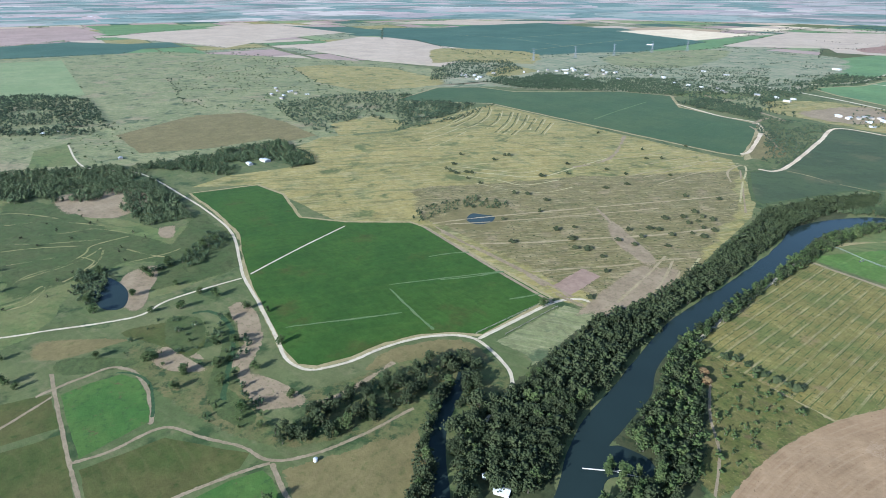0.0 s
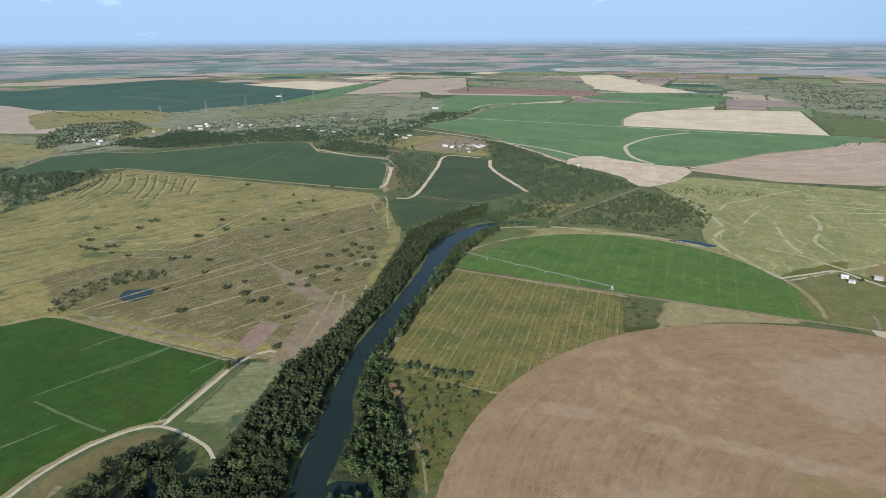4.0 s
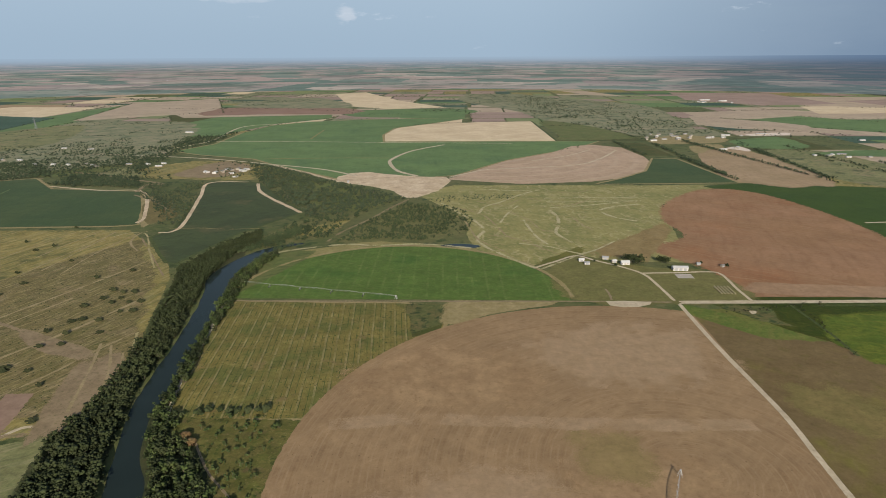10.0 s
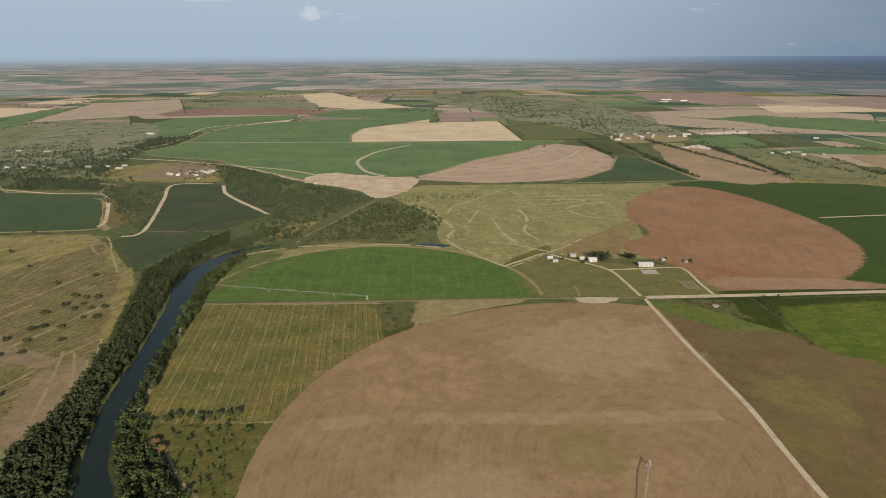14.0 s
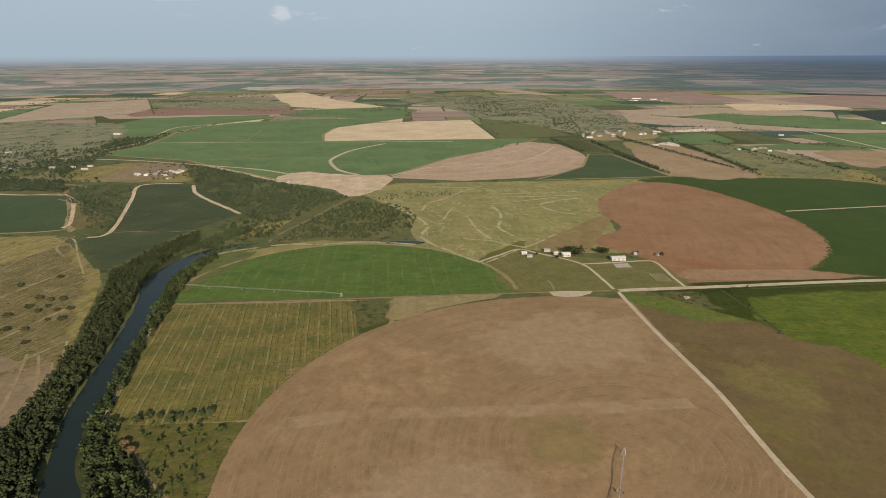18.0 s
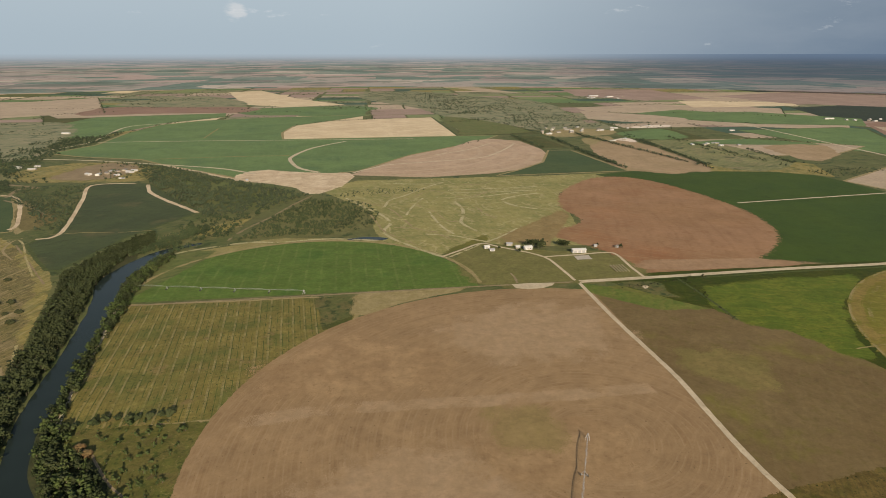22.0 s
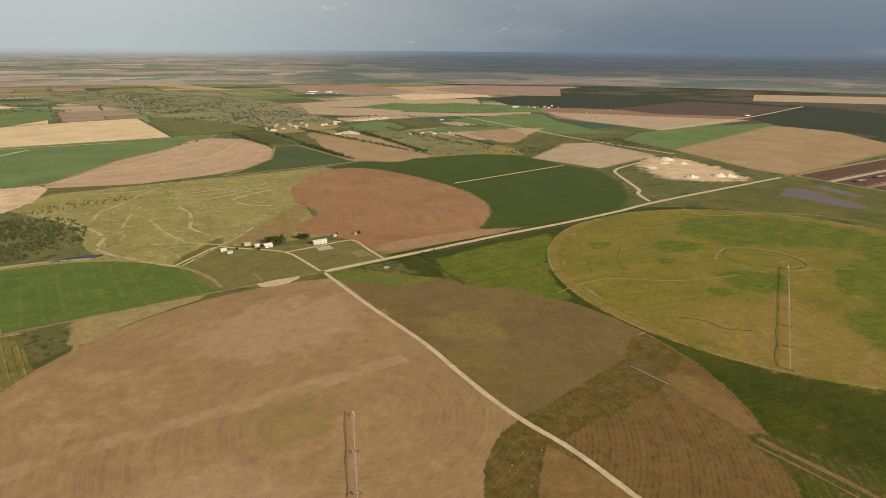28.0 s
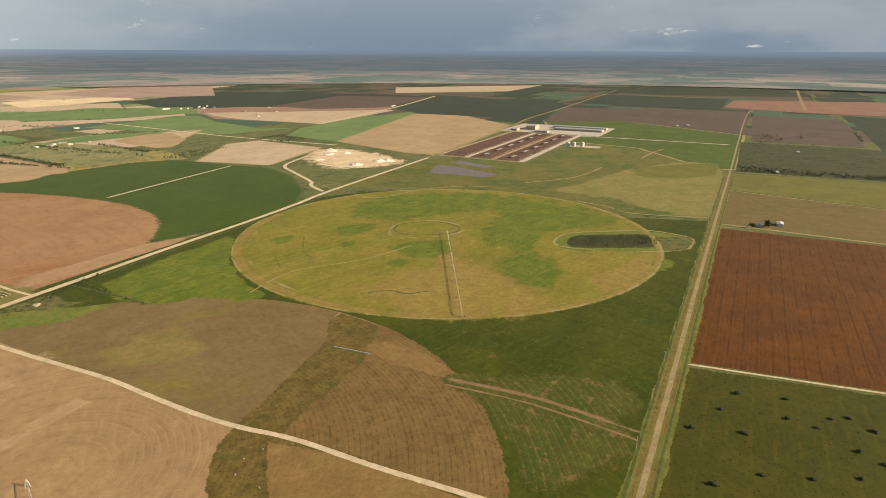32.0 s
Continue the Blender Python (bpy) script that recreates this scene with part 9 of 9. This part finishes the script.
for y in (578, 640, 512, 566, 446, 500):
    pen_fence(1270, 1750, y)
for words, x, y, w, d, h in (("very long grey-roofed cattle shed", 1880, 470, 34, 150, 6), ("long grey-roofed commodity shed", 1935, 480, 30, 170, 6), ("grey feed mill building", 1850, 610, 40, 30, 12), ("pale metal store in the mill yard", 1800, 650, 26, 20, 6), ("low pale shed in the mill yard", 1790, 560, 24, 40, 5)):
    building("cattle_shed" if "shed" in words else "feed_mill", words, d, w, h, h * 0.25, "tan_wall", "grey_roof", (x, y), 90, 2, 0, "shed")
silo_root = None
for k, (x, y) in enumerate(((1552, 412), (1552, 396), (1560, 376))):
    if silo_root is None:
        silo_root = tagged(new("silo"), "white round storage tank beside the feedlot", "silo", "storage tanks")
        bm = bmesh.new()
        bmesh.ops.create_cone(bm, cap_ends=True, segments=20, radius1=5, radius2=5, depth=9, matrix=pose(0, 0, 4.5))
        part("tank", bm, "white_metal", silo_root)
        bm = bmesh.new()
        bmesh.ops.create_cone(bm, cap_ends=True, segments=20, radius1=5.3, radius2=0.6, depth=2.4, matrix=pose(0, 0, 10.2))
        part("roof", bm, "white_metal", silo_root)
        silo_root.matrix_basis = pose(x, y, 0.1)
    else:
        copy_thing(silo_root, pose(x, y, 0.1))
tagged(sheet("gravel_pad", worn([(1540, 330), (1542, 425), (1572, 420), (1575, 330)], 1.0), "concrete", level([(1540, 330), (1542, 425), (1572, 420), (1575, 330)]) + 0.02), "pale gravel pad under the tanks", "yard", kind="structure")

# quarry
blend("quarry_floor", "chalk", "bare white quarry floor", [(1085, 893), (1150, 925), (1215, 930), (1205, 859), (1190, 800), (1175, 745), (1140, 690), (1100, 690), (1060, 720), (1040, 790), (1050, 850)], 30)
blend("quarry_floor", "sand", "tan trodden ground round the quarry", [(1010, 800), (1090, 900), (1190, 950), (1240, 900), (1200, 760), (1150, 670), (1080, 670), (1020, 720)], 30)


def heap(seed, r, h):
    bm = bmesh.new()
    bmesh.ops.create_grid(bm, x_segments=16, y_segments=16, size=r)
    for v in bm.verts:
        d = v.co.length / r
        v.co.z = h * max(0.0, 1 - d) ** 0.8 * (1 + 0.5 * noise.noise(Vector((v.co.x * 0.15, v.co.y * 0.15, seed)))) - 0.2
    return part("gravel_mound", bm, "chalk")


for k, (x, y, r, h) in enumerate(((1190, 905, 18, 6), (1150, 880, 14, 4), (1120, 720, 16, 6), (1135, 705, 14, 5), (1060, 740, 15, 5), (1075, 850, 12, 3), (1180, 850, 12, 4))):
    o = heap(k, r, h)
    o.matrix_basis = pose(x, y, 0.1, 0, 0, k * 40)
    tagged(o, "pale mound of quarried gravel", "gravel mound", "gravel mounds in the quarry")


# pivot irrigation machines
def tube(bm, line, r, n=6):
    """One bent pipe along a line."""
    last = None
    for i, p in enumerate(line):
        d = (line[min(i + 1, len(line) - 1)] - line[max(i - 1, 0)]).normalized()
        side = d.cross(Vector((0, 0, 1))).normalized()
        up = side.cross(d)
        ring = [bm.verts.new(p + (side * math.cos(k * 2 * math.pi / n) + up * math.sin(k * 2 * math.pi / n)) * r) for k in range(n)]
        if last:
            for k in range(n):
                bm.faces.new((last[k], last[(k + 1) % n], ring[(k + 1) % n], ring[k]))
        else:
            bm.faces.new(ring[::-1])
        last = ring
    bm.faces.new(last)


def pivot_machine(place, heading, spans, span, label, metal="galvanised"):
    root = tagged(new("pivot_irrigator"), label, "irrigation machine")
    bm = bmesh.new()
    for sx in (-1.4, 1.4):
        for sy in (-1.4, 1.4):
            rod(bm, (sx, sy, 0), (sx * 0.2, sy * 0.2, 4.4), 0.12)
    rod(bm, (0, 0, 0), (0, 0, 4.8), 0.16)
    part("pivot_point", bm, "galvanised", root)
    for i in range(spans):
        x0, x1 = i * span, (i + 1) * span
        bm = bmesh.new()
        n = 8
        line = [Vector((x0 + (x1 - x0) * k / n, 0, 3.7 + 0.9 * math.sin(math.pi * k / n))) for k in range(n + 1)]
        tube(bm, line, 0.14)
        sp = part("span", bm, metal, root)
        for s in (-1, 1):
            low = [Vector((p.x, s * 0.7 * math.sin(math.pi * k / n), p.z - 1.2 * math.sin(math.pi * k / n))) for k, p in enumerate(line)]
            bm = bmesh.new()
            tube(bm, low, 0.04)
            part("truss_rod", bm, metal, sp)
            bm = bmesh.new()
            tube(bm, [p for pair in zip(line[1:-1], low[1:-1]) for p in pair], 0.05)
            part("brace", bm, metal, sp)
        bm = bmesh.new()
        for s in (-1, 1):
            rod(bm, (x1, s * 2.2, 0.8), (x1, 0, 3.7), 0.1)
        rod(bm, (x1, -2.2, 0.8), (x1, 2.2, 0.8), 0.1)
        tw = part("tower", bm, "galvanised", root)
        for s in (-1, 1):
            bm = bmesh.new()
            bmesh.ops.create_cone(bm, cap_ends=True, segments=14, radius1=0.75, radius2=0.75, depth=0.4, matrix=pose(x1, s * 2.2, 0.75, 90, 0, 90) @ pose(0, 0, 0, 0, 90, 0))
            part("wheel", bm, "rubber", tw)
    root.matrix_basis = pose(*place, 0.05, 0, 0, heading)
    return root


pivot_machine((134, 322), -112.5, 7, 37.5, "parked pivot irrigation machine standing on bare plough")
pivot_machine((687, 335), math.degrees(math.atan2(201 - 335, 449 - 687)), 6, 45.0, "long parked pivot irrigator across the weedy circle")
pivot_machine((-75, 601), 168.3, 5, 37.5, "pivot irrigator lying across the green hay", "dull_pipe")

# pylons on the plain
def pylon():
    root = tagged(new("pylon"), "tall grey lattice power pylon", "pylon", "power line pylons")
    bm = bmesh.new()
    for sx in (-1, 1):
        for sy in (-1, 1):
            rod(bm, (sx * 4, sy * 4, 0), (sx * 0.8, sy * 0.8, 30), 0.3, 4)
            rod(bm, (sx * 0.8, sy * 0.8, 30), (0, 0, 42), 0.25, 4)
    for z in (6, 12, 18, 24, 30):
        r = 4 - 3.2 * z / 30
        for a, b in (((-r, -r), (r, -r)), ((r, -r), (r, r)), ((r, r), (-r, r)), ((-r, r), (-r, -r))):
            rod(bm, (*a, z), (*b, z), 0.15, 4)
            r2 = 4 - 3.2 * max(z - 6, 0) / 30
            rod(bm, (a[0] * r2 / r, a[1] * r2 / r, z - 6), (*b, z), 0.15, 4)
    part("tower", bm, "pylon_steel", root)
    for z in (28, 34, 40):
        bm = bmesh.new()
        rod(bm, (-7, 0, z), (7, 0, z), 0.25, 4)
        rod(bm, (-7, 0, z), (0, 0, z + 2), 0.15, 4)
        rod(bm, (7, 0, z), (0, 0, z + 2), 0.15, 4)
        part("arm", bm, "pylon_steel", root)
    return root


py = pylon()
for k, (x, y) in enumerate(((-1630, 1620), (-1615, 1800), (-1600, 1990), (-1585, 2180), (-1645, 1440))):
    m = pose(x, y, 0, 0, 0, 5)
    (py if k == 0 else copy_thing(py, m)).matrix_basis = m


# utility poles along the straight road
def pole():
    root = tagged(new("utility_pole"), "wooden utility pole beside the straight road", "utility pole", "poles along the road")
    bm = bmesh.new()
    rod(bm, (0, 0, 0), (0, 0, 9), 0.16, 7)
    part("post", bm, "timber", root)
    bm = bmesh.new()
    rod(bm, (-1.1, 0, 8.4), (1.1, 0, 8.4), 0.08, 5)
    part("crossarm", bm, "timber", root)
    return root


po = pole()
for k in range(14):
    m = pose(262 + k * 62, 24.5, 0, 0, 0, 90)
    (po if k == 0 else copy_thing(po, m)).matrix_basis = m


# white fence along the gate track
def fence(name, label, a, b, posts, material, h=1.4):
    root = tagged(new(name), label, "fence")
    a, b = Vector((*a, 0)), Vector((*b, 0))
    for k in range(posts + 1):
        p = a.lerp(b, k / posts)
        bm = bmesh.new()
        rod(bm, p, p + Vector((0, 0, h)), 0.14, 5)
        part("post", bm, material, root)
    for z in (h * 0.5, h * 0.95):
        bm = bmesh.new()
        rod(bm, a + Vector((0, 0, z)), b + Vector((0, 0, z)), 0.11, 4)
        part("rail", bm, material, root)
    return root


fence("pipe_fence", "pale pipe fence along the pale track", (-315, 250), (-325, 328), 16, "tan_wall", 1.3)
fence("pipe_fence", "pale pipe fence beside the farm track", (-302, 268), (-313, 330), 12, "tan_wall", 1.2)

# river things
bm = bmesh.new()
for a, b, r in (((-171, 218, 0.2), (-160, 231, 0.3), 0.38), ((-160, 231, 0.3), (-148, 240, 0.5), 0.28), ((-160, 231, 0.3), (-156, 236, 1.8), 0.18)):
    rod(bm, a, b, r, 8)
tagged(part("fallen_log", bm, "bleached_wood"), "pale bleached fallen trunk lying in the water", "log")


def boat():
    root = tagged(new("boat"), "small pale boat moored on the river", "boat")
    bm = bmesh.new()
    ring = [(-3, 0.9), (0, 1.1), (2.2, 0.8), (3.4, 0), (2.2, -0.8), (0, -1.1), (-3, -0.9)]
    lo = [bm.verts.new((x * 0.9, y * 0.75, 0)) for x, y in ring]
    hi = [bm.verts.new((x, y, 0.8)) for x, y in ring]
    inn = [bm.verts.new((x * 0.9, y * 0.8, 0.75)) for x, y in ring]
    flo = [bm.verts.new((x * 0.85, y * 0.7, 0.3)) for x, y in ring]
    for r0, r1 in ((lo, hi), (hi, inn), (inn, flo)):
        for i in range(7):
            j = (i + 1) % 7
            bm.faces.new((r0[i], r0[j], r1[j], r1[i]))
    bm.faces.new(flo)
    bm.faces.new(lo[::-1])
    bmesh.ops.recalc_face_normals(bm, faces=bm.faces[:])
    part("hull", bm, "white_wall", root)
    for x in (-1.4, 0.6):
        bm = bmesh.new()
        box(bm, 0.4, 1.5, 0.1, x, 0, 0.55)
        part("bench", bm, "timber", root)
    root.matrix_basis = pose(-191, 218, 0.05, 0, 0, 70)


boat()
tank = tagged(new("water_tank"), "round white stock water tank on grass", "water tank")
bm = bmesh.new()
bmesh.ops.create_cone(bm, cap_ends=True, segments=18, radius1=1.3, radius2=1.3, depth=1.6, matrix=pose(0, 0, 0.8))
part("tank", bm, "white_metal", tank)
bm = bmesh.new()
bmesh.ops.create_cone(bm, cap_ends=True, segments=18, radius1=1.4, radius2=0.2, depth=0.4, matrix=pose(0, 0, 1.8))
part("lid", bm, "white_metal", tank)
tank.matrix_basis = pose(-255, 98, 0.02)
block = None
for x, y, turn in ((194, 226, 20), (192, 206, 65), (207, 232, 10), (219, 228, 40)):
    if block is None:
        bm = bmesh.new()
        box(bm, 1.3, 0.9, 0.6)
        bmesh.ops.bevel(bm, geom=bm.edges[:], offset=0.1, segments=2, affect="EDGES")
        block = tagged(part("stone_block", bm, "weathered_stone"), "pale weathered stone block among rank weeds", "stone block", "stone blocks in the weed strip")
        block.matrix_basis = pose(x, y, 0.05, 0, 0, turn)
    else:
        copy_thing(block, pose(x, y, 0.05, 0, 0, turn))
bm = bmesh.new()
rod(bm, (349, 272, 0.45), (352, 238, 0.45), 0.5, 8)
tagged(part("irrigation_pipe", bm, "galvanised"), "pale length of irrigation pipe lying on stubble", "pipe")
